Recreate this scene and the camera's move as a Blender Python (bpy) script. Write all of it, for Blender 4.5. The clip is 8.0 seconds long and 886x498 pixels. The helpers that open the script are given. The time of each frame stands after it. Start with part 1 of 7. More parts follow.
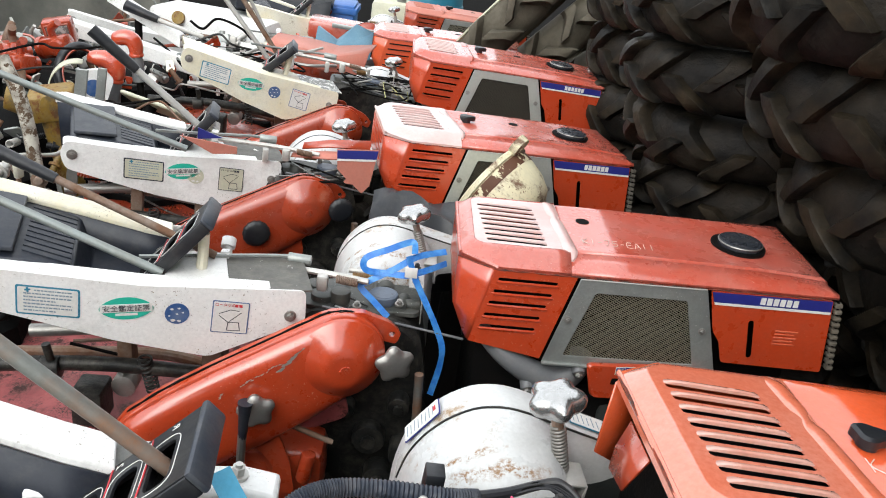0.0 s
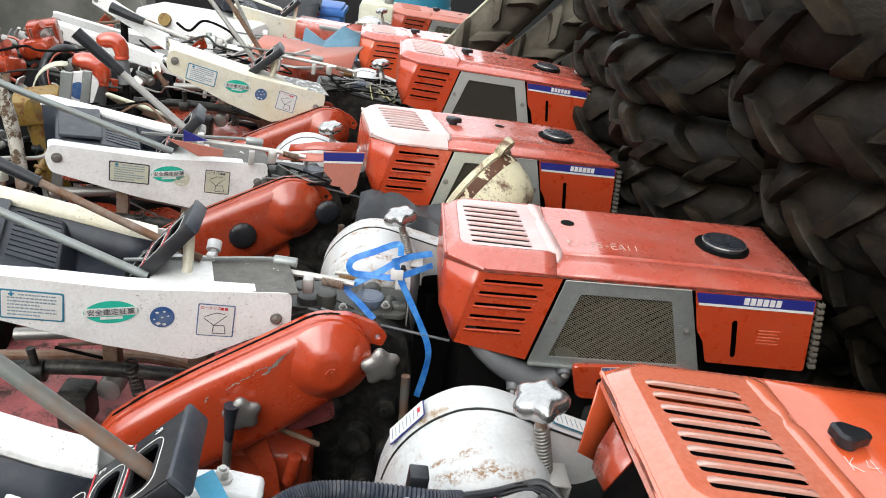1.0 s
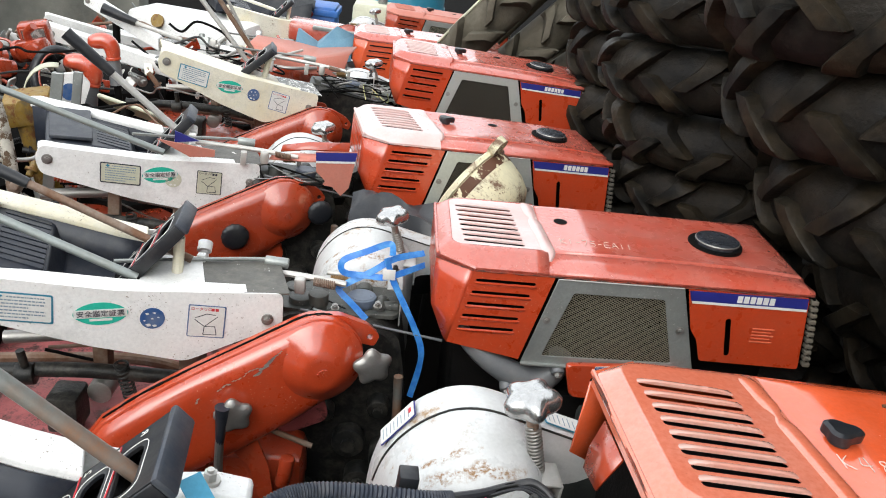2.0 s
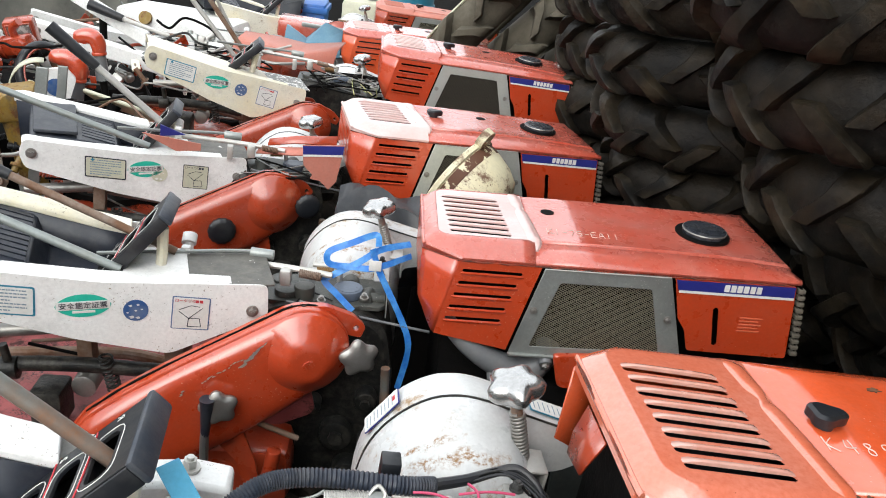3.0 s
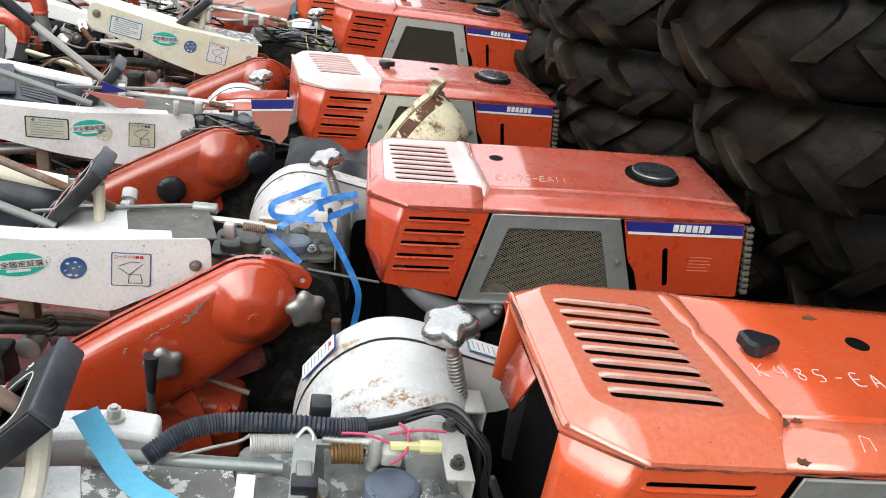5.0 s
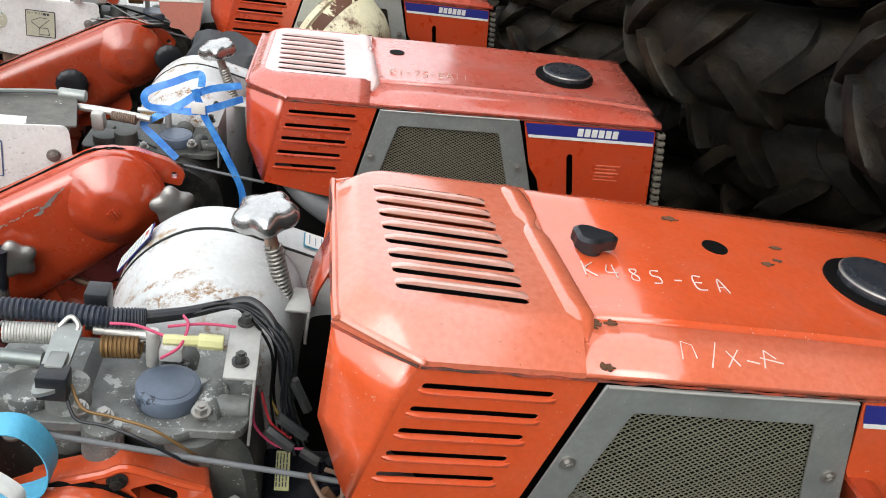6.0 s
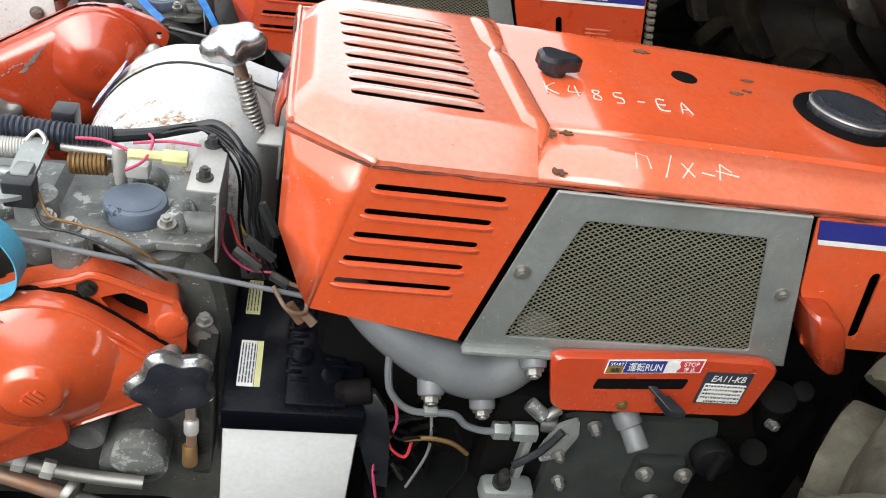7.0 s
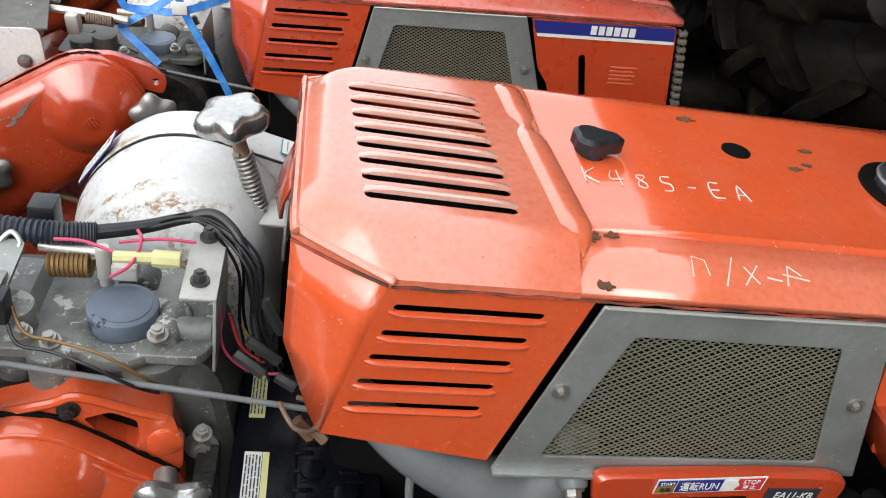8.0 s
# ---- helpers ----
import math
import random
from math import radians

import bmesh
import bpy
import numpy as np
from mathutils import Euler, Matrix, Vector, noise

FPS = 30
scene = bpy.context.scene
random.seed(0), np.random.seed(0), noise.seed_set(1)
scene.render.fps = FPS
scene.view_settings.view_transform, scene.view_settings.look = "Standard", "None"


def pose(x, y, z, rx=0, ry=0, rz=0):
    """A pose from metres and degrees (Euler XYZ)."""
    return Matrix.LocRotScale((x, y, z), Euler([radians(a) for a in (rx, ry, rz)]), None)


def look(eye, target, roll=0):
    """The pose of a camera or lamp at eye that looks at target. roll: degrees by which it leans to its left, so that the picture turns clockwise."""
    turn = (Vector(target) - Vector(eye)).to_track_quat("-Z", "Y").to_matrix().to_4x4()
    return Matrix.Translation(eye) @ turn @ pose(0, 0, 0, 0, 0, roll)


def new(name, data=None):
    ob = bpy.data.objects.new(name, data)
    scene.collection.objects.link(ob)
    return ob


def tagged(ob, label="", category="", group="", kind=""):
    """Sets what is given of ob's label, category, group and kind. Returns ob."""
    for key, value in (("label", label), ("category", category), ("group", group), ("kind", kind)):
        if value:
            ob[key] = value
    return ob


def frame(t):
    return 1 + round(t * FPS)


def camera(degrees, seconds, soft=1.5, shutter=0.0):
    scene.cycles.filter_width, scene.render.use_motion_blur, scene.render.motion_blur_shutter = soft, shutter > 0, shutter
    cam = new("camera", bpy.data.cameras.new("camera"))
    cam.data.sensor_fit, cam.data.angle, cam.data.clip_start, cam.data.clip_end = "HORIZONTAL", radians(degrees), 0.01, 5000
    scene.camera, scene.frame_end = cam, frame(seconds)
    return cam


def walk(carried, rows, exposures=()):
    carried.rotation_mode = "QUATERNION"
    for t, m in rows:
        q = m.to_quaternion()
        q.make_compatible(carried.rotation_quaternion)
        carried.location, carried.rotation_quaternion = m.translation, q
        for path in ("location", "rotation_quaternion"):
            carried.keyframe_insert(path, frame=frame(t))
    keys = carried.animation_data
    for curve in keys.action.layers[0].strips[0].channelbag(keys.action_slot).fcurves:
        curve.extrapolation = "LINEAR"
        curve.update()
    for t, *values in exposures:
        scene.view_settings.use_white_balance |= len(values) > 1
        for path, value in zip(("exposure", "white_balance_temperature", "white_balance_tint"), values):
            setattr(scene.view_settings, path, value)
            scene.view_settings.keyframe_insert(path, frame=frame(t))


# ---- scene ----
cam = camera(56.6, 8.0, soft=1.0)
PATH = [
    (0, (0.0000, 0.0000, 1.6000), (0.1062, 1.8271, 0.7934), 8.20),
    (0.5, (0.0047, -0.0041, 1.6041), (0.1249, 1.8232, 0.8001), 8.14),
    (1, (0.0072, -0.0031, 1.6043), (0.1380, 1.8247, 0.8031), 8.24),
    (2.5, (0.0227, 0.0041, 1.5934), (0.1675, 1.8324, 0.7956), 7.92),
    (3, (0.0312, 0.0022, 1.5830), (0.1872, 1.8300, 0.7862), 7.92),
    (3.5, (0.0436, -0.0002, 1.5746), (0.2154, 1.8220, 0.7684), 7.87),
    (4, (0.0553, -0.0032, 1.5717), (0.2461, 1.8122, 0.7545), 7.86),
    (4.2, (0.0590, -0.0114, 1.5681), (0.2536, 1.8022, 0.7478), 7.75),
    (5.3, (0.1407, 0.0214, 1.5403), (0.3624, 1.7883, 0.6299), 6.96),
    (5.5, (0.1920, 0.0364, 1.5182), (0.4108, 1.7873, 0.5766), 7.15),
    (5.8, (0.2632, 0.0604, 1.5032), (0.4989, 1.7816, 0.5124), 8.31),
    (6, (0.2977, 0.0605, 1.4911), (0.5395, 1.7639, 0.4713), 9.27),
    (6.2, (0.3250, 0.0471, 1.4766), (0.5684, 1.7278, 0.4202), 9.64),
    (6.5, (0.3462, 0.0258, 1.4464), (0.5922, 1.6678, 0.3314), 9.92),
    (6.8, (0.3511, 0.0001, 1.4231), (0.5856, 1.6068, 0.2554), 10.02),
    (7, (0.3559, -0.0016, 1.4244), (0.5769, 1.5928, 0.2374), 9.52),
    (7.5, (0.3691, 0.0147, 1.4450), (0.5793, 1.6070, 0.2532), 8.60),
    (7.8, (0.3601, 0.0648, 1.4470), (0.5679, 1.6571, 0.2547), 8.39),
    (8, (0.3440, 0.1270, 1.4428), (0.5452, 1.7197, 0.2500), 8.46),
]
walk(cam, [(t, look(eye, target, roll)) for t, eye, target, roll in PATH],
     exposures=[(0.0, 0.25), (5.5, 0.25), (6.5, 0.32), (7.0, 0.55), (7.5, 0.53), (8.0, 0.28)])

# ---- sky and sun: bright overcast, brightest towards the open yard on the handle side ----
SUN_EL, SUN_AZ = 42.0, 208.0
world = bpy.data.worlds.new("sky")
scene.world = world
world.use_nodes = True
wn = world.node_tree
sky = wn.nodes.new("ShaderNodeTexSky")
sky.sky_type = "NISHITA"
sky.sun_disc = False
sky.sun_elevation = radians(SUN_EL)
sky.sun_rotation = radians(SUN_AZ)
sky.air_density, sky.dust_density, sky.ozone_density = 1.0, 5.0, 1.5
wn.links.new(sky.outputs[0], wn.nodes["Background"].inputs[0])
wn.nodes["Background"].inputs[1].default_value = 0.05
# an even layer of bright cloud over the clear sky
cloud, layers = wn.nodes.new("ShaderNodeBackground"), wn.nodes.new("ShaderNodeAddShader")
cloud.inputs[0].default_value, cloud.inputs[1].default_value = (0.94, 0.975, 1.0, 1), 1.45
wn.links.new(wn.nodes["Background"].outputs[0], layers.inputs[0])
wn.links.new(cloud.outputs[0], layers.inputs[1])
wn.links.new(layers.outputs[0], wn.nodes["World Output"].inputs[0])
sun = new("sun", bpy.data.lights.new("sun", "SUN"))
sun.data.energy, sun.data.angle, sun.data.color = 1.1, radians(50), (0.90, 0.985, 1.0)
_a, _e = radians(SUN_AZ), radians(SUN_EL)
sun.matrix_world = look((0, 0, 5), (-math.sin(_a) * math.cos(_e), -math.cos(_a) * math.cos(_e), 5 - math.sin(_e)))

# ---- materials ----
MATS = {}


def material(name, base, rough=0.5, metal=0.0, second=None, amount=0.35, scale=12.0, rust=0.0, rust_col=(0.16, 0.06, 0.02), bump=0.15,
             fine=160.0, coat=0.0, dust=0.0, chips=None, chip_amount=0.0, spec=0.5, bump_dist=0.002, specks=0.0, speck_col=(0.5, 0.47, 0.43), grime=0.0, speck_patch=0.46):
    """A painted or bare surface: a base colour with large soft stains, fine grain, rust or chips in patches, and a fine relief."""
    m = bpy.data.materials.new(name)
    m.use_nodes = True
    nt = m.node_tree
    b = nt.nodes["Principled BSDF"]
    N, L = nt.nodes.new, nt.links.new
    tc = N("ShaderNodeTexCoord")
    info = N("ShaderNodeObjectInfo")
    shift = N("ShaderNodeVectorMath")
    shift.operation = "ADD"
    spread = N("ShaderNodeMath")
    spread.operation = "MULTIPLY"
    spread.inputs[1].default_value = 37.0
    L(info.outputs["Random"], spread.inputs[0])
    L(tc.outputs["Object"], shift.inputs[0])
    L(spread.outputs[0], shift.inputs[1])

    def noise_at(sc, detail=6.0, roughness=0.6):
        n = N("ShaderNodeTexNoise")
        n.inputs["Scale"].default_value, n.inputs["Detail"].default_value, n.inputs["Roughness"].default_value = sc, detail, roughness
        L(shift.outputs[0], n.inputs["Vector"])
        return n.outputs["Fac"]

    def ramp(src, lo, hi):
        r = N("ShaderNodeMapRange")
        r.inputs["From Min"].default_value, r.inputs["From Max"].default_value = lo, hi
        L(src, r.inputs["Value"])
        return r.outputs["Result"]

    def mixed(fac, a, bcol, by=1.0):
        x = N("ShaderNodeMix")
        x.data_type = "RGBA"
        f = N("ShaderNodeMath")
        f.operation = "MULTIPLY"
        f.use_clamp = True
        f.inputs[1].default_value = by
        L(fac, f.inputs[0])
        L(f.outputs[0], x.inputs[0])
        if isinstance(a, tuple):
            x.inputs[6].default_value = (*a, 1)
        else:
            L(a, x.inputs[6])
        x.inputs[7].default_value = (*bcol, 1)
        return x.outputs[2]

    second = second or tuple(c * 0.6 for c in base)
    col = mixed(ramp(noise_at(scale), 0.4, 0.7), tuple(base), second, amount)
    col = mixed(ramp(noise_at(fine, 3.0), 0.35, 0.8), col, tuple(c * 0.72 for c in base), 0.5)
    rough_src = None
    if dust:
        col = mixed(ramp(noise_at(scale * 2.3, 8.0, 0.7), 0.45, 0.7), col, (0.35, 0.31, 0.25), dust)
    if chips:
        mask = ramp(noise_at(scale * 1.7, 10.0, 0.72), 0.66 - chip_amount, 0.67 - chip_amount)
        col = mixed(mask, col, chips)
    if rust:
        mask = ramp(noise_at(scale * 1.3, 10.0, 0.75), 0.72 - rust, 0.80 - rust)
        col = mixed(mask, col, rust_col, 0.9)
        rough_src = mask
    if grime:
        col = mixed(ramp(noise_at(scale * 0.7, 12.0, 0.78), 0.52, 0.66), col, (0.09, 0.075, 0.055), grime)
    if specks:
        spots = ramp(noise_at(230.0, 3.0, 0.6), 0.70 - specks, 0.73 - specks)
        patch = ramp(noise_at(scale * 1.1, 3.0, 0.6), speck_patch, speck_patch + 0.14)
        both = N("ShaderNodeMath")
        both.operation = "MULTIPLY"
        L(spots, both.inputs[0])
        L(patch, both.inputs[1])
        col = mixed(both.outputs[0], col, speck_col, 0.9)
    L(col, b.inputs["Base Color"])
    b.inputs["Metallic"].default_value = metal
    b.inputs["Coat Weight"].default_value = coat
    b.inputs["Coat Roughness"].default_value = 0.12
    b.inputs["Coat IOR"].default_value = 1.85
    b.inputs["Specular IOR Level"].default_value = spec
    rr = N("ShaderNodeMapRange")
    rr.inputs["To Min"].default_value, rr.inputs["To Max"].default_value = max(0.05, rough - 0.1), min(1.0, rough + 0.18)
    L(noise_at(scale * 3.0), rr.inputs["Value"])
    if rough_src:
        mx = N("ShaderNodeMath")
        mx.operation = "MAXIMUM"
        L(rr.outputs[0], mx.inputs[0])
        half = N("ShaderNodeMath")
        half.operation = "MULTIPLY"
        half.inputs[1].default_value = 0.85
        L(rough_src, half.inputs[0])
        L(half.outputs[0], mx.inputs[1])
        L(mx.outputs[0], b.inputs["Roughness"])
    else:
        L(rr.outputs[0], b.inputs["Roughness"])
    bp = N("ShaderNodeBump")
    bp.inputs["Strength"].default_value, bp.inputs["Distance"].default_value = bump, bump_dist
    add = N("ShaderNodeMath")
    add.operation = "ADD"
    L(noise_at(fine, 4.0), add.inputs[0])
    L(noise_at(scale * 2.0, 3.0), add.inputs[1])
    L(add.outputs[0], bp.inputs["Height"])
    L(bp.outputs[0], b.inputs["Normal"])
    MATS[name] = m
    return m


ORANGE = material("orange_paint", (0.70, 0.102, 0.030), 0.18, second=(0.62, 0.072, 0.012), rust=0.05, dust=0.08, bump=0.03, scale=9, coat=0.8, specks=0.02, speck_col=(0.62, 0.34, 0.26))
# Faded orange with the sky's pale sheen mixed into its colour.
ORANGE_TOP = material("faded_sheen_orange_paint", (0.68, 0.135, 0.055), 0.16, second=(0.66, 0.27, 0.20), coat=1.0, specks=0.015, speck_col=(0.2, 0.06, 0.03), amount=0.6, rust=0.02, dust=0.05, bump=0.03, scale=4)
RED_FADED = material("chalky_red_paint", (0.50, 0.076, 0.042), 0.24, second=(0.56, 0.19, 0.155), amount=0.7, rust=0.05, dust=0.12, bump=0.04, scale=7, coat=0.7, specks=0.04, speck_col=(0.66, 0.42, 0.36))
# Chalked paint, lightened further for sky caught on louvre fields and lips.
CHALKY = material("chalk_sheen_pink_white_paint", (0.704, 0.5192, 0.4928), 0.28, second=(0.5808, 0.2376, 0.1936), amount=0.6, rust=0.03, dust=0.1, bump=0.04, scale=9, coat=0.6)
PINK = material("chalky_pink_paint", (0.5208, 0.1848, 0.1344), 0.5, second=(0.462, 0.1092, 0.0672), rust=0.03, dust=0.15, scale=7)
CASE = material("orange_red_case_paint", (0.3948, 0.04704, 0.01344), 0.25, second=(0.2856, 0.0252, 0.0084), rust=0.05, rust_col=(0.05, 0.02, 0.012), dust=0.06, bump=0.06, scale=8, specks=0.02, speck_col=(0.55, 0.40, 0.34), coat=0.5, grime=0.35)
WHITE = material("white_paint", (0.85, 0.85, 0.83), 0.30, second=(0.74, 0.73, 0.69), amount=0.35, rust=0.05, rust_col=(0.22, 0.12, 0.05), dust=0.06, bump=0.05, scale=9, specks=0.05, speck_col=(0.2, 0.15, 0.10), grime=0.22)
WHITE_OLD = material("yellowed_white_paint", (0.81, 0.78, 0.66), 0.40, second=(0.70, 0.60, 0.34), amount=0.6, rust=0.09, rust_col=(0.20, 0.12, 0.04), dust=0.10, bump=0.08, scale=8, specks=0.07, speck_col=(0.16, 0.10, 0.05), grime=0.25)
CREAM = material("cream_paint_rusting", (0.74, 0.69, 0.48), 0.45, second=(0.62, 0.54, 0.30), rust=0.19, rust_col=(0.11, 0.04, 0.022), dust=0.2, bump=0.25, scale=7, specks=0.08, speck_col=(0.12, 0.06, 0.03))
CAST = material("grey_cast_alloy", (0.24, 0.25, 0.245), 0.45, metal=0.35, second=(0.035, 0.035, 0.033), amount=1.0, dust=0.15, chips=(0.6, 0.6, 0.58), chip_amount=0.05, grime=0.6, bump=0.5, scale=14, fine=220)
GREY_PAINT = material("grey_engine_paint", (0.0341, 0.03596, 0.0372), 0.36, second=(0.0124, 0.0124, 0.0124), amount=0.8, dust=0.12, bump=0.1)
# Oily black iron, coloured darker still for the shade in gaps and recesses.
DARK = material("oily_shade_black_iron", (0.005, 0.005, 0.005), 0.6, second=(0.012, 0.009, 0.007), spec=0.06, dust=0.0, bump=0.4, scale=16)
STEEL = material("dull_steel", (0.38, 0.37, 0.35), 0.42, metal=0.8, second=(0.2, 0.17, 0.13), rust=0.06, dust=0.2)
ZINC = material("worn_zinc_plate", (0.56, 0.55, 0.52), 0.40, metal=0.45, second=(0.3, 0.27, 0.22), rust=0.05, dust=0.2)
GALV = material("grey_screen_frame", (0.34, 0.36, 0.345), 0.33, metal=0.45, second=(0.12, 0.125, 0.12), amount=0.6, specks=0.05, speck_col=(0.5, 0.5, 0.47), dust=0.15, bump=0.08, scale=10)
CHROME = material("chrome_plate", (0.52, 0.52, 0.51), 0.20, metal=0.9, second=(0.4, 0.38, 0.36), amount=0.5, rust=0.03, scale=20)
RUSTY = material("rusty_steel_tube", (0.17, 0.085, 0.045), 0.65, metal=0.3, second=(0.34, 0.30, 0.26), amount=0.7, scale=14, bump=0.4)
RODRUST = material("half_rusted_steel_rod", (0.26, 0.27, 0.25), 0.40, metal=0.4, second=(0.34, 0.12, 0.03), amount=0.95, scale=11, rust=0.06, bump=0.3)
BARK = material("mottled_grey_bark", (0.52, 0.49, 0.42), 0.85, second=(0.06, 0.035, 0.02), amount=1.0, chips=(0.09, 0.055, 0.03), chip_amount=0.14, scale=22, bump=0.8)
PIPE = material("grey_green_steel_tube", (0.27, 0.30, 0.29), 0.4, metal=0.5, second=(0.2, 0.17, 0.12), rust=0.04, scale=14)
BLACK = material("black_plastic", (0.00744, 0.00868, 0.01178), 0.38, second=(0.0186, 0.02108, 0.02604), amount=0.6, dust=0.06, bump=0.1)
BLUEGREY = material("blue_grey_plastic", (0.01736, 0.02356, 0.03844), 0.38, second=(0.0372, 0.0434, 0.0589), dust=0.12, bump=0.1)
RUBBER = material("old_tyre_rubber", (0.0044, 0.0042, 0.0040), 0.55, second=(0.024, 0.017, 0.009), amount=0.8, dust=0.05, spec=0.2, bump=0.6, scale=6, fine=60, bump_dist=0.006)
BLUE = material("blue_tape", (0.020, 0.17, 0.58), 0.30, second=(0.12, 0.42, 0.80), amount=0.8, scale=38, bump=0.7)
CYAN = material("sky_blue_strap", (0.10, 0.45, 0.68), 0.5, second=(0.2, 0.55, 0.75), scale=30, bump=0.3)
NAVY = material("navy_stripe", (0.020, 0.025, 0.20), 0.35, second=(0.04, 0.05, 0.25), scale=20)
STICKER = material("white_sticker", (0.75, 0.75, 0.72), 0.4, second=(0.62, 0.6, 0.52), scale=20)
GREEN = material("green_sticker", (0.02, 0.46, 0.33), 0.4, second=(0.04, 0.5, 0.38), scale=20)
BLUEDISC = material("blue_sticker", (0.025, 0.09, 0.26), 0.4, second=(0.3, 0.32, 0.35), amount=0.5, scale=40)
INK = material("dark_print", (0.03, 0.035, 0.05), 0.5)
REDINK = material("red_print", (0.6, 0.04, 0.05), 0.5)
CHALK = material("white_marker", (0.70, 0.55, 0.48), 0.7)
YELLOW = material("yellow_paint", (0.27, 0.165, 0.02), 0.5, second=(0.14, 0.08, 0.03), rust=0.20, dust=0.25, grime=0.95, scale=16)
CLEAR_YELLOW = material("yellowed_connector", (0.60, 0.58, 0.28), 0.4)
PINKWIRE = material("pink_wire", (0.55, 0.06, 0.14), 0.45)
SPRINGY = material("brass_spring", (0.24, 0.14, 0.055), 0.45, metal=0.5)
MESH = material("screen_wire", (0.30, 0.29, 0.22), 0.45, metal=0.5, second=(0.2, 0.17, 0.13))
CONCRETE = material("stained_concrete", (0.27, 0.265, 0.23), 0.85, second=(0.085, 0.085, 0.075), amount=0.95, scale=2.2, dust=0.2, bump=0.5, fine=60)
# Ground coloured near black for the shade beneath and between the machines.
GROUND = material("shade_black_yard_dirt", (0.00434, 0.00372, 0.0031), 0.95, spec=0.03, second=(0.0062, 0.00558, 0.00496), scale=2, bump=0.6, fine=50)
BATWHITE = material("white_battery_case", (0.68, 0.69, 0.68), 0.35, second=(0.55, 0.54, 0.5), scale=14, dust=0.1)
BATNAVY = material("navy_battery_lid", (0.0031, 0.00341, 0.00558), 0.2, second=(0.00558, 0.0062, 0.00868), dust=0.0, spec=0.14)
TEAL = material("teal_drum_plastic", (0.02, 0.22, 0.34), 0.45, dust=0.1)
BLUEBOX = material("blue_crate_plastic", (0.03, 0.14, 0.45), 0.45, dust=0.15)
TARP = material("blue_tarp", (0.09, 0.20, 0.28), 0.5, second=(0.2, 0.35, 0.42), scale=14)
PALE = material("pale_plastic", (0.60, 0.60, 0.46), 0.5, dust=0.25)

FLAKED = material("bare_plate_with_flaked_paint", (0.22, 0.22, 0.21), 0.5, metal=0.4, second=(0.14, 0.14, 0.135), dust=0.25, chips=(0.74, 0.74, 0.70), chip_amount=0.13, bump=0.2, scale=24)
WHITE_COVER = material("white_paint_with_rust_blooms", (0.62, 0.63, 0.63), 0.26, second=(0.48, 0.47, 0.43), amount=0.5, rust=0.15, rust_col=(0.28, 0.16, 0.06), dust=0.08, bump=0.06, scale=6, specks=0.17, speck_col=(0.30, 0.18, 0.07), speck_patch=0.60, grime=0.12)
CRANK = material("oily_dark_grey_crankcase", (0.00558, 0.0062, 0.0062), 0.42, second=(0.01364, 0.01364, 0.01364), amount=0.7, dust=0.02, spec=0.12, scale=16)
MANIFOLD = material("smooth_grey_paint", (0.1445, 0.153, 0.1615), 0.36, second=(0.1275, 0.1275, 0.1275), dust=0.12)
PINKWORN = material("corroded_pink_sheet", (0.40, 0.10, 0.10), 0.55, second=(0.17, 0.03, 0.03), amount=1.0, rust=0.20, rust_col=(0.03, 0.015, 0.012), specks=0.18, speck_col=(0.02, 0.012, 0.01), grime=0.5, scale=11)
OILCAST = material("oily_dark_casting", (0.01736, 0.01798, 0.01736), 0.36, spec=0.3, metal=0.1, second=(0.0124, 0.0124, 0.01116), amount=0.8, dust=0.16, bump=0.5, scale=14)
SEAM = material("dark_chipped_edge", (0.05, 0.022, 0.015), 0.7, second=(0.45, 0.06, 0.02), amount=0.9, scale=45)
NAVYTRAY = material("navy_black_plastic", (0.0124, 0.01612, 0.02604), 0.36, second=(0.0279, 0.0341, 0.0465), amount=0.6, dust=0.08, bump=0.08)
GATEBAND = material("scuffed_sheen_slate_plastic", (0.031, 0.03844, 0.0527), 0.40, second=(0.0558, 0.062, 0.0744), dust=0.10)
GRILLE = material("brown_grey_grille_plastic", (0.10, 0.09, 0.075), 0.55, second=(0.22, 0.18, 0.12), amount=0.5, dust=0.2)
PEELED = material("cream_paint_peeling_to_rust", (0.11, 0.045, 0.022), 0.7, second=(0.05, 0.02, 0.012), chips=(0.70, 0.64, 0.44), chip_amount=0.12, bump=0.4, scale=14)
# Lip paint paled for the highlight along each louvre lip.
PALE_LIP = material("lip_highlight_orange_paint", (0.64, 0.37, 0.30), 0.2, second=(0.58, 0.17, 0.10), amount=0.7, coat=1.0, rust=0.03, dust=0.05, bump=0.03, scale=14)
MUDDY = material("muddy_tyre_rubber", (0.10, 0.092, 0.066), 0.75, second=(0.022, 0.020, 0.015), amount=1.0, dust=0.25, spec=0.15, bump=0.6, scale=7, fine=60, bump_dist=0.006)
KNOBFACE = material("scratched_black_knob_face", (0.014, 0.016, 0.024), 0.4, second=(0.05, 0.052, 0.06), amount=0.8, specks=0.06, speck_col=(0.2, 0.2, 0.21), scale=30)
PLATE = material("scratched_plate_and_highlight", (0.429, 0.4225, 0.3965), 0.35, metal=0.3, second=(0.2925, 0.273, 0.2405), rust=0.06, dust=0.1, scale=14)
CAPMAT = material("glossy_dark_cap_plastic", (0.020, 0.023, 0.030), 0.22, second=(0.04, 0.044, 0.052), amount=0.6, dust=0.06, scale=14)
RUSTSPOT = material("bare_rust_spot", (0.13, 0.055, 0.022), 0.8, second=(0.05, 0.025, 0.015), amount=0.9, scale=60)
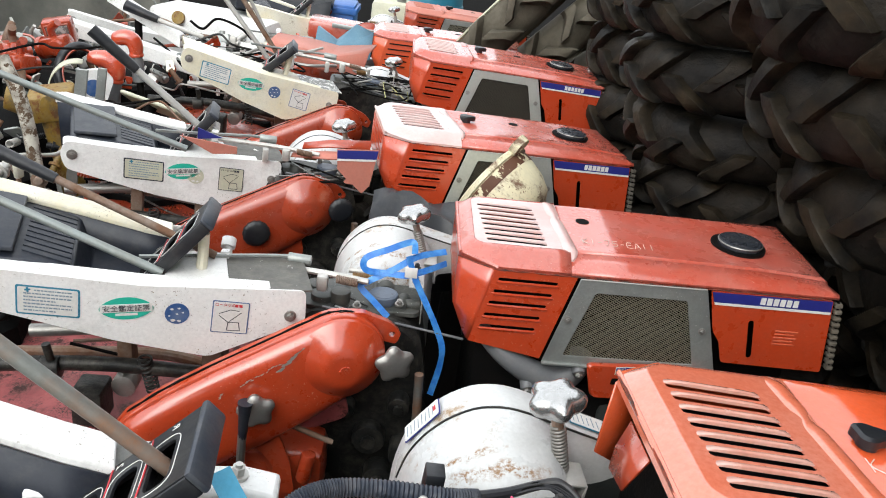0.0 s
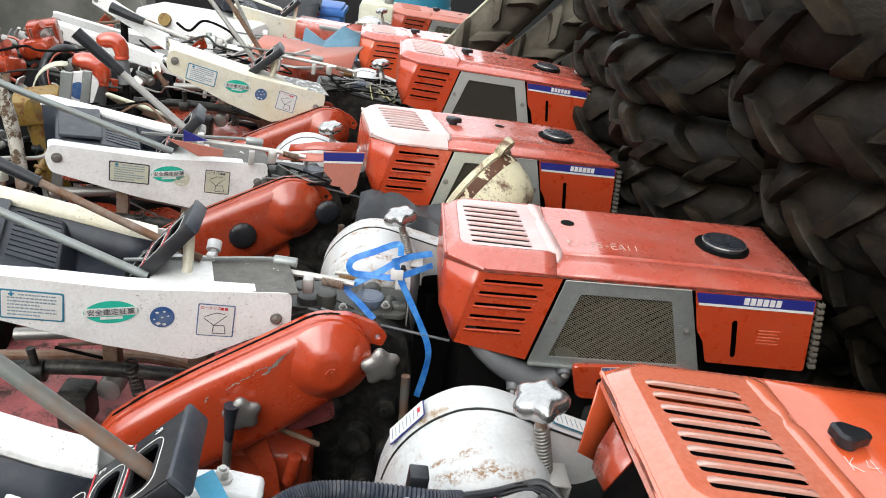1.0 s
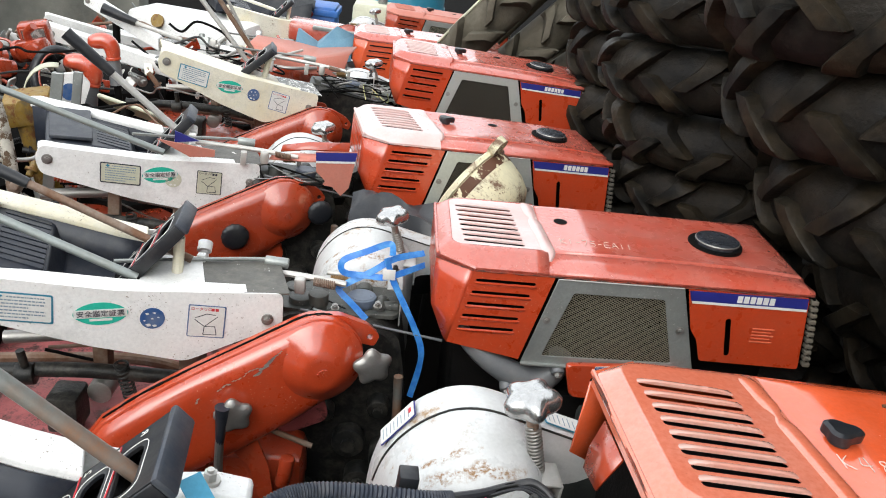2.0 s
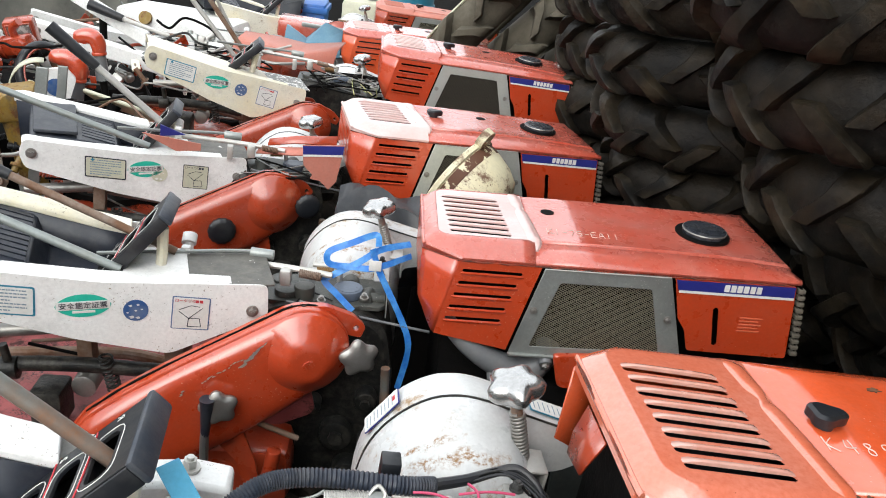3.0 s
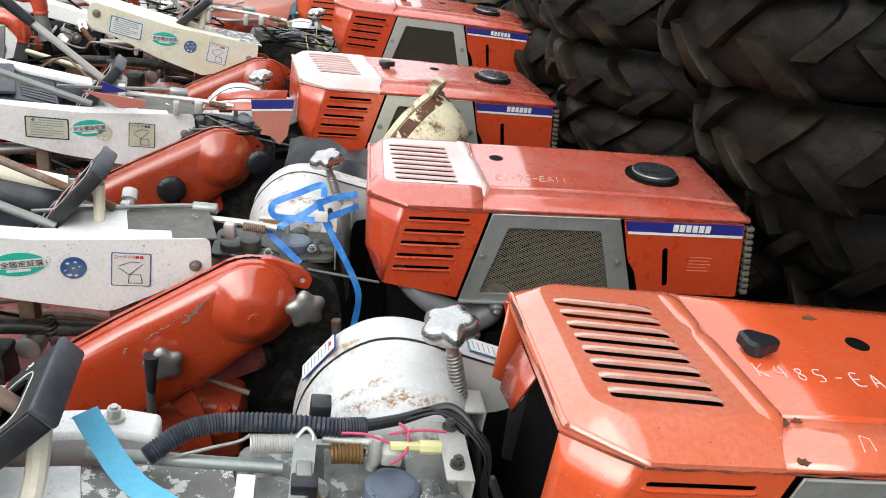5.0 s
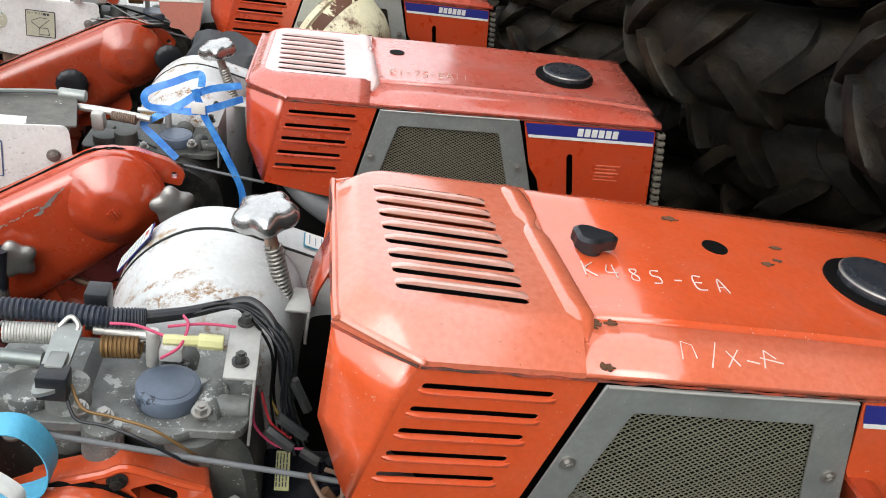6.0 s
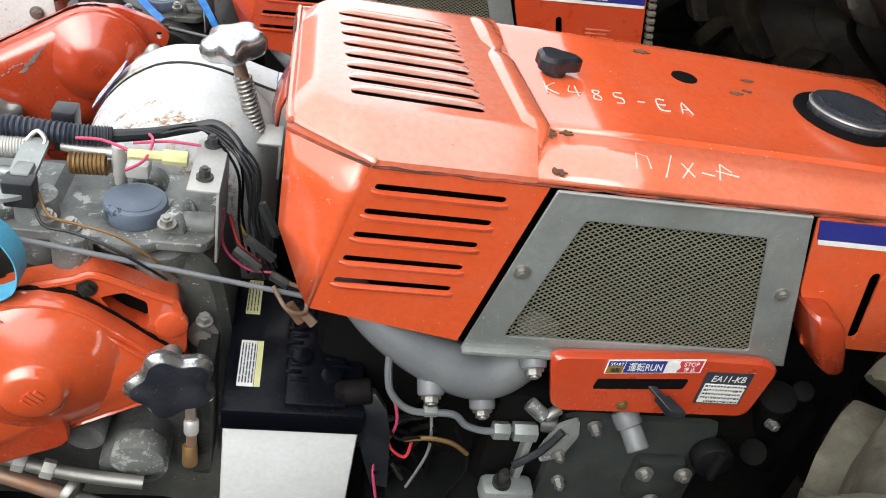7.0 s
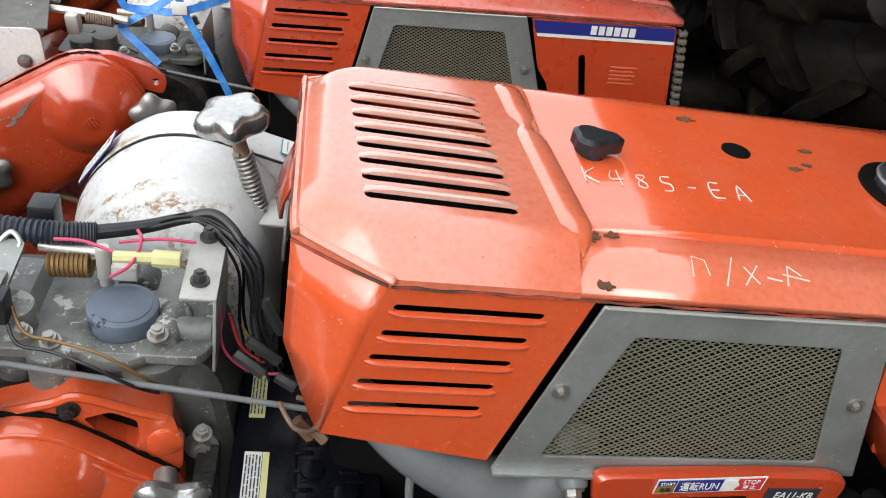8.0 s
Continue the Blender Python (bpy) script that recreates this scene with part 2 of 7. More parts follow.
CASTGREY = material("dusty_grey_casting", (0.215, 0.225, 0.215), 0.46, metal=0.1, second=(0.032, 0.034, 0.032), amount=1.0, dust=0.12, specks=0.09, speck_col=(0.55, 0.55, 0.52), chips=(0.42, 0.43, 0.41), chip_amount=0.10, bump=0.45, bump_dist=0.002, scale=13, grime=0.35)
CRANK_PAINT = material("grey_green_crankcase_paint", (0.036, 0.041, 0.0385), 0.34, second=(0.021, 0.023, 0.022), amount=0.8, dust=0.05, spec=0.3, scale=14)
ORANGE_RED = material("orange_red_paint", (0.54, 0.060, 0.0165), 0.26, second=(0.43, 0.037, 0.011), coat=0.8, rust=0.05, dust=0.06, bump=0.03, scale=9, specks=0.03, speck_col=(0.62, 0.34, 0.26))
FRAME_LIGHT = material("pale_steel_screen_frame", (0.52, 0.54, 0.50), 0.35, metal=0.4, second=(0.36, 0.37, 0.34), dust=0.1, scale=10)
MESHDARK = material("brown_black_screen_wire", (0.10, 0.09, 0.07), 0.5, metal=0.3, second=(0.04, 0.035, 0.03))
LUGRUBBER = material("brown_dusted_lug_rubber", (0.0062, 0.0058, 0.0052), 0.50, second=(0.044, 0.031, 0.016), amount=0.75, dust=0.04, spec=0.15, bump=0.5, scale=9, fine=60, bump_dist=0.005)
FLANK = material("oil_darkened_grey_casting", (0.07225, 0.0765, 0.0697), 0.48, metal=0.1, second=(0.0255, 0.0272, 0.02465), amount=0.9, dust=0.12, specks=0.03, speck_col=(0.45, 0.45, 0.42), bump=0.4, scale=11, grime=0.4)
CAPBLUE = material("worn_blue_grey_cap", (0.12, 0.15, 0.20), 0.35, second=(0.05, 0.062, 0.085), amount=0.8, chips=(0.022, 0.028, 0.04), chip_amount=0.05, scale=16, bump=0.1)
DULL_PLATE = material("oily_plate_with_a_paint_rest", (0.13, 0.125, 0.11), 0.5, metal=0.3, second=(0.07, 0.066, 0.058), amount=0.8, dust=0.2, chips=(0.74, 0.73, 0.68), chip_amount=0.02, bump=0.2, scale=20)
DUSTY = material("sun_bleached_dusty_rubber", (0.125, 0.112, 0.085), 0.7, second=(0.030, 0.024, 0.015), amount=0.9, dust=0.15, spec=0.2, bump=0.5, scale=5, fine=60, bump_dist=0.004)
GREYINK = material("grey_print", (0.22, 0.30, 0.36), 0.5)



def rust_bands(m, bands):
    """Adds speckled rust smears lying along the ring of a cover: each band is a stretch in x, y and z of the object."""
    nt = m.node_tree
    N, L = nt.nodes.new, nt.links.new
    b = nt.nodes["Principled BSDF"]
    col = b.inputs["Base Color"].links[0].from_socket
    tc, sep, speck = N("ShaderNodeTexCoord"), N("ShaderNodeSeparateXYZ"), N("ShaderNodeTexNoise")
    wob = N("ShaderNodeTexNoise")
    wob.inputs["Scale"].default_value = 26.0
    speck.inputs["Scale"].default_value, speck.inputs["Detail"].default_value, speck.inputs["Roughness"].default_value = 120.0, 6.0, 0.75
    for n in (wob, speck):
        L(tc.outputs["Object"], n.inputs["Vector"])
    shift = N("ShaderNodeVectorMath")
    shift.operation = "MULTIPLY_ADD"
    shift.inputs[1].default_value = (0.03, 0.03, 0.03)
    L(wob.outputs["Color"], shift.inputs[0])
    L(tc.outputs["Object"], shift.inputs[2])
    L(shift.outputs[0], sep.inputs[0])
    grain = N("ShaderNodeMapRange")
    grain.inputs["From Min"].default_value, grain.inputs["From Max"].default_value = 0.46, 0.60
    L(speck.outputs["Fac"], grain.inputs["Value"])
    for spans in bands:
        mask = grain.outputs[0]
        for axis, mid, half in spans:
            d, away, fall, mul = N("ShaderNodeMath"), N("ShaderNodeMath"), N("ShaderNodeMapRange"), N("ShaderNodeMath")
            d.operation, away.operation, mul.operation = "SUBTRACT", "ABSOLUTE", "MULTIPLY"
            d.inputs[1].default_value = mid + 0.015
            L(sep.outputs[axis], d.inputs[0])
            L(d.outputs[0], away.inputs[0])
            fall.inputs["From Min"].default_value, fall.inputs["From Max"].default_value = half, half * 0.5
            L(away.outputs[0], fall.inputs["Value"])
            L(mask, mul.inputs[0])
            L(fall.outputs[0], mul.inputs[1])
            mask = mul.outputs[0]
        mx = N("ShaderNodeMix")
        mx.data_type = "RGBA"
        L(mask, mx.inputs[0])
        L(col, mx.inputs[6])
        mx.inputs[7].default_value = (0.24, 0.12, 0.035, 1)
        col = mx.outputs[2]
    L(col, b.inputs["Base Color"])


rust_bands(WHITE_COVER, (((0, -0.35, 0.075), (1, 0.236, 0.013)), ((0, -0.30, 0.05), (1, 0.207, 0.008)), ((0, -0.39, 0.05), (1, 0.262, 0.006))))

# ---- mesh helpers ----
def ngon(bm, pts):
    return bm.faces.new([bm.verts.new(p) for p in pts])


def box(bm, lo, hi, bevel=0.0):
    g = bmesh.ops.create_cube(bm, size=1.0)["verts"]
    for v in g:
        v.co = Vector([lo[i] + (v.co[i] + 0.5) * (hi[i] - lo[i]) for i in range(3)])
    if bevel:
        es = {e for v in g for e in v.link_edges}
        bmesh.ops.bevel(bm, geom=list(es), offset=bevel, segments=2, profile=0.5, affect="EDGES")
    return bm


def frame_of(a, b):
    d = (Vector(b) - Vector(a)).normalized()
    return Vector(a), d.to_track_quat("Z", "Y").to_matrix().to_4x4()


def rod(bm, a, b, r, r2=None, seg=14, bevel=0.0):
    a, b = Vector(a), Vector(b)
    o, q = frame_of(a, b)
    m = Matrix.Translation((a + b) / 2) @ q
    made = bmesh.ops.create_cone(bm, cap_ends=True, segments=seg, radius1=r, radius2=r if r2 is None else r2, depth=(b - a).length, matrix=m)["verts"]
    if bevel:
        es = [e for v in made for e in v.link_edges if len(e.link_faces) == 2 and max(len(f.verts) for f in e.link_faces) > 4]
        bmesh.ops.bevel(bm, geom=list(set(es)), offset=bevel, segments=2, profile=0.5, affect="EDGES")
    return bm


def smooth_path(pts, n=8):
    pts = [Vector(p) for p in pts]
    out = []
    for i in range(len(pts) - 1):
        p0, p1, p2, p3 = pts[max(i - 1, 0)], pts[i], pts[i + 1], pts[min(i + 2, len(pts) - 1)]
        for k in range(n):
            t = k / n
            out.append(0.5 * ((2 * p1) + (p2 - p0) * t + (2 * p0 - 5 * p1 + 4 * p2 - p3) * t * t + (3 * p1 - p0 - 3 * p2 + p3) * t ** 3))
    return out + [pts[-1]]


def tube(bm, pts, r, seg=10, n=8, radius=None, smooth=True):
    """A round tube along a smooth line; radius(u) may vary it."""
    path = smooth_path(pts, n) if smooth else [Vector(p) for p in pts]
    rings, up = [], None
    for i, p in enumerate(path):
        d = (path[min(i + 1, len(path) - 1)] - path[max(i - 1, 0)]).normalized()
        up = (up - d * up.dot(d)) if up else d.orthogonal()
        up.normalize()
        side = d.cross(up)
        rr = radius(i / (len(path) - 1)) if radius else r
        rings.append([bm.verts.new(p + (up * math.cos(2 * math.pi * k / seg) + side * math.sin(2 * math.pi * k / seg)) * rr) for k in range(seg)])
    for A, B in zip(rings, rings[1:]):
        for k in range(seg):
            bm.faces.new((A[k], A[(k + 1) % seg], B[(k + 1) % seg], B[k]))
    bm.faces.new(rings[0][::-1])
    bm.faces.new(rings[-1])
    return bm


def ribbon(bm, pts, width, across=None, thick=0.0012, n=8, facing=None):
    """A flat strap along a smooth line; across: the direction of its width, one vector or one a point."""
    path = smooth_path(pts, n)
    ways = [Vector(across or (0, 0, 1))] * len(path)
    rows = []
    for i, p in enumerate(path):
        d = (path[min(i + 1, len(path) - 1)] - path[max(i - 1, 0)]).normalized()
        w = d.cross(Vector(facing) + 0.35 * Vector((math.sin(3.0 * i / n), 0.0, math.cos(2.3 * i / n)))).normalized() if facing else (ways[i] - d * ways[i].dot(d)).normalized()
        nrm = d.cross(w)
        rows.append([bm.verts.new(p + w * (s * width / 2) + nrm * (u * thick / 2)) for s, u in ((-1, -1), (1, -1), (1, 1), (-1, 1))])
    for A, B in zip(rows, rows[1:]):
        for k in range(4):
            bm.faces.new((A[k], A[(k + 1) % 4], B[(k + 1) % 4], B[k]))
    bm.faces.new(rows[0][::-1])
    bm.faces.new(rows[-1])
    return bm


def helix(bm, a, b, R, r, turns, seg=6, per=12):
    o, q = frame_of(a, b)
    ln = (Vector(b) - Vector(a)).length
    m = Matrix.Translation(o) @ q
    pts = [m @ Vector((R * math.cos(2 * math.pi * i / per), R * math.sin(2 * math.pi * i / per), ln * i / (turns * per))) for i in range(turns * per + 1)]
    return tube(bm, pts, r, seg=seg, smooth=False)


def rounded(poly, r, n=4):
    """A polygon in two coordinates with rounded corners."""
    out, k = [], len(poly)
    for i in range(k):
        p, a, b = (Vector(poly[j % k]) for j in (i, i - 1, i + 1))
        da, db = (a - p), (b - p)
        s = min(r, da.length * 0.45, db.length * 0.45)
        A, B = p + da.normalized() * s, p + db.normalized() * s
        for j in range(n + 1):
            t = j / n
            out.append(tuple((1 - t) ** 2 * A + 2 * t * (1 - t) * p + t * t * B))
    return out


def slot(cx, cy, length, height, angle=0.0, skew=0.0):
    """The outline of a slot with round ends."""
    out, r = [], height / 2
    for s in (1, -1):
        for k in range(5):
            a = -math.pi / 2 + math.pi * k / 4 + (0 if s > 0 else math.pi)
            x, y = s * (length / 2 - r) + r * math.cos(a), r * math.sin(a)
            out.append((cx + x * math.cos(angle) - y * math.sin(angle), cy + x * math.sin(angle) + y * math.cos(angle)))
    return out


def plate(outer, holes=(), thick=0.002, to=None):
    """A flat sheet with real openings; to maps (u, v, w) to a place, w across the thickness."""
    bm = bmesh.new()
    edges = []
    for loop in (outer, *holes):
        vs = [bm.verts.new((p[0], p[1], 0)) for p in loop]
        edges += [bm.edges.new((vs[i], vs[(i + 1) % len(vs)])) for i in range(len(vs))]
    bmesh.ops.triangle_fill(bm, use_beauty=True, use_dissolve=False, edges=edges, normal=(0, 0, 1))
    g = bmesh.ops.extrude_face_region(bm, geom=bm.faces[:])
    for v in g["geom"]:
        if isinstance(v, bmesh.types.BMVert):
            v.co.z += thick
    bmesh.ops.recalc_face_normals(bm, faces=bm.faces[:])
    if to:
        for v in bm.verts:
            v.co = Vector(to(*v.co))
        bmesh.ops.recalc_face_normals(bm, faces=bm.faces[:])
    return bm


def loft(bm, rings, caps=True, close=True):
    made = [[bm.verts.new(p) for p in ring] for ring in rings]
    k = len(made[0])
    for A, B in zip(made, made[1:]):
        for i in range(k if close else k - 1):
            bm.faces.new((A[i], A[(i + 1) % k], B[(i + 1) % k], B[i]))
    if caps:
        bm.faces.new(made[0][::-1])
        bm.faces.new(made[-1])
    return bm


def mesh_of(name, bm, mat, smooth=True, angle=35.0):
    bmesh.ops.recalc_face_normals(bm, faces=bm.faces[:])
    me = bpy.data.meshes.new(name)
    bm.to_mesh(me)
    bm.free()
    me.materials.append(mat)
    if smooth:
        for p in me.polygons:
            p.use_smooth = True
        me.set_sharp_from_angle(angle=radians(angle))
    return me


def part(name, bm, mat, parent, label="", bevel=0.0, solid=0.0, smooth=True, at=None, sub=0):
    ob = new(name, mesh_of(name, bm, mat, smooth))
    ob.parent = parent
    if at is not None:
        ob.matrix_basis = at
    if solid:
        md = ob.modifiers.new("solid", "SOLIDIFY")
        md.thickness, md.offset = solid, -1
    if bevel:
        md = ob.modifiers.new("bevel", "BEVEL")
        md.width, md.segments, md.limit_method, md.angle_limit = bevel, 2, "ANGLE", radians(35)
    if sub:
        md = ob.modifiers.new("sub", "SUBSURF")
        md.levels = md.render_levels = sub
    if label:
        ob["label"] = label
    return ob


def thing(name, m, label, category, group="", kind=""):
    ob = new(name)
    ob.matrix_basis = m
    ob.empty_display_size = 0.05
    return tagged(ob, label, category, group, kind)


def single(name, bm, mat, label, category, m=None, group="", kind="", bevel=0.0, solid=0.0, smooth=True):
    ob = part(name, bm, mat, None, "", bevel, solid, smooth, m)
    return tagged(ob, label, category, group, kind)


def writing(name, text, size, mat, parent, m, label="", lift=0.0006, shear=0.0, narrow=1.0):
    """Letters in the built-in font, as a mesh, lying in the x-y plane of m."""
    cu = bpy.data.curves.new(name, "FONT")
    cu.body, cu.size, cu.extrude, cu.shear, cu.align_x, cu.align_y = text, size, 0.0002, shear, "CENTER", "CENTER"
    tmp = bpy.data.objects.new(name, cu)
    scene.collection.objects.link(tmp)
    me = bpy.data.meshes.new_from_object(tmp.evaluated_get(bpy.context.evaluated_depsgraph_get()))
    bpy.data.objects.remove(tmp)
    bpy.data.curves.remove(cu)
    me.name = name
    me.materials.clear()
    me.materials.append(mat)
    ob = new(name, me)
    ob.parent = parent
    ob.matrix_basis = m @ Matrix.Translation((0, 0, lift)) @ Matrix.Diagonal((narrow, 1, 1, 1))
    if label:
        ob["label"] = label
    return ob


def bolt(name, parent, p, axis, r=0.008, h=0.006, mat=None, washer=1.6):
    """A hexagon bolt head with its washer."""
    a = Vector(axis).normalized()
    p = Vector(p)
    bm = bmesh.new()
    rod(bm, p, p + a * (h * 0.3), r * washer, seg=16)
    rod(bm, p + a * (h * 0.3), p + a * h, r, seg=6)
    rod(bm, p + a * h, p + a * (h * 1.25), r * 0.55, seg=10)
    return part(name, bm, mat or STEEL, parent)


def star_knob(name, parent, p, axis, R=0.03, mat=None, lobes=6, h=0.022):
    """A lobed hand knob with a domed top."""
    o, q = frame_of(p, Vector(p) + Vector(axis))
    m = Matrix.Translation(o) @ q
    rings, seg, dent = [], 48, 0.13 if lobes < 9 else 0.025
    for z, s in ((0, 0.62), (0.12 * h, 0.84), (0.35 * h, 0.98), (0.65 * h, 1.0), (0.88 * h, 0.88), (h, 0.66), (1.04 * h, 0.3)):
        rings.append([m @ Vector((R * s * (1 + dent * math.cos(lobes * 2 * math.pi * k / seg)) * math.cos(2 * math.pi * k / seg),
                                  R * s * (1 + dent * math.cos(lobes * 2 * math.pi * k / seg)) * math.sin(2 * math.pi * k / seg), z)) for k in range(seg)])
    return part(name, loft(bmesh.new(), rings), mat or ZINC, parent)


STROKES = {"K": [[(0, 0), (0, 1)], [(0.6, 1), (0.05, 0.45), (0.65, 0)]], "1": [[(0.25, 0), (0.3, 1)]], "4": [[(0.5, 0), (0.45, 1)], [(0.15, 0.95), (0.0, 0.4), (0.7, 0.45)]],
           "8": [[(0.5, 0.9), (0.15, 0.85), (0.2, 0.6), (0.5, 0.35), (0.45, 0.05), (0.1, 0.1), (0.15, 0.4), (0.5, 0.7), (0.5, 0.9)]], "5": [[(0.6, 1), (0.15, 0.95), (0.1, 0.6), (0.5, 0.5), (0.5, 0.1), (0.05, 0.02)]],
           "7": [[(0, 0.95), (0.55, 1), (0.2, 0)]], "-": [[(0.1, 0.45), (0.5, 0.48)]], "E": [[(0.55, 1), (0.05, 0.95), (0.0, 0.05), (0.55, 0.0)], [(0.02, 0.5), (0.45, 0.52)]], "A": [[(0, 0), (0.3, 1), (0.6, 0)], [(0.1, 0.35), (0.5, 0.38)]]}


def hand_lettering(text, parent, m, size, pitch, r=0.00062):
    """Marker writing: each character a mesh of thin strokes."""
    for k, ch in enumerate(text):
        bm = bmesh.new()
        for line in STROKES[ch]:
            tube(bm, [(k * pitch + x * size * 0.75, y * size, 0.0008 + 0.002 * size * math.sin(k)) for x, y in line], r, seg=5, n=4)
        part("marker_letter", bm, CHALK, parent, at=m)


# ---- the walking tractor, nose towards +x; its origin is where the hood's side edge meets the screen's upper rear corner ----
def xz(y):
    """Maps a sheet drawn in x and z to the plane y, its thickness going in."""
    return lambda u, v, w: (u, y + w, v)


WIDE = 0.33      # hood width
SLOTS = [(-0.0895, -0.0245, 0.112), (-0.096, -0.0495, 0.110), (-0.1025, -0.074, 0.109), (-0.1095, -0.100, 0.107), (-0.115, -0.125, 0.106)]


def hood(t, top_mat, side_mat, field_mat=None, lip_mat=None, strip_mat=None, slope_mat=None, frame_mat=None, mesh_mat=None, rear_slots=True, knob=True, brand=True, screen=True, detail=True):
    hd = part("hood", bmesh.new(), top_mat, t)
    # top sheet: front field
    bm = bmesh.new()
    prof = lambda x, dz=0.0: [(x, 0.050, 0.0195 + dz), (x, 0.056, 0.0235 + dz), (x, 0.064, 0.0225 + dz), (x, 0.10, 0.0225 + dz),
                              (x, WIDE / 2, 0.024 + dz), (x, WIDE - 0.06, 0.0225 + dz), (x, WIDE - 0.05, 0.0235 + dz), (x, WIDE - 0.006, 0.006), (x, WIDE, 0.0), (x, WIDE, -0.004)]
    loft(bm, [prof(x, dz) for x, dz in ((-0.012, 0), (0.1, 0.001), (0.25, 0.0), (0.36, -0.002), (0.43, -0.006), (0.485, -0.010), (0.497, -0.018))], caps=False, close=False)
    top = part("top_sheet", bm, top_mat, hd, solid=0.003)
    bm = bmesh.new()
    loft(bm, [[(x, 0.0, -0.004), (x, 0.0, 0.001), (x, 0.005, 0.0055), (x, 0.027, 0.0128 + dz * 0.5), (x, 0.050, 0.0197 + dz)] for x, dz in ((-0.012, 0), (0.1, 0.001), (0.25, 0.0), (0.36, -0.002), (0.43, -0.006), (0.485, -0.010), (0.497, -0.018))], caps=False, close=False)
    part("chamfer_strip", bm, strip_mat or top_mat, hd, solid=0.003)
    wob = [(x, -0.0008 - 0.0006 * math.sin(90 * x), -0.0052 + 0.0007 * math.sin(140 * x + 1)) for x in [-0.15 + 0.018 * k for k in range(36)]]
    part("edge_seam", tube(bmesh.new(), wob, 0.0012, seg=5, n=2, radius=lambda u: 0.0010 + 0.0007 * math.sin(u * 60) ** 2), SEAM, hd)
    part("edge_seam", tube(bmesh.new(), [(-0.2205, 0.046, -0.005), (-0.19, 0.0235, -0.005), (-0.152, -0.0005, -0.005)], 0.0013, seg=5, n=5), SEAM, hd)
    # pressed ridge between the louvred field and the front field, with a neck
    rows = []
    for k in range(33):
        y = 0.026 + (WIDE - 0.061) * k / 32
        x = -0.009 - 0.075 * (y - 0.03)
        fade = min(1.0, 0.25 + (y - 0.026) / 0.022)
        w = 0.0125 * fade - 0.0065 * math.exp(-((y - 0.205) / 0.011) ** 2) - 0.003 * (y < 0.05)
        h = 0.0052 * fade - 0.0026 * math.exp(-((y - 0.205) / 0.013) ** 2) - 0.10 * max(0.0, 0.055 - y)
        base = 0.0235 - 0.29 * max(0.0, 0.052 - y) - 0.3 * max(0.0, y - WIDE + 0.055)
        rows.append([(x - w - 0.003, y, base - 0.004), (x - w, y, base + 0.4 * h), (x - 0.6 * w, y, base + 0.9 * h), (x, y, base + h), (x + 0.6 * w, y, base + 0.85 * h), (x + w, y, base + 0.35 * h), (x + w + 0.003, y, base - 0.004)])
    part("step_bead", loft(bmesh.new(), rows), slope_mat or field_mat or top_mat, hd)
    # louvred rear field: a flat plate with a rounded shoulder falling off to the rim on three sides
    louvres = [slot(-0.108 - 0.0006 * (y * 100), y, 0.117, 0.0105, radians(-3)) for y in [0.066 + 0.0245 * k for k in range(8)]]
    near_in = [(-0.012 - 0.027 * k, 0.050) for k in range(6)] + [(-0.170 - 0.022 * math.sin(radians(q)), 0.072 - 0.022 * math.cos(radians(q))) for q in (0, 18, 36, 54, 72, 90)]
    near_out = [(-0.012 - 0.0264 * k, 0.0) for k in range(6)] + [(-0.152, 0.0015), (-0.164, 0.008), (-0.181, 0.0195), (-0.198, 0.0315), (-0.212, 0.042), (-0.219, 0.050)]
    flip = lambda pts: [(x, WIDE - y) for x, y in pts][::-1]
    inner = near_in + [(-0.192, 0.072 + (WIDE - 0.144) * k / 6) for k in range(1, 6)] + flip(near_in)
    rim = near_out + [(-0.219, 0.050 + (WIDE - 0.100) * k / 6) for k in range(1, 6)] + flip(near_out)
    bm = plate(inner, louvres, 0.002, to=lambda u, v, w: (u, v, 0.023 + w))
    one_sheet = (field_mat or top_mat) is (slope_mat or top_mat)
    if not one_sheet:
        part("louvre_field", bm, field_mat or top_mat, hd)
    field = bm
    for y in [0.066 + 0.0245 * k for k in range(8)]:
        x0 = -0.108 - 0.0006 * (y * 100)
        rows = []
        for k in range(13):
            a = -0.0595 + 0.119 * k / 12
            h = 0.0050 * max(0.05, 1 - abs(a / 0.0595) ** 7)
            d = -0.052 * a
            rows.append([(x0 + a, y + d + 0.0030, 0.0245), (x0 + a, y + d + 0.0034, 0.0245 + 0.75 * h), (x0 + a, y + d + 0.0052, 0.0245 + h), (x0 + a, y + d + 0.0082, 0.0245 + 0.92 * h), (x0 + a, y + d + 0.0115, 0.0245 + 0.45 * h), (x0 + a, y + d + 0.0150, 0.0245)])
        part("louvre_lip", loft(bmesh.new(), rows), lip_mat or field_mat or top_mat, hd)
    # slopes round the louvred field
    soft_edge = lambda u: math.sqrt((u - 0.22) ** 2 + 0.018) + u - 0.22
    rows = []
    for u in (0.0, 0.07, 0.15, 0.24, 0.34, 0.46, 0.60, 0.75, 0.88, 0.96, 1.0):
        f = (soft_edge(u) - soft_edge(0.0)) / (soft_edge(1.0) - soft_edge(0.0))
        rows.append([(a + (c - a) * u, b + (d - b) * u, 0.025 + (0.001 + 0.005 * min(1.0, max(0.0, (-0.152 - c) / 0.05)) - 0.025) * f) for (a, b), (c, d) in zip(inner, rim)])
    rows.append([(x - (0.0015 if x < -0.2 else 0.0), y, -0.006) for x, y in rim])
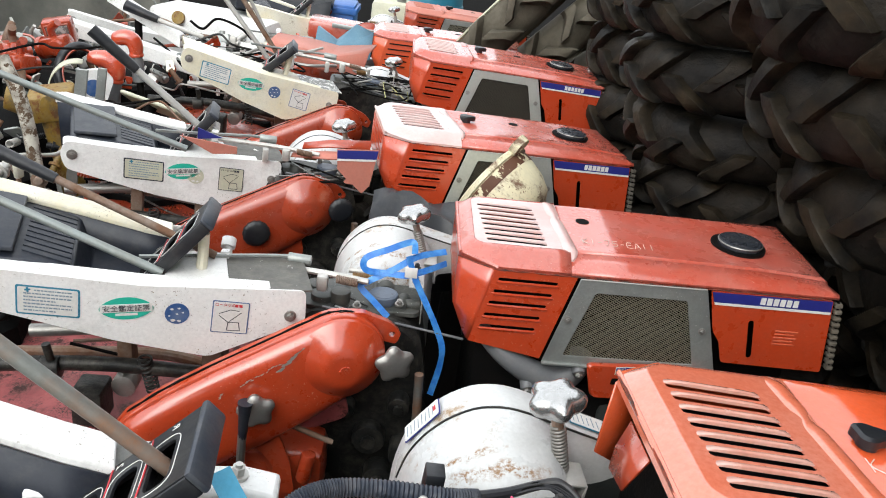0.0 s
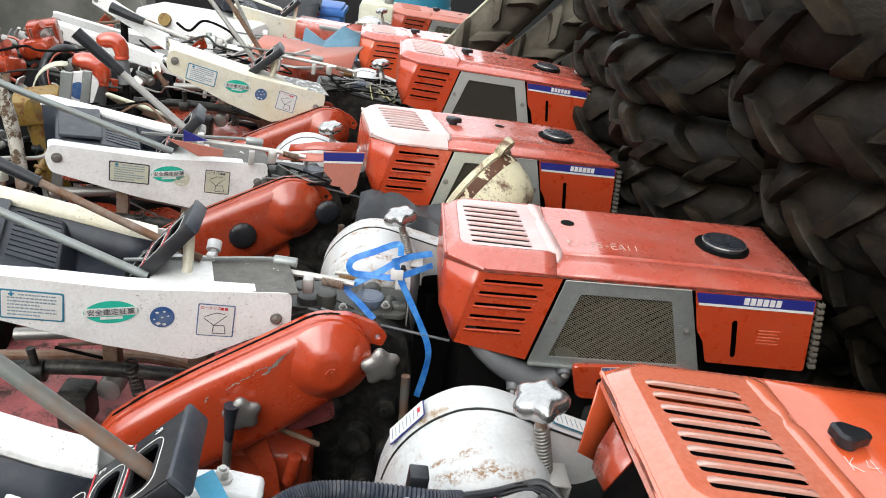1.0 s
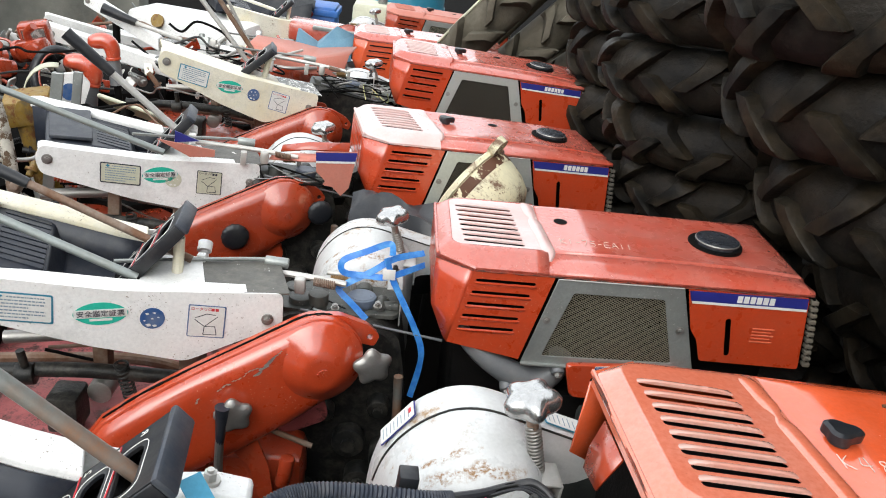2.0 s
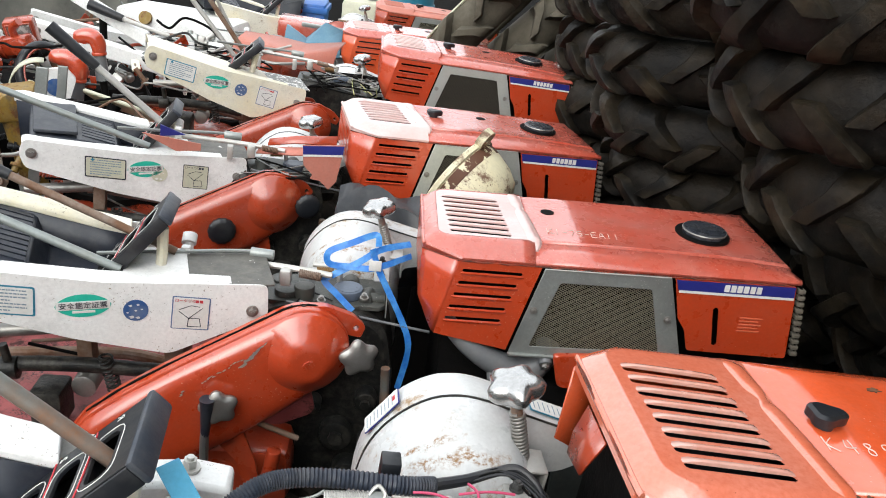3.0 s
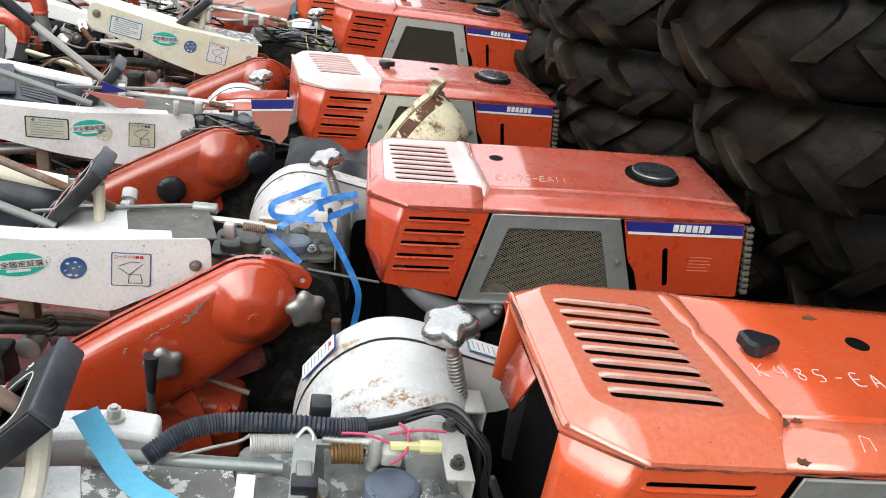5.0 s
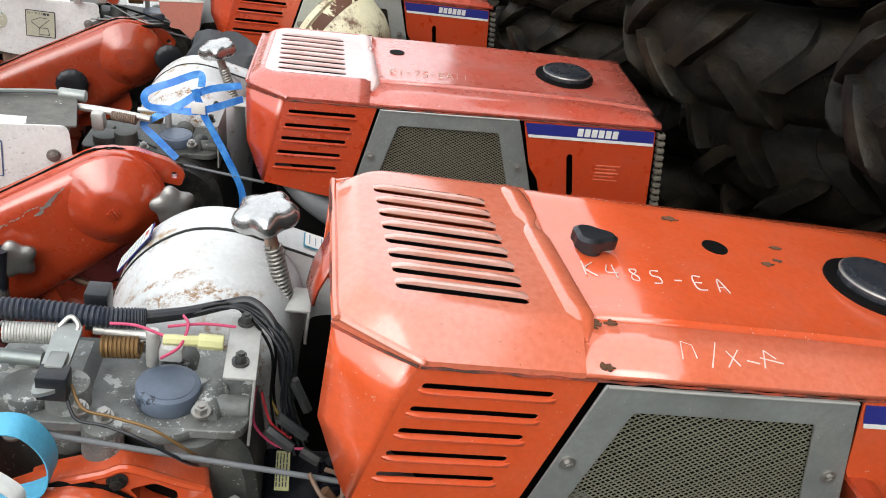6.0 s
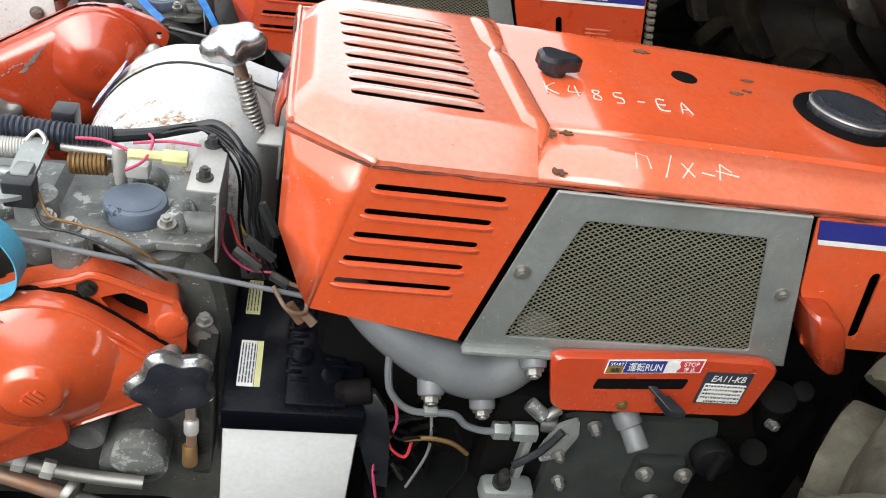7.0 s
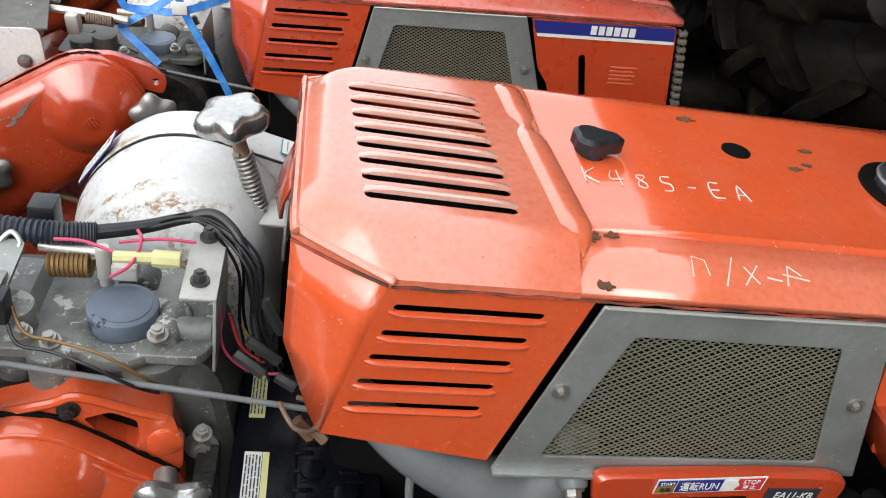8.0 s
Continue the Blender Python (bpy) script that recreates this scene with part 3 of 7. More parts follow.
    if one_sheet:
        edge = {(round(x, 4), round(y, 4)) for x, y in inner}
        bmesh.ops.delete(field, geom=[f for f in field.faces if abs(f.normal.z) < 0.5 and all((round(v.co.x, 4), round(v.co.y, 4)) in edge for v in f.verts)], context="FACES")
        loft(field, rows, caps=False, close=False)
        bmesh.ops.remove_doubles(field, verts=field.verts[:], dist=0.0001)
        bmesh.ops.recalc_face_normals(field, faces=field.faces[:])
        part("louvre_field", field, field_mat or top_mat, hd)
    else:
        part("rear_slope", loft(bmesh.new(), rows, caps=False, close=False), slope_mat or top_mat, hd, solid=0.003)
    part("rim_fold", tube(bmesh.new(), [(-0.148, 0.0, -0.001), (-0.154, 0.003, 0.0005), (-0.186, 0.025, 0.0025), (-0.213, 0.043, 0.005), (-0.2185, 0.052, 0.0062), (-0.2190, WIDE / 2, 0.0068), (-0.2185, WIDE - 0.052, 0.0062), (-0.213, WIDE - 0.043, 0.005), (-0.154, WIDE - 0.003, 0.0005)], 0.0038, seg=8, n=5), slope_mat or top_mat, hd)
    # near rear side panel with its five louvres
    outer = [(-0.152, -0.006), (0.001, -0.006), (-0.044, -0.187), (-0.186, -0.160)]
    bm = plate(outer, [slot(x, z, ln, 0.0068, radians(0)) for x, z, ln in SLOTS], 0.002, to=xz(0.0))
    sp = part("side_panel", bm, side_mat, hd)
    for x, z, ln in SLOTS:
        bm = loft(bmesh.new(), [[(x + a, 0.0005, z - 0.0033), (x + a, -h, z - 0.0044), (x + a, -h * 0.8, z - 0.0070), (x + a, 0.0005, z - 0.0105)]
                  for a, h in ((-ln / 2 - 0.003, 0.0003), (-ln / 2 + 0.002, 0.0028), (-ln / 2 + 0.008, 0.0040), (ln / 2 - 0.008, 0.0040), (ln / 2 - 0.002, 0.0028), (ln / 2 + 0.003, 0.0003))])
        part("louvre_lip", bm, side_mat, sp)
    # rear corner, bent inwards, lower edge rounded
    bm = bmesh.new()
    rows = []
    for k in range(7):
        u = k / 6
        y = 0.046 * u ** 1.25
        rows.append([((-0.152 + 0.221 * (z + 0.006)) * (1 - u) - 0.2205 * u, y, z) for z in (-0.006, -0.05, -0.10, -0.160 + 0.055 * u ** 1.6)])
    loft(bm, rows, caps=False, close=False)
    part("rear_corner", bm, side_mat, hd, solid=0.0025)
    # far side wall and nose
    bm = plate([(-0.152, -0.004), (0.496, -0.004), (0.515, -0.165), (-0.152, -0.165)], [], 0.002, to=xz(WIDE - 0.002))
    part("far_side", bm, side_mat, hd)
    bm = bmesh.new()
    loft(bm, [[(-0.152, WIDE, -0.004), (-0.152, WIDE, -0.165)], [(-0.2205, WIDE - 0.046, -0.006), (-0.2205, WIDE - 0.046, -0.11)]], caps=False, close=False)
    part("rear_corner", bm, side_mat, hd, solid=0.0025)
    if rear_slots:
        outer = [(0.046, -0.006), (WIDE - 0.046, -0.006), (WIDE - 0.046, -0.105), (0.046, -0.105)]
        holes = [slot(0.085 + 0.032 * k, -0.052, 0.072, 0.011, radians(78)) for k in range(6)]
        part("rear_panel", plate(outer, holes, 0.002, to=lambda u, v, w: (-0.2205 + w, u, v)), side_mat, hd)
    # front side panel with its slanted slot, and the nose
    outer = rounded([(0.253, -0.006), (0.488, -0.006), (0.508, -0.163), (0.308, -0.160), (0.294, -0.116), (0.276, -0.092)], 0.006)
    fp = part("front_panel", plate(outer, [slot(0.352, -0.104, 0.084, 0.011, radians(-79))], 0.002, to=xz(0.0)), side_mat, hd)
    bm = bmesh.new()
    rows = [(x, z) for x, z in ((0.487, 0.004), (0.500, -0.004), (0.516, -0.08), (0.526, -0.15), (0.520, -0.158))]
    loft(bm, [[(x, 0.002, z), (x, WIDE - 0.002, z)] for x, z in rows], caps=False, close=False)
    part("nose", bm, DARK, hd, solid=0.004)
    bm = bmesh.new()
    for k in range(11):
        z = -0.012 - 0.0135 * k
        x = 0.492 + 0.16 * -z
        box(bm, (x, -0.003, z - 0.009), (x + 0.014, 0.012, z), 0.002)
    part("grille", bm, GRILLE, hd)
    if brand:
        bm = plate([(0.256, -0.010), (0.486, -0.008), (0.4885, -0.030), (0.263, -0.0305)], [], 0.001, to=xz(-0.0016))
        st = part("stripe", bm, NAVY, fp)
        part("stripe_line", plate([(0.264, -0.0305), (0.4885, -0.030), (0.489, -0.0355), (0.266, -0.036)], [], 0.001, to=xz(-0.0016)), STICKER, fp)
        for k in range(6):
            x = 0.350 + 0.0125 * k
            part("emblem_block", box(bmesh.new(), (x, -0.0032, -0.0265), (x + 0.0095, -0.0018, -0.0125)), STICKER, fp, "plain white block")
    # screen: frame, wire mesh, two bolts
    if screen:
        outer = [(0.006, -0.006), (0.244, -0.004), (0.300, -0.186), (-0.040, -0.190)]
        hole = [(0.039, -0.033), (0.212, -0.032), (0.252, -0.168), (-0.002, -0.172)]
        sf = part("screen_frame", plate(outer, [rounded(hole, 0.005)], 0.003, to=xz(-0.006)), frame_mat or GALV, hd, bevel=0.001)
        # Bright line along the folded edge paints its top-lit highlight.
        part("frame_lip", tube(bmesh.new(), [(0.008, -0.0066, -0.0066), (0.12, -0.0070, -0.0058), (0.243, -0.0066, -0.0048)], 0.0013, seg=6, n=3), PLATE, sf, "bright line for light caught on the upper edge")
        part("frame_flange", box(bmesh.new(), (-0.040, -0.013, -0.1925), (0.262, -0.003, -0.188), 0.001), frame_mat or GALV, sf)
        bm = bmesh.new()
        inside = lambda x, z: -0.176 < z < -0.03 and (-0.004 + (z + 0.172) * 0.295) < x < (0.256 - (z + 0.168) * 0.294)
        d = 0.0078 if detail else 0.0092
        wdt = 0.00105
        for s in (1, -1):
            for k in range(-80, 80):
                run = []
                for j in range(0, 160):
                    z = -0.176 + j * 0.001
                    x = 0.12 + k * d + s * 1.55 * (z + 0.1)
                    if inside(x, z):
                        run.append((x, z))
                if len(run) > 4:
                    (x0, z0), (x1, z1) = run[0], run[-1]
                    yy = -0.0015 if s > 0 else -0.0006
                    ngon(bm, [(x0 - wdt, yy, z0), (x0 + wdt, yy, z0), (x1 + wdt, yy, z1), (x1 - wdt, yy, z1)])
        part("wire_mesh", bm, mesh_mat or MESH, sf, solid=0.0006, smooth=False)
        for x in (-0.004, 0.254):
            bolt("bolt", sf, (x, -0.006, -0.0935), (0, -1, 0), 0.0048, 0.005, STEEL, 1.6)
    # filler cap in its recess, small knob or hole
    # Flat dark discs stand for the shade in the well and the hole.
    bm = bmesh.new()
    rod(bm, (0.347, 0.153, 0.016), (0.347, 0.153, 0.0262), 0.054, seg=40)
    part("cap_well", bm, DARK, hd)
    bm = bmesh.new()
    rod(bm, (0.350, 0.152, 0.022), (0.350, 0.152, 0.037), 0.0435, seg=40, bevel=0.004)
    rod(bm, (0.350, 0.152, 0.037), (0.350, 0.152, 0.0382), 0.035, seg=40)
    cp = part("filler_cap", bm, CAPMAT, hd, "dark worn round filler cap")
    part("cap_rim", tube(bmesh.new(), [(0.350 + 0.0432 * math.cos(radians(a)), 0.152 + 0.0432 * math.sin(radians(a)), 0.0335) for a in range(0, 361, 12)], 0.0016, seg=6, n=1), STEEL, cp)
    if knob:
        bm = bmesh.new()
        rod(bm, (0.030, 0.165, 0.022), (0.030, 0.165, 0.034), 0.012, seg=16)
        star = [(0.030 + 0.022 * (1 + 0.18 * math.cos(3 * a)) * math.cos(a), 0.165 + 0.0165 * (1 + 0.18 * math.cos(3 * a)) * math.sin(a)) for a in [2 * math.pi * k / 24 for k in range(24)]]
        loft(bm, [[(x, y, 0.031) for x, y in star], [(x, y, 0.041) for x, y in star], [(0.03 + (x - 0.03) * 0.8, 0.165 + (y - 0.165) * 0.8, 0.0445) for x, y in star]])
        part("hood_knob", bm, BLACK, hd, "black plastic wing knob")
    bm = bmesh.new()
    x0 = 0.182 if knob else 0.036
    rod(bm, (x0, 0.20, 0.0235), (x0, 0.20, 0.0252), 0.014, seg=20)
    part("round_hole", bm, DARK, hd)
    return hd


def engine(t, detail=True):
    # Engine block coloured near black for the shade under the hood.
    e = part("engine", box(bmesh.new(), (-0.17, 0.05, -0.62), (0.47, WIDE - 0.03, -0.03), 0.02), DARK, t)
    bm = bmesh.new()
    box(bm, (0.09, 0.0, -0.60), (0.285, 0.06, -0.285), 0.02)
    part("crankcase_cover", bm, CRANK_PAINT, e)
    # Crankcase outside the cover goes near black, its shade put into the colour.
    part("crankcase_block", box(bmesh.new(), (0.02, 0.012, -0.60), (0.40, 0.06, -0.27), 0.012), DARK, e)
    # intake manifold
    bm = bmesh.new()
    tube(bm, [(-0.17, 0.06, -0.150), (-0.12, 0.025, -0.190), (-0.06, 0.015, -0.225), (-0.005, 0.015, -0.242), (0.035, 0.025, -0.222), (0.055, 0.05, -0.19)], 0.03, seg=16, radius=lambda u: 0.016 + 0.012 * math.sin(math.pi * u ** 1.35))
    mf = part("manifold", bm, MANIFOLD, e, "smooth grey-painted intake manifold")
    for p in ((-0.058, -0.010, -0.254), (0.000, -0.004, -0.276), (0.036, -0.010, -0.208)):
        bm = bmesh.new()
        rod(bm, (p[0] - 0.004, 0.03, p[2] + 0.034), p, 0.0135, seg=20, bevel=0.003)
        part("boss", bm, MANIFOLD, mf)
        bolt("bolt", mf, p, (0, -1, -0.5), 0.0075, 0.008, STEEL, 1.35)
    # throttle box
    outer = rounded([(0.045, -0.190), (0.20, -0.181), (0.268, -0.181), (0.287, -0.190), (0.279, -0.257), (0.064, -0.263)], 0.012)
    bm = bmesh.new()
    loft(bm, [[(0.17 + (x - 0.17) * s, y, -0.225 + (z + 0.225) * s) for x, z in outer] for s, y in ((0.97, -0.0075), (1, -0.010), (1, -0.017), (0.965, -0.021))])
    tb = part("throttle_box", bm, ORANGE_RED, t, at=pose(0, 0, 0.010))
    if detail:
        sh = pose(0.022, 0, 0.011) @ Matrix.Diagonal((0.87, 1, 1, 1))
        # Dark plate stands for the shade inside the lever slot.
        part("lever_slot", plate(rounded([(0.088, -0.2255), (0.196, -0.2185), (0.194, -0.2320), (0.086, -0.2390)], 0.003), [], 0.001, to=xz(-0.0225)), DARK, tb, at=sh)
        at = lambda x, z, ang=0.0: pose(x, -0.0232, z, 90, -ang, 0)
        part("lever_plate", plate([(0.092, -0.199), (0.205, -0.190), (0.205, -0.208), (0.092, -0.217)], [], 0.001, to=xz(-0.0226)), STICKER, tb, at=sh)
        part("blue_field", plate([(0.113, -0.1985), (0.160, -0.195), (0.160, -0.2105), (0.113, -0.214)], [], 0.001, to=xz(-0.0230)), NAVY, tb, at=sh)
        part("white_hexagon", plate([(0.160, -0.2035), (0.165, -0.1955), (0.174, -0.195), (0.1785, -0.2015), (0.1735, -0.2095), (0.1645, -0.2105)], [], 0.001, to=xz(-0.0232)), STICKER, tb, at=sh)
        part("yellow_field", plate([(0.093, -0.207), (0.112, -0.2055), (0.112, -0.2145), (0.093, -0.216)], [], 0.001, to=xz(-0.0230)), YELLOW, tb, at=sh)
        part("dark_field", plate([(0.093, -0.2), (0.112, -0.1985), (0.112, -0.2052), (0.093, -0.2067)], [], 0.001, to=xz(-0.0230)), NAVY, tb, at=sh)
        part("red_field", plate([(0.176, -0.1938), (0.203, -0.1915), (0.203, -0.2068), (0.176, -0.209)], [], 0.001, to=xz(-0.0230)), REDINK, tb, at=sh)
        writing("letters", "運転RUN", 0.0125, STICKER, tb, sh @ at(0.1365, -0.2048, 4), narrow=0.8)
        writing("letters", "START", 0.0052, STICKER, tb, sh @ at(0.1025, -0.2025, 4))
        writing("letters", "始動", 0.006, INK, tb, sh @ at(0.1025, -0.2105, 4))
        writing("letters", "STOP", 0.0075, STICKER, tb, sh @ at(0.1895, -0.1965, 4))
        writing("letters", "停 止", 0.0062, STICKER, tb, sh @ at(0.1895, -0.2035, 4))
        part("rating_plate", plate([(0.208, -0.1955), (0.259, -0.1945), (0.259, -0.2385), (0.209, -0.239)], [], 0.001, to=xz(-0.0226)), INK, tb)
        writing("letters", "EA11-KB", 0.0118, STICKER, tb, at(0.2335, -0.2025, 1), narrow=0.85, shear=0.15)
        rng = random.Random(6)
        for k in range(5):
            part("rating_line", box(bmesh.new(), (0.2115, -0.0238, -0.2148 - 0.0054 * k), (0.2565, -0.0226, -0.2105 - 0.0054 * k)), STICKER, tb)
        bm = bmesh.new()
        for k in range(5):
            x, z = 0.2120 + (0.006 if k == 4 else 0.0), -0.2113 - 0.0054 * k
            while x < 0.2545:
                x1 = min(0.256, x + 0.0009 + 0.0022 * rng.random())
                zb = z - 0.0014 - 0.0012 * rng.random()
                ngon(bm, [(x, -0.0242, z), (x1, -0.0242, z), (x1, -0.0242, zb), (x, -0.0242, zb)])
                x = x1 + 0.0006 + 0.0008 * rng.random()
        part("print_block", bm, INK, tb)
        bm = bmesh.new()
        loft(bm, [[(0.150 + a * 0.055 - w, -0.024 - a * 0.045, -0.236 - a * 0.035 + h), (0.150 + a * 0.055 + w, -0.024 - a * 0.045, -0.236 - a * 0.035 + h),
                   (0.150 + a * 0.055 + w, -0.024 - a * 0.045, -0.236 - a * 0.035 - h), (0.150 + a * 0.055 - w, -0.024 - a * 0.045, -0.236 - a * 0.035 - h)]
                  for a, w, h in ((-0.15, 0.0045, 0.0015), (0.12, 0.0045, 0.0015), (0.14, 0.007, 0.004), (0.42, 0.0085, 0.005), (0.45, 0.007, 0.003))])
        part("lever", bm, BLACK, tb, "steel lever with a dark plastic grip", bevel=0.001, at=pose(0.010, 0, 0.014))
        bolt("bolt", tb, (0.135, -0.022, -0.249), (0, -1, 0), 0.005, 0.003, SPRINGY, 1.3)
    return e


def belt_cover(t, mat=None, knob_mat=None, at=None):
    prof = [(-0.456, -0.42), (-0.456, -0.229), (-0.447, -0.182), (-0.429, -0.147), (-0.402, -0.117), (-0.368, -0.096), (-0.332, -0.091), (-0.300, -0.096), (-0.262, -0.108), (-0.205, -0.123), (-0.155, -0.135), (-0.150, -0.185), (-0.225, -0.200), (-0.235, -0.42)]
    prof = rounded(prof, 0.03, 3)
    front = rounded([(-0.456, -0.42), (-0.456, -0.229), (-0.447, -0.182), (-0.429, -0.147), (-0.402, -0.117), (-0.368, -0.096), (-0.332, -0.091), (-0.300, -0.096), (-0.268, -0.107), (-0.240, -0.135), (-0.228, -0.20), (-0.226, -0.42)], 0.03, 3)
    cx, cz = -0.335, -0.27
    ring = lambda pts, y, s: [(cx + (x - cx) * s, y, cz + (z - cz) * s) for x, z in pts]
    bm = loft(bmesh.new(), [ring(prof, y, q) for y, q in ((0.390, 0.93), (0.387, 0.985), (0.380, 1.0), (0.336, 1.0), (0.333, 0.99), (0.331, 0.90))])
    loft(bm, [ring(front, y, q) for y, q in ((0.333, 0.985), (0.329, 0.99), (0.326, 0.998), (0.318, 0.99), (0.300, 0.965), (0.275, 0.935), (0.250, 0.90), (0.228, 0.845), (0.214, 0.76), (0.205, 0.62), (0.200, 0.3))])
    bc = part("belt_cover", bm, mat or WHITE_COVER, t, at=at)
    bm = tube(bmesh.new(), [(cx + (x - cx) * 0.994, 0.331, cz + (z - cz) * 0.994) for x, z in prof[6:42]], 0.0017, seg=6, n=1)
    part("seal", bm, OILCAST, bc)
    # spring-loaded clamp knob on its bracket
    part("clamp_rod", rod(bmesh.new(), (-0.252, 0.282, -0.155), (-0.284, 0.286, -0.050), 0.0075), RODRUST, bc)
    part("spring", helix(bmesh.new(), (-0.2555, 0.2825, -0.142), (-0.275, 0.285, -0.078), 0.0088, 0.0019, 13), STEEL, bc)
    star_knob("star_knob", bc, (-0.281, 0.286, -0.058), (-0.26, -0.02, 1.0), 0.0335, knob_mat or CHROME, 5, 0.030)
    bm = bmesh.new()
    box(bm, (-0.280, 0.255, -0.147), (-0.226, 0.302, -0.1435), 0.001)
    box(bm, (-0.229, 0.255, -0.190), (-0.2255, 0.302, -0.1435), 0.001)
    part("bracket", bm, ZINC, bc)
    return bc


def gearbox(t, detail=True, body=None):
    front = 0.083 if body else 0.045
    bm = bmesh.new()
    prof = rounded([(-0.53, -0.60), (-0.53, -0.20), (-0.50, -0.158), (-0.44, -0.150), (-0.32, -0.158), (-0.275, -0.19), (-0.255, -0.30), (-0.255, -0.60)], 0.03, 3)
    loft(bm, [[(x, y, z) for x, z in [(-0.4 + (a + 0.4) * s, -0.38 + (b + 0.38) * s) for a, b in prof]] for y, s in ((front, 0.94), (front + 0.01, 1.0), (0.19, 1.0), (0.20, 0.94))])
    g = part("gearbox", bm, body or OILCAST, t)
    if not body:
        for x, z, r, d in ((-0.36, -0.43, 0.034, 0.03), (-0.305, -0.34, 0.022, 0.035), (-0.29, -0.45, 0.026, 0.05), (-0.41, -0.36, 0.018, 0.03), (-0.335, -0.52, 0.03, 0.04)):
            part("side_boss", rod(rod(bmesh.new(), (x, 0.06, z), (x, 0.045 - d, z), r, seg=20, bevel=0.004), (x, 0.046 - d, z), (x, 0.036 - d, z), r * 0.45, seg=8), OILCAST, g)
        part("side_rod", rod(bmesh.new(), (-0.27, 0.02, -0.26), (-0.262, 0.015, -0.50), 0.009), RODRUST, g)
    lid = rounded([(-0.515, 0.068), (-0.285, 0.068), (-0.275, 0.10), (-0.285, 0.185), (-0.515, 0.185)], 0.02)
    part("gearbox_lid", plate(lid, [], 0.010, to=lambda u, v, w: (u, v, -0.160 + w - 0.06 * max(0.0, u + 0.33) - 0.04 * max(0.0, -0.46 - u))), CASTGREY if body else FLANK, g, bevel=0.003)
    for a, b, r in (((-0.356, 0.098, -0.165), (-0.356, 0.098, -0.152), 0.040), ((-0.312, 0.126, -0.150), (-0.320, 0.083, -0.150), 0.0135), ((-0.318, 0.100, -0.150), (-0.279, 0.098, -0.147), 0.0108),
                    ((-0.440, 0.095, -0.20), (-0.440, 0.095, -0.128), 0.020), ((-0.405, 0.070, -0.20), (-0.405, 0.070, -0.150), 0.018), ((-0.33, 0.11, -0.22), (-0.33, 0.095, -0.165), 0.03), ((-0.352, 0.150, -0.155), (-0.352, 0.178, -0.155), 0.018), ((-0.475, 0.10, -0.16), (-0.475, 0.10, -0.138), 0.024), ((-0.49, 0.15, -0.16), (-0.49, 0.15, -0.146), 0.017)):
        part("boss", rod(bmesh.new(), a, b, r, seg=24, bevel=0.004), CASTGREY if body else FLANK, g)
    bm = bmesh.new()
    rod(bm, (-0.355, 0.108, -0.152), (-0.355, 0.108, -0.133), 0.0295, seg=36, bevel=0.003)
    rod(bm, (-0.355, 0.108, -0.133), (-0.355, 0.108, -0.1322), 0.0235, seg=36)
    part("oil_cap", bm, CAPBLUE, g, "worn blue-grey plastic oil cap")
    for p in ((-0.405, 0.075, -0.150), (-0.322, 0.079, -0.140), (-0.285, 0.07, -0.25), (-0.48, 0.07, -0.17)):
        bolt("bolt", g, p, (0, -0.2, 1), 0.0062, 0.010, STEEL, 1.4)
    # return spring on its stud, dark plate bracket
    part("spring", helix(bmesh.new(), (-0.420, 0.138, -0.120), (-0.386, 0.138, -0.118), 0.0090, 0.0020, 9), SPRINGY, g)
    part("switch_arm", rod(rod(bmesh.new(), (-0.43, 0.152, -0.111), (-0.372, 0.148, -0.111), 0.005), (-0.375, 0.142, -0.140), (-0.375, 0.142, -0.104), 0.006), ZINC, g)
    # control rod along the near side
    part("control_rod", rod(bmesh.new(), (-0.47, 0.045, -0.140), (-0.190, 0.05, -0.189), 0.0027), MANIFOLD, g)
    # crossways plate bracket
    bm = bmesh.new()
    box(bm, (-0.306, 0.085, -0.105), (-0.276, 0.178, -0.102), 0.001)
    box(bm, (-0.279, 0.085, -0.185), (-0.276, 0.178, -0.103), 0.001)
    pb = part("plate_bracket", bm, PLATE, g, "scratched bright plate bracket")
    for p in ((-0.292, 0.107, -0.102), (-0.292, 0.168, -0.102)):
        bolt("bolt", pb, p, (0, 0, 1), 0.0058, 0.010, GREY_PAINT, 1.4)
    # underside and axle, coloured near black for the shade below
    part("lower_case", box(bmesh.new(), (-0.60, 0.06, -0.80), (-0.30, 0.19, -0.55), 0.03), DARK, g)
    return g


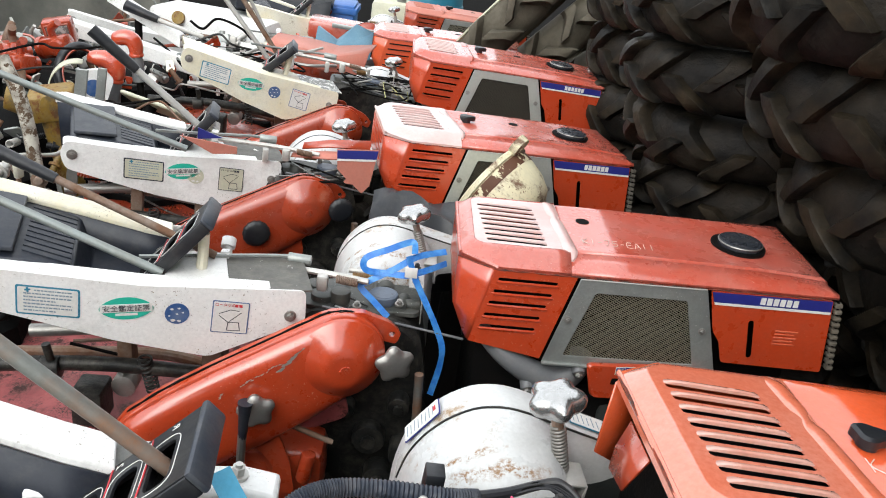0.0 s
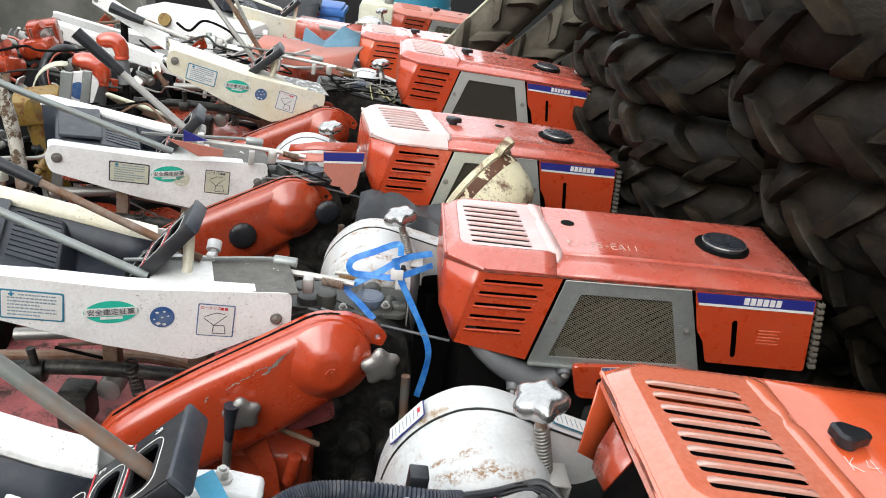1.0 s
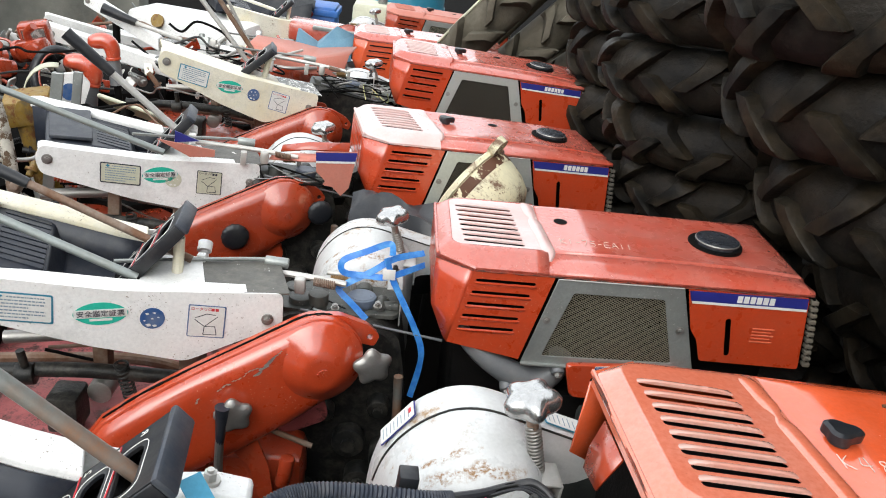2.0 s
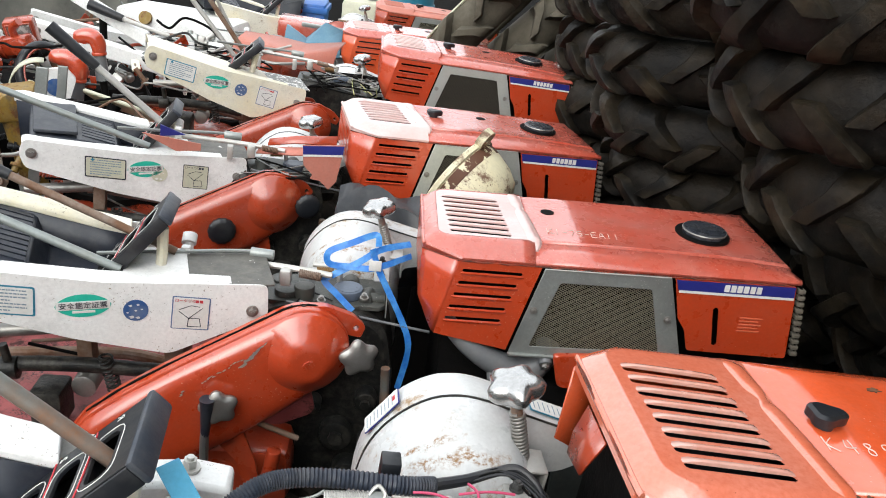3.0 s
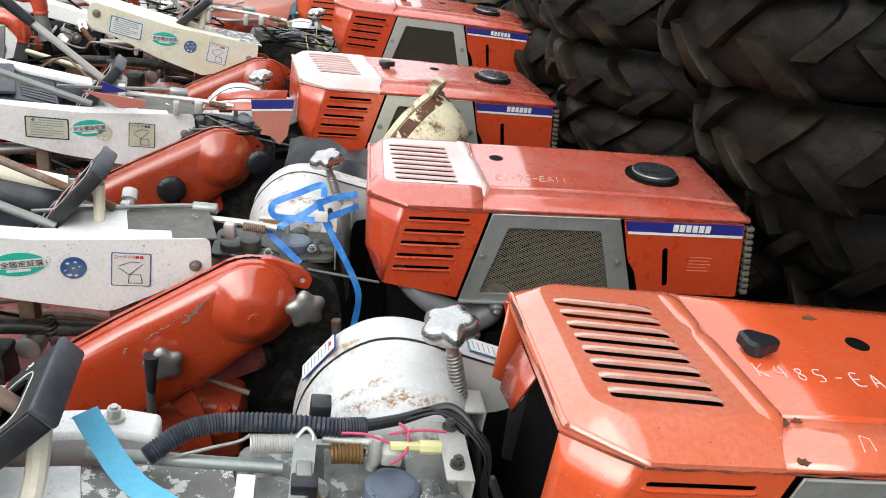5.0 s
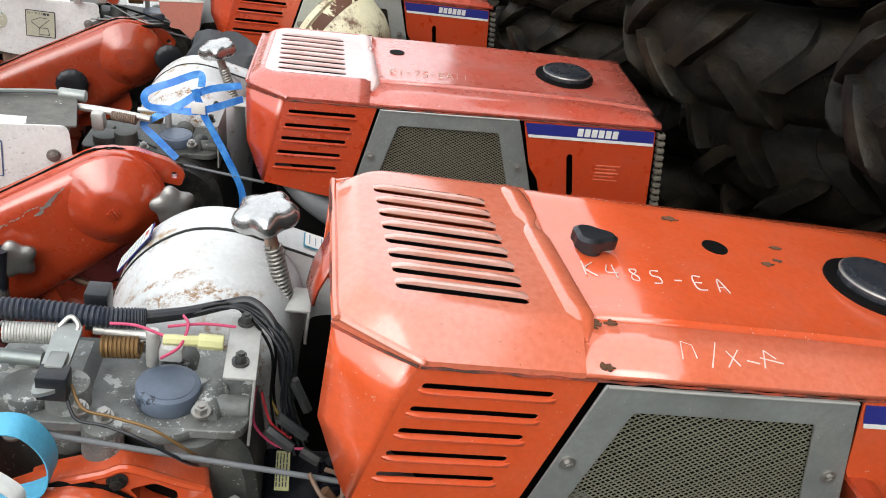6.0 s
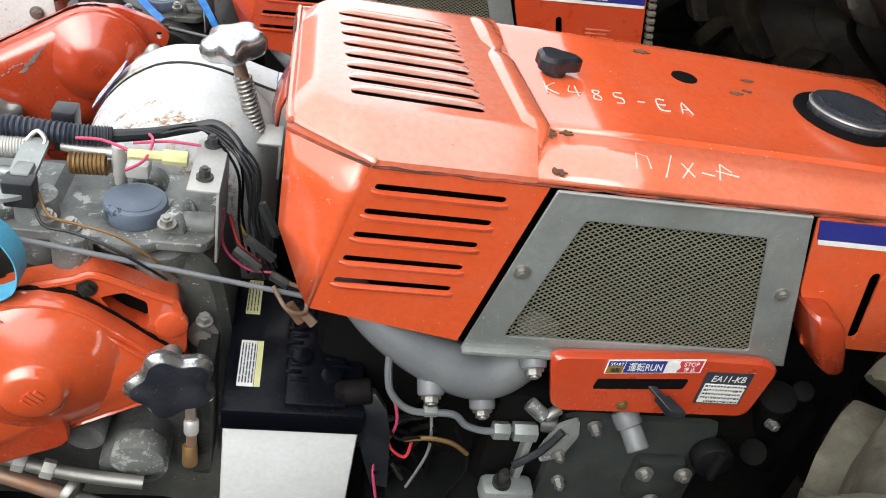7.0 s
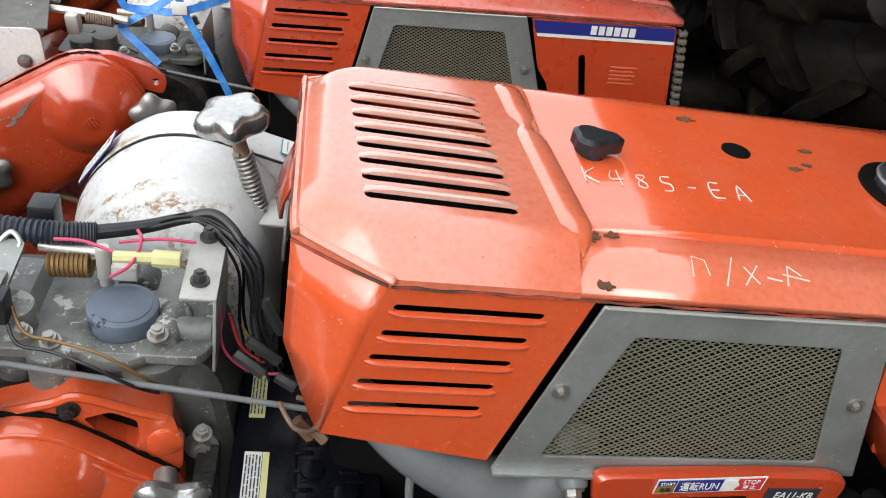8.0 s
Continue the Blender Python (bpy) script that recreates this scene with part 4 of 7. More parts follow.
def wheel(t, y):
    """Lugged drive wheel."""
    r = 0.24
    c = Vector((-0.42, y, -0.765))
    bm = bmesh.new()
    prof = [(0.55, -0.05), (0.62, -0.065), (0.80, -0.07), (0.90, -0.062), (0.93, 0.0), (0.90, 0.062), (0.80, 0.07), (0.62, 0.065), (0.55, 0.05)]
    seg = 32
    loft(bm, [[c + Vector((r * q * math.cos(2 * math.pi * k / seg), w, r * q * math.sin(2 * math.pi * k / seg))) for k in range(seg)] for q, w in prof + prof[:1]], caps=False)
    w = part("wheel", bm, RUBBER, t)
    for k in range(14):
        for s in (1, -1):
            a = 2 * math.pi * (k + (0.5 if s > 0 else 0)) / 14
            bm = bmesh.new()
            m = Matrix.Translation(c) @ Matrix.Rotation(-a, 4, "Y") @ Matrix.Translation((r * 0.94, s * 0.036, 0)) @ Matrix.Rotation(s * 0.8, 4, "X")
            v = bmesh.ops.create_cube(bm, size=1.0, matrix=m @ Matrix.Diagonal((0.05, 0.085, 0.024, 1)))
            part("lug", bm, RUBBER, w, smooth=False)
    part("rim", rod(bmesh.new(), c - Vector((0, 0.04, 0)), c + Vector((0, 0.04, 0)), r * 0.56, seg=28), DARK, w)
    return w


def chain_case(t, pivot=(-0.42, -0.075, -0.17), angle=26.0, yaw=16.0, knobs=(), bracket=True, mat=None, pointed=False):
    """The drop-shaped case of the tiller drive, with a boss and emblem round its upper shaft."""
    m = pose(*pivot, 0, 0, yaw) @ pose(0, 0, 0, 0, -angle, 0)
    R = 0.083
    out = []
    for k in range(13):
        a = radians(-88 + 176 * k / 12)
        out.append((R * math.cos(a), R * math.sin(a)))
    out += [(-0.10, 0.084), (-0.20, 0.085), (-0.30, 0.082), (-0.375, 0.072), (-0.42, 0.05), (-0.432, 0.0), (-0.42, -0.055), (-0.375, -0.085), (-0.30, -0.100), (-0.20, -0.102), (-0.10, -0.096)]
    if pointed:
        out = [(0.0, -0.094), (0.045, -0.109), (0.078, -0.113), (0.092, -0.106), (0.096, -0.093), (0.093, -0.070), (0.090, -0.050), (0.087, -0.016), (0.083, 0.012), (0.0765, 0.036), (0.061, 0.058), (0.041, 0.073), (0.010, 0.083)]
        out += [(-0.10, 0.088), (-0.20, 0.088), (-0.30, 0.084), (-0.375, 0.072), (-0.42, 0.05), (-0.432, 0.0), (-0.42, -0.035), (-0.375, -0.045), (-0.30, -0.046), (-0.20, -0.046), (-0.10, -0.061)]
    bm = bmesh.new()
    rings = []
    shape = ((0.030, 0.006), (0.028, 0.0), (0.019, 0.0), (0.018, 0.003), (0.013, 0.003), (0.012, 0.0), (-0.004, 0.0), (-0.016, 0.004), (-0.026, 0.014), (-0.031, 0.030), (-0.033, 0.05))
    if pointed:
        shape = ((0.024, 0.006), (0.022, 0.0), (0.0035, 0.0), (0.0025, 0.0022), (-0.0005, 0.0022), (-0.0015, 0.0), (-0.014, 0.0), (-0.0185, 0.0012), (-0.020, 0.004), (-0.0185, 0.0065), (-0.0185, 0.0085), (-0.0205, 0.0105), (-0.0215, 0.014), (-0.0215, 0.020), (-0.026, 0.030), (-0.029, 0.045))
    for y, d in shape:
        rings.append([((x + 0.17) * (1 - d / 0.26) - 0.17, y, z * (1 - d / 0.095)) for x, z in out])
    loft(bm, rings)
    cc = part("chain_case", bm, mat or CASE, t, at=m)
    bm = bmesh.new()
    rings = []
    dome = ((-0.020, 0.082), (-0.0265, 0.075), (-0.0325, 0.067), (-0.039, 0.058), (-0.0455, 0.049), (-0.050, 0.042), (-0.0535, 0.034), (-0.0545, 0.026), (-0.0545, 0.01))
    if pointed:
        dome = ((-0.018, 0.082), (-0.0235, 0.076), (-0.0285, 0.068), (-0.0335, 0.059), (-0.0385, 0.050), (-0.043, 0.041), (-0.046, 0.034), (-0.0485, 0.030), (-0.0525, 0.0275), (-0.0548, 0.024), (-0.0552, 0.01))
    for y, r in dome:
        rings.append([(r * math.cos(2 * math.pi * k / 32), y, r * math.sin(2 * math.pi * k / 32)) for k in range(32)])
    loft(bm, rings)
    part("shaft_boss", bm, mat or CASE, cc)
    for k, ln in ((-1, 0.010), (-0.2, 0.016), (0.6, 0.016), (1.4, 0.010)):
        part("emblem_bar", box(bmesh.new(), (k * 0.0065 - 0.002, -0.0575, -ln / 2), (k * 0.0065 + 0.002, -0.055, ln / 2)), mat or CASE, cc)
    part("gasket", tube(bmesh.new(), [(x * 0.998, 0.001 if pointed else 0.015, z * 1.0) for x, z in (out[4:16] if pointed else out[8:17])], 0.0030, seg=6, n=6, radius=lambda u: 0.0014 + 0.0016 * abs(math.sin(u * 47)) * abs(math.sin(u * 9))), DARK, cc)
    if pointed:
        outer = rounded([(0.030, 0.074), (0.053, 0.066), (0.084, 0.049), (0.105, 0.040), (0.126, -0.012), (0.138, -0.036), (0.120, -0.070), (0.099, -0.094), (0.060, -0.090), (0.050, 0.030)], 0.006)
        hole = rounded([(0.088, 0.014), (0.1075, 0.004), (0.1145, -0.0187), (0.102, -0.036), (0.092, -0.046), (0.083, -0.0156)], 0.004)
        for d, y in ((0.004, -0.0185), (0.0115, -0.0205)):
            part("flange_ridge", tube(bmesh.new(), [((x + 0.17) * (1 - d / 0.26) - 0.17, y, z * (1 - d / 0.095)) for x, z in out[4:17]], 0.0026, seg=8, n=4), mat or CASE, cc)
        br = part("case_bracket", plate(outer, [hole[::-1]], 0.026, to=xz(0.004)), mat or CASE, cc, bevel=0.0035)
        part("bracket_rib", tube(bmesh.new(), [(0.055, 0.004, 0.062), (0.086, 0.003, 0.045), (0.104, 0.003, 0.036), (0.122, 0.004, -0.010), (0.132, 0.005, -0.034)], 0.0042, seg=8, n=4), mat or CASE, br)
        part("bracket_boss", rod(bmesh.new(), (0.112, 0.012, -0.056), (0.112, 0.0, -0.056), 0.0165, seg=24, bevel=0.004), mat or CASE, br)
        part("bracket_web", box(bmesh.new(), (0.076, 0.026, -0.048), (0.116, 0.030, 0.012), 0.001), DARK, br)
        bolt("bolt", br, (0.088, 0.005, 0.030), (0, -1, 0.15), 0.0062, 0.008, OILCAST, 1.5)
    else:
        part("flange_ridge", tube(bmesh.new(), [(x * 0.985 - 0.001, -0.004, z * 0.985) for x, z in out[2:18]], 0.0046, seg=8, n=4), mat or CASE, cc)
    if bracket:
        outer = rounded([(-0.042, 0.055), (-0.012, 0.077), (0.028, 0.078), (0.073, 0.052), (0.110, 0.006), (0.120, -0.025), (0.102, -0.042), (0.080, -0.020), (0.056, 0.023), (0.018, 0.049)], 0.007)
        hole = [(0.103 + 0.006 * math.cos(-q), -0.018 + 0.006 * math.sin(-q)) for q in [2 * math.pi * i / 12 for i in range(12)]]
        br = part("mount_bracket", plate(outer, [hole], 0.016, to=xz(0.012)), mat or CASE, cc, bevel=0.002)
        bolt("bolt", br, (0.036, 0.012, 0.068), (0, -1, 0), 0.0052, 0.007, OILCAST, 1.4)
    for kind, x, z, R2, *out_by in knobs:
        far = sum(out_by)
        if kind == "star":
            part("knob_stem", rod(bmesh.new(), (x, -0.02, z), (x, -0.05 - far, z), 0.010), STEEL, cc)
            star_knob("star_knob", cc, (x, -0.040 - far, z), (0, -1, 0.0), R2, CHROME if R2 > 0.035 else STEEL, 5, 0.022)
            if R2 > 0.035:
                star_knob("knob_face", cc, (x, -0.0585 - far, z), (0, -1, 0.0), R2 * 0.86, KNOBFACE, 5, 0.005)
        else:
            part("knob_stem", rod(bmesh.new(), (x, -0.02, z), (x, -0.04, z), 0.012), STEEL, cc)
            star_knob("round_knob", cc, (x, -0.030, z), (0, -1, 0.0), R2, BLACK, 14, 0.024)
    return cc


def column(t, at=(-0.519, -0.039, 0.0), yaw=16.0, rise=0.0, white=None, stickers=(True, True, True, True), tray=True, levers=True, gate=(-0.262, 0.068, -0.071), depth=0.215, lift=0.03, slide=0.0, note_dx=0.0, tray_dx=0.0, rim_mat=None, far_edge=True, bare=None):
    """The white handle column: two side plates, a bare upper plate with flaked paint, an oil-stained tray, the shift gate and lever rods."""
    white = white or WHITE
    m = pose(*at, 0, 0, yaw) @ pose(0, 0, 0, 0, rise, 0)
    outer = rounded([(0.028, -0.068), (0.028, -0.135), (-0.02, -0.150), (-0.145, -0.195), (-0.30, -0.150), (-0.505, -0.070), (-0.515, -0.03), (-0.500, 0.002), (-0.25, -0.045)], 0.014)
    c = part("handle_column", plate(outer, [], 0.003, to=xz(0.0)), white, t, at=m, bevel=0.001)
    flare = lambda u: depth + 0.27 * max(0.0, -u - 0.22)
    if far_edge:
        part("far_plate", plate([(-0.16, -0.065), (-0.16, -0.15), (-0.50, -0.06), (-0.50, -0.01), (-0.25, -0.055)], [], 0.003, to=lambda u, v, w: (u, flare(u) + w, v + lift)), white, c, bevel=0.001)
    # folded channels along both upper edges, the far one flaring outwards
    bm = loft(bmesh.new(), [[(x, 0.003, z - 0.02), (x, 0.001, z), (x, 0.004, z + 0.005), (x, 0.012, z + 0.008), (x, 0.040, z + 0.008), (x, 0.042, z - 0.012)] for x, z in ((-0.505, -0.010), (-0.495, -0.007), (-0.25, -0.050), (-0.20, -0.056), (-0.10, -0.066), (-0.02, -0.076))])
    part("upper_rim", bm, white, c)
    bm = loft(bmesh.new(), [[(x, flare(x) - 0.045, z - 0.008), (x, flare(x) - 0.045, z + 0.002), (x, flare(x) - 0.041, z + 0.007), (x, flare(x) - 0.033, z + 0.009), (x, flare(x), z + 0.009), (x, flare(x) + 0.001, z - 0.02)]
                            for x, z, dz in ((-0.525, 0.0 + lift, 0.022), (-0.50, 0.002 + lift, 0.0), (-0.36, -0.026 + lift, 0.0), (-0.25, -0.050 + lift, 0.0), (-0.20, -0.062 + lift, 0.012))])
    if far_edge:
        part("far_rim", bm, rim_mat or WHITE_OLD, c, bevel=0.002)
    if not far_edge and gate:
        bm = loft(bmesh.new(), [[(x, 0.030, z + 0.006), (x, 0.09, z + 0.008), (x, 0.150, z + 0.006), (x, 0.156, z - 0.02)] for x, z in ((-0.50, -0.006), (-0.42, -0.02), (-0.34, -0.034), (-0.20, -0.058), (-0.10, -0.070))], caps=False, close=False)
        part("cover_sheet", bm, white, c, solid=0.003)
    if far_edge and not tray and gate:
        bm = loft(bmesh.new(), [[(x, 0.039, z + 0.003), (x, 0.10, z + 0.006 + lift * 0.4), (x, flare(x) - 0.044, z + 0.003 + lift)] for x, z in ((-0.50, -0.004), (-0.42, -0.02), (-0.34, -0.034), (-0.25, -0.050))], caps=False, close=False)
        part("cover_sheet", bm, white, c, solid=0.003)
    if tray:
        bm = loft(bmesh.new(), [[(x, flare(x) - 0.047, z + lift - 0.006), (x, flare(x) - 0.050, -0.125)] for x, z in ((-0.52, 0.002), (-0.36, -0.026), (-0.25, -0.050), (-0.20, -0.060))], caps=False, close=False)
        part("tray_wall", bm, NAVYTRAY, c, solid=0.003)
    bm = bmesh.new()
    loft(bm, [[(x, 0.003, z - 0.004), (x, 0.003, z), (x, 0.155, z), (x, 0.155, z - 0.004)] for x, z in ((-0.105, -0.0635), (0.04, -0.069))])
    part("upper_plate", bm, bare or FLAKED, c, bevel=0.001)
    bm = loft(bmesh.new(), [[(x, 0.003, z - 0.004), (x, 0.003, z), (x, 0.155, z), (x, 0.155, z - 0.004)] for x, z in ((-0.215, -0.050), (-0.16, -0.057), (-0.105, -0.062))])
    part("upper_plate", bm, white, c, bevel=0.001)
    bolt("pivot_bolt", c, (0.0, 0.0, -0.118), (0, -1, 0), 0.0075, 0.010, STEEL, 1.45)
    bolt("rear_bolt", c, (-0.487, 0.0, -0.034), (0, -1, 0), 0.008, 0.008, STEEL, 1.6)
    # stickers
    if stickers[0]:
        note = lambda y: (lambda u, v, w: (u - 0.016 + note_dx, y + w, v - 0.014 - 0.17 * note_dx))
        part("notice_sticker", plate(rounded([(-0.428, -0.018), (-0.332, -0.034), (-0.336, -0.088), (-0.432, -0.072)], 0.004), [], 0.0006, to=note(-0.001)), TEAL if stickers[0] == 1 else INK, c)
        part("paper", plate(rounded([(-0.425, -0.0215), (-0.335, -0.0365), (-0.339, -0.0845), (-0.429, -0.0695)], 0.003), [], 0.0006, to=note(-0.0016)), STICKER if stickers[0] == 1 else PALE, c)
        bm = bmesh.new()
        rng = random.Random(3)
        for k in range(7):
            x, end, z0 = -0.4165 - 0.0005 * k, -0.344 - 0.0005 * k - (0.025 if k in (3, 6) else 0), -0.0265 - 0.0063 * k
            if k == 0:
                x += 0.016
            while x < end:
                x1 = min(end, x + 0.002 + 0.0045 * rng.random())
                za, zb = z0 - (x + 0.416) * 0.166, z0 - (x1 + 0.416) * 0.166
                ngon(bm, [note(0.0)(a, b, -0.0021) for a, b in ((x, za), (x1, zb), (x1, zb - 0.0026), (x, za - 0.0026))])
                x = x1 + 0.0012
        part("print_block", bm, GREYINK, c)
        bm = bmesh.new()
        for w, h in ((0.0045, 0.0016), (0.0016, 0.0045)):
            ngon(bm, [note(0.0)(-0.4105 + a * w, -0.0285 + b * h, -0.0021) for a, b in ((-1, -1), (1, -1), (1, 1), (-1, 1))])
        part("cross", bm, TEAL, c)
    if stickers[1]:
        cx, cz, w, h = -0.278 + slide, -0.087, 0.044, 0.0215
        oval = [(cx + w * math.cos(a), cz + h * math.sin(a) * (1 - 0.25 * abs(math.cos(a)) ** 3)) for a in [2 * math.pi * k / 40 for k in range(40)]]
        part("green_oval_sticker", plate(oval, [], 0.0006, to=xz(-0.001)), GREEN, c)
        part("paper_band", plate([(cx - w * 0.96, cz + 0.0085), (cx + w * 0.96, cz + 0.0085), (cx + w * 0.96, cz - 0.007), (cx - w * 0.96, cz - 0.007)], [], 0.0006, to=xz(-0.0016)), STICKER, c)
        writing("letters", "安全鑑定証票", 0.0128, INK, c, pose(cx, -0.0022, cz + 0.0005, 90, 0, 0))
        part("paper_band", plate([(cx - 0.018, cz - 0.009), (cx + 0.018, cz - 0.009), (cx + 0.018, cz - 0.0135), (cx - 0.018, cz - 0.0135)], [], 0.0006, to=xz(-0.0016)), STICKER, c)
    if stickers[2]:
        part("round_sticker", plate([(-0.196 + 0.0205 * math.cos(2 * math.pi * k / 32), -0.102 + 0.0205 * math.sin(2 * math.pi * k / 32)) for k in range(32)], [], 0.0006, to=xz(-0.001)), BLUEDISC if stickers[2] == 1 else PALE, c)
        bm = bmesh.new()
        for a, b, r in ((-0.008, 0.010, 0.003), (0.004, 0.011, 0.0026), (-0.007, -0.012, 0.0042), (0.003, -0.014, 0.0035), (0.010, 0.002, 0.002), (-0.013, -0.003, 0.002), (0.0, 0.0, 0.0022)):
            ngon(bm, [(-0.196 + a + r * (1 + 0.4 * math.sin(5 * q)) * math.cos(q), -0.0022, -0.102 + b + 0.7 * r * math.sin(q)) for q in [2 * math.pi * i / 9 for i in range(9)]])
        part("worn_print", bm, STICKER, c)
    if stickers[3]:
        part("diagram_sticker", plate(rounded([(-0.135, -0.078), (-0.071, -0.088), (-0.077, -0.152), (-0.141, -0.142)], 0.003), [], 0.0006, to=xz(-0.001)), BLUEDISC if stickers[3] == 1 else INK, c)
        part("paper", plate(rounded([(-0.133, -0.0803), (-0.0733, -0.0896), (-0.079, -0.1497), (-0.139, -0.1404)], 0.002), [], 0.0006, to=xz(-0.0016)), STICKER if stickers[3] == 1 else PALE, c)
        bm = bmesh.new()
        for (x0, z0), (x1, z1) in (((-0.126, -0.108), (-0.11, -0.124)), ((-0.11, -0.124), (-0.086, -0.106)), ((-0.125, -0.105), (-0.105, -0.099)), ((-0.105, -0.099), (-0.09, -0.103)),
                                   ((-0.11, -0.124), (-0.113, -0.14)), ((-0.113, -0.14), (-0.09, -0.143)), ((-0.09, -0.143), (-0.092, -0.126)), ((-0.092, -0.126), (-0.11, -0.124))):
            d = Vector((x1 - x0, z1 - z0)).normalized() * 0.0007
            ngon(bm, [(x0 - d.y, -0.0022, z0 + d.x), (x0 + d.y, -0.0022, z0 - d.x), (x1 + d.y, -0.0022, z1 - d.x), (x1 - d.y, -0.0022, z1 + d.x)])
        part("line_drawing", bm, INK, c)
        writing("letters", "ロータリの", 0.0072, REDINK if stickers[3] == 1 else INK, c, pose(-0.114, -0.0022, -0.0885, 90, 8, 0))
        bm = bmesh.new()
        for x in (-0.0945, -0.0875):
            ngon(bm, [(x + a, -0.0022, -0.0915 - (x + 0.0945) * 0.156 + b) for a, b in ((-0.0028, -0.0026), (0.0028, -0.0034), (0.0028, 0.0022), (-0.0028, 0.003))])
        part("print_block", bm, REDINK if stickers[3] == 1 else INK, c)
    if tray:
        bm = bmesh.new()
        rows = ((-0.56, 0.006, -0.02), (-0.535, 0.010, -0.018), (-0.44, -0.006, -0.03), (-0.36, -0.026, -0.05), (-0.345, -0.085, -0.11), (-0.235, -0.10, -0.12), (-0.215, -0.075, -0.10))
        rows = [(x + tray_dx, a - 0.17 * tray_dx, b - 0.17 * tray_dx) for x, a, b in rows]
        loft(bm, [[(x, 0.035, a), (x, flare(x) - 0.035, a + 0.02), (x, flare(x) - 0.035, b - 0.02), (x, 0.035, b - 0.02)] for x, a, b in rows])
        tr = part("tool_tray", bm, NAVYTRAY, c, "ribbed navy-black plastic tool tray", bevel=0.004)
        for k in range(10):
            y = 0.044 + k * 0.0165
            z1 = 0.001 + 0.10 * (y - 0.035)
            bm = loft(bmesh.new(), [[(x, y + f, z + z1), (x, y + 0.0115 + f, z + z1 + 0.001), (x, y + 0.0115 + f, z + z1 + 0.004), (x, y + f, z + z1 + 0.003)] for x, z, f in ((-0.44, -0.006, 0.02), (-0.365, -0.025, 0.0))])
            part("rib", bm, NAVYTRAY, tr, at=pose(tray_dx, 0, -0.17 * tray_dx))
        bm = bmesh.new()
        loft(bm, [[(x, 0.045, z + 0.012), (x, flare(x) - 0.05, z + 0.030), (x, flare(x) - 0.05, z + 0.038), (x, 0.045, z + 0.020)] for x, z in ((-0.55, 0.004), (-0.45, -0.008))])
        ld = part("tray_lid", bm, NAVYTRAY, tr, bevel=0.002, at=pose(tray_dx, 0, -0.17 * tray_dx))
        for k in range(4):
            y = 0.075 + 0.026 * k
            bm = loft(bmesh.new(), [[(x, y + a, z), (x, y + 0.018 + a, z + 0.0015), (x, y + 0.018 + a, z + 0.0030), (x, y + a, z + 0.0015)] for x, z, a in ((-0.515, 0.0205 + 0.10 * (y - 0.045) - 0.0045, 0.004), (-0.478, 0.0205 + 0.10 * (y - 0.045) - 0.0085, 0.0))])
            part("emblem_block", bm, STICKER, ld, "plain white block")
        part("tray_stop", rod(bmesh.new(), (-0.250, 0.075, -0.10), (-0.252, 0.075, -0.062), 0.006), DARK, tr)
        part("tray_stop", rod(bmesh.new(), (-0.252, 0.060, -0.064), (-0.252, 0.092, -0.064), 0.006), DARK, tr)
    if gate:
        g = pose(*gate, 0, 0, -11) @ pose(0, 0, 0, 0, 42, 0)
        W_, H, T = 0.102, 0.168, 0.026
        SLOTV = (0.012, 0.062, 0.110)
        outer = rounded([(0.0, 0.0), (0.0, H), (W_, H), (W_, 0.0)], 0.006)
        holes = [rounded([(0.014, v), (0.014, v + 0.030), (W_ - 0.026, v + 0.030), (W_ - 0.026, v)], 0.013) for v in SLOTV]
        gt = part("shift_gate", plate(outer, holes, 0.004, to=lambda u, v, w: (w, u, v)), BLACK, c, "black plastic shift gate with white and red lines", at=g, bevel=0.001)
        # Lighter than the black gate: sky reflection put into the band's colour.
        part("gate_band", box(bmesh.new(), (-0.002, -0.004, H - 0.004), (T, W_ + 0.004, H + 0.005), 0.004), GATEBAND, gt, "scuffed blue-grey front band, paled for sky sheen")
        part("gate_skirt", box(bmesh.new(), (0.001, -0.004, 0.0), (T - 0.002, 0.0, H - 0.003), 0.0018), BLACK, gt)
        part("gate_skirt", box(bmesh.new(), (0.001, W_, 0.0), (T - 0.002, W_ + 0.004, H - 0.003), 0.0018), BLACK, gt)
        part("gate_floor", box(bmesh.new(), (T - 0.006, 0.001, 0.002), (T - 0.004, W_ - 0.001, H - 0.004)), DARK, gt)
        for v in (0.052, 0.104):
            part("slot_tab", box(bmesh.new(), (0.005, 0.03, v - 0.006), (0.016, W_ - 0.03, v - 0.002), 0.001), BLACK, gt)
        part("gate_arm", tube(bmesh.new(), [(T, W_ * 0.35, H - 0.03), (T + 0.05, W_ * 0.4, H - 0.10), (T + 0.075, W_ * 0.45, H - 0.17)], 0.010, seg=10), WHITE_OLD, gt)
        for v in SLOTV:
            loop = rounded([(0.008, v - 0.006), (0.008, v + 0.036), (W_ - 0.020, v + 0.036), (W_ - 0.020, v - 0.006)], 0.017)
            bm = tube(bmesh.new(), [(-0.0004, a, b) for a, b in loop + loop[:1]], 0.0005, seg=5, n=1)
            part("gate_line", bm, STICKER, gt)
        for v in (0.052, 0.104):
            part("gate_line", tube(bmesh.new(), [(-0.0004, 0.004, v), (-0.0004, W_ * 0.5, v + 0.002), (-0.0004, W_ - 0.004, v)], 0.0010, seg=5, n=4), REDINK, gt)
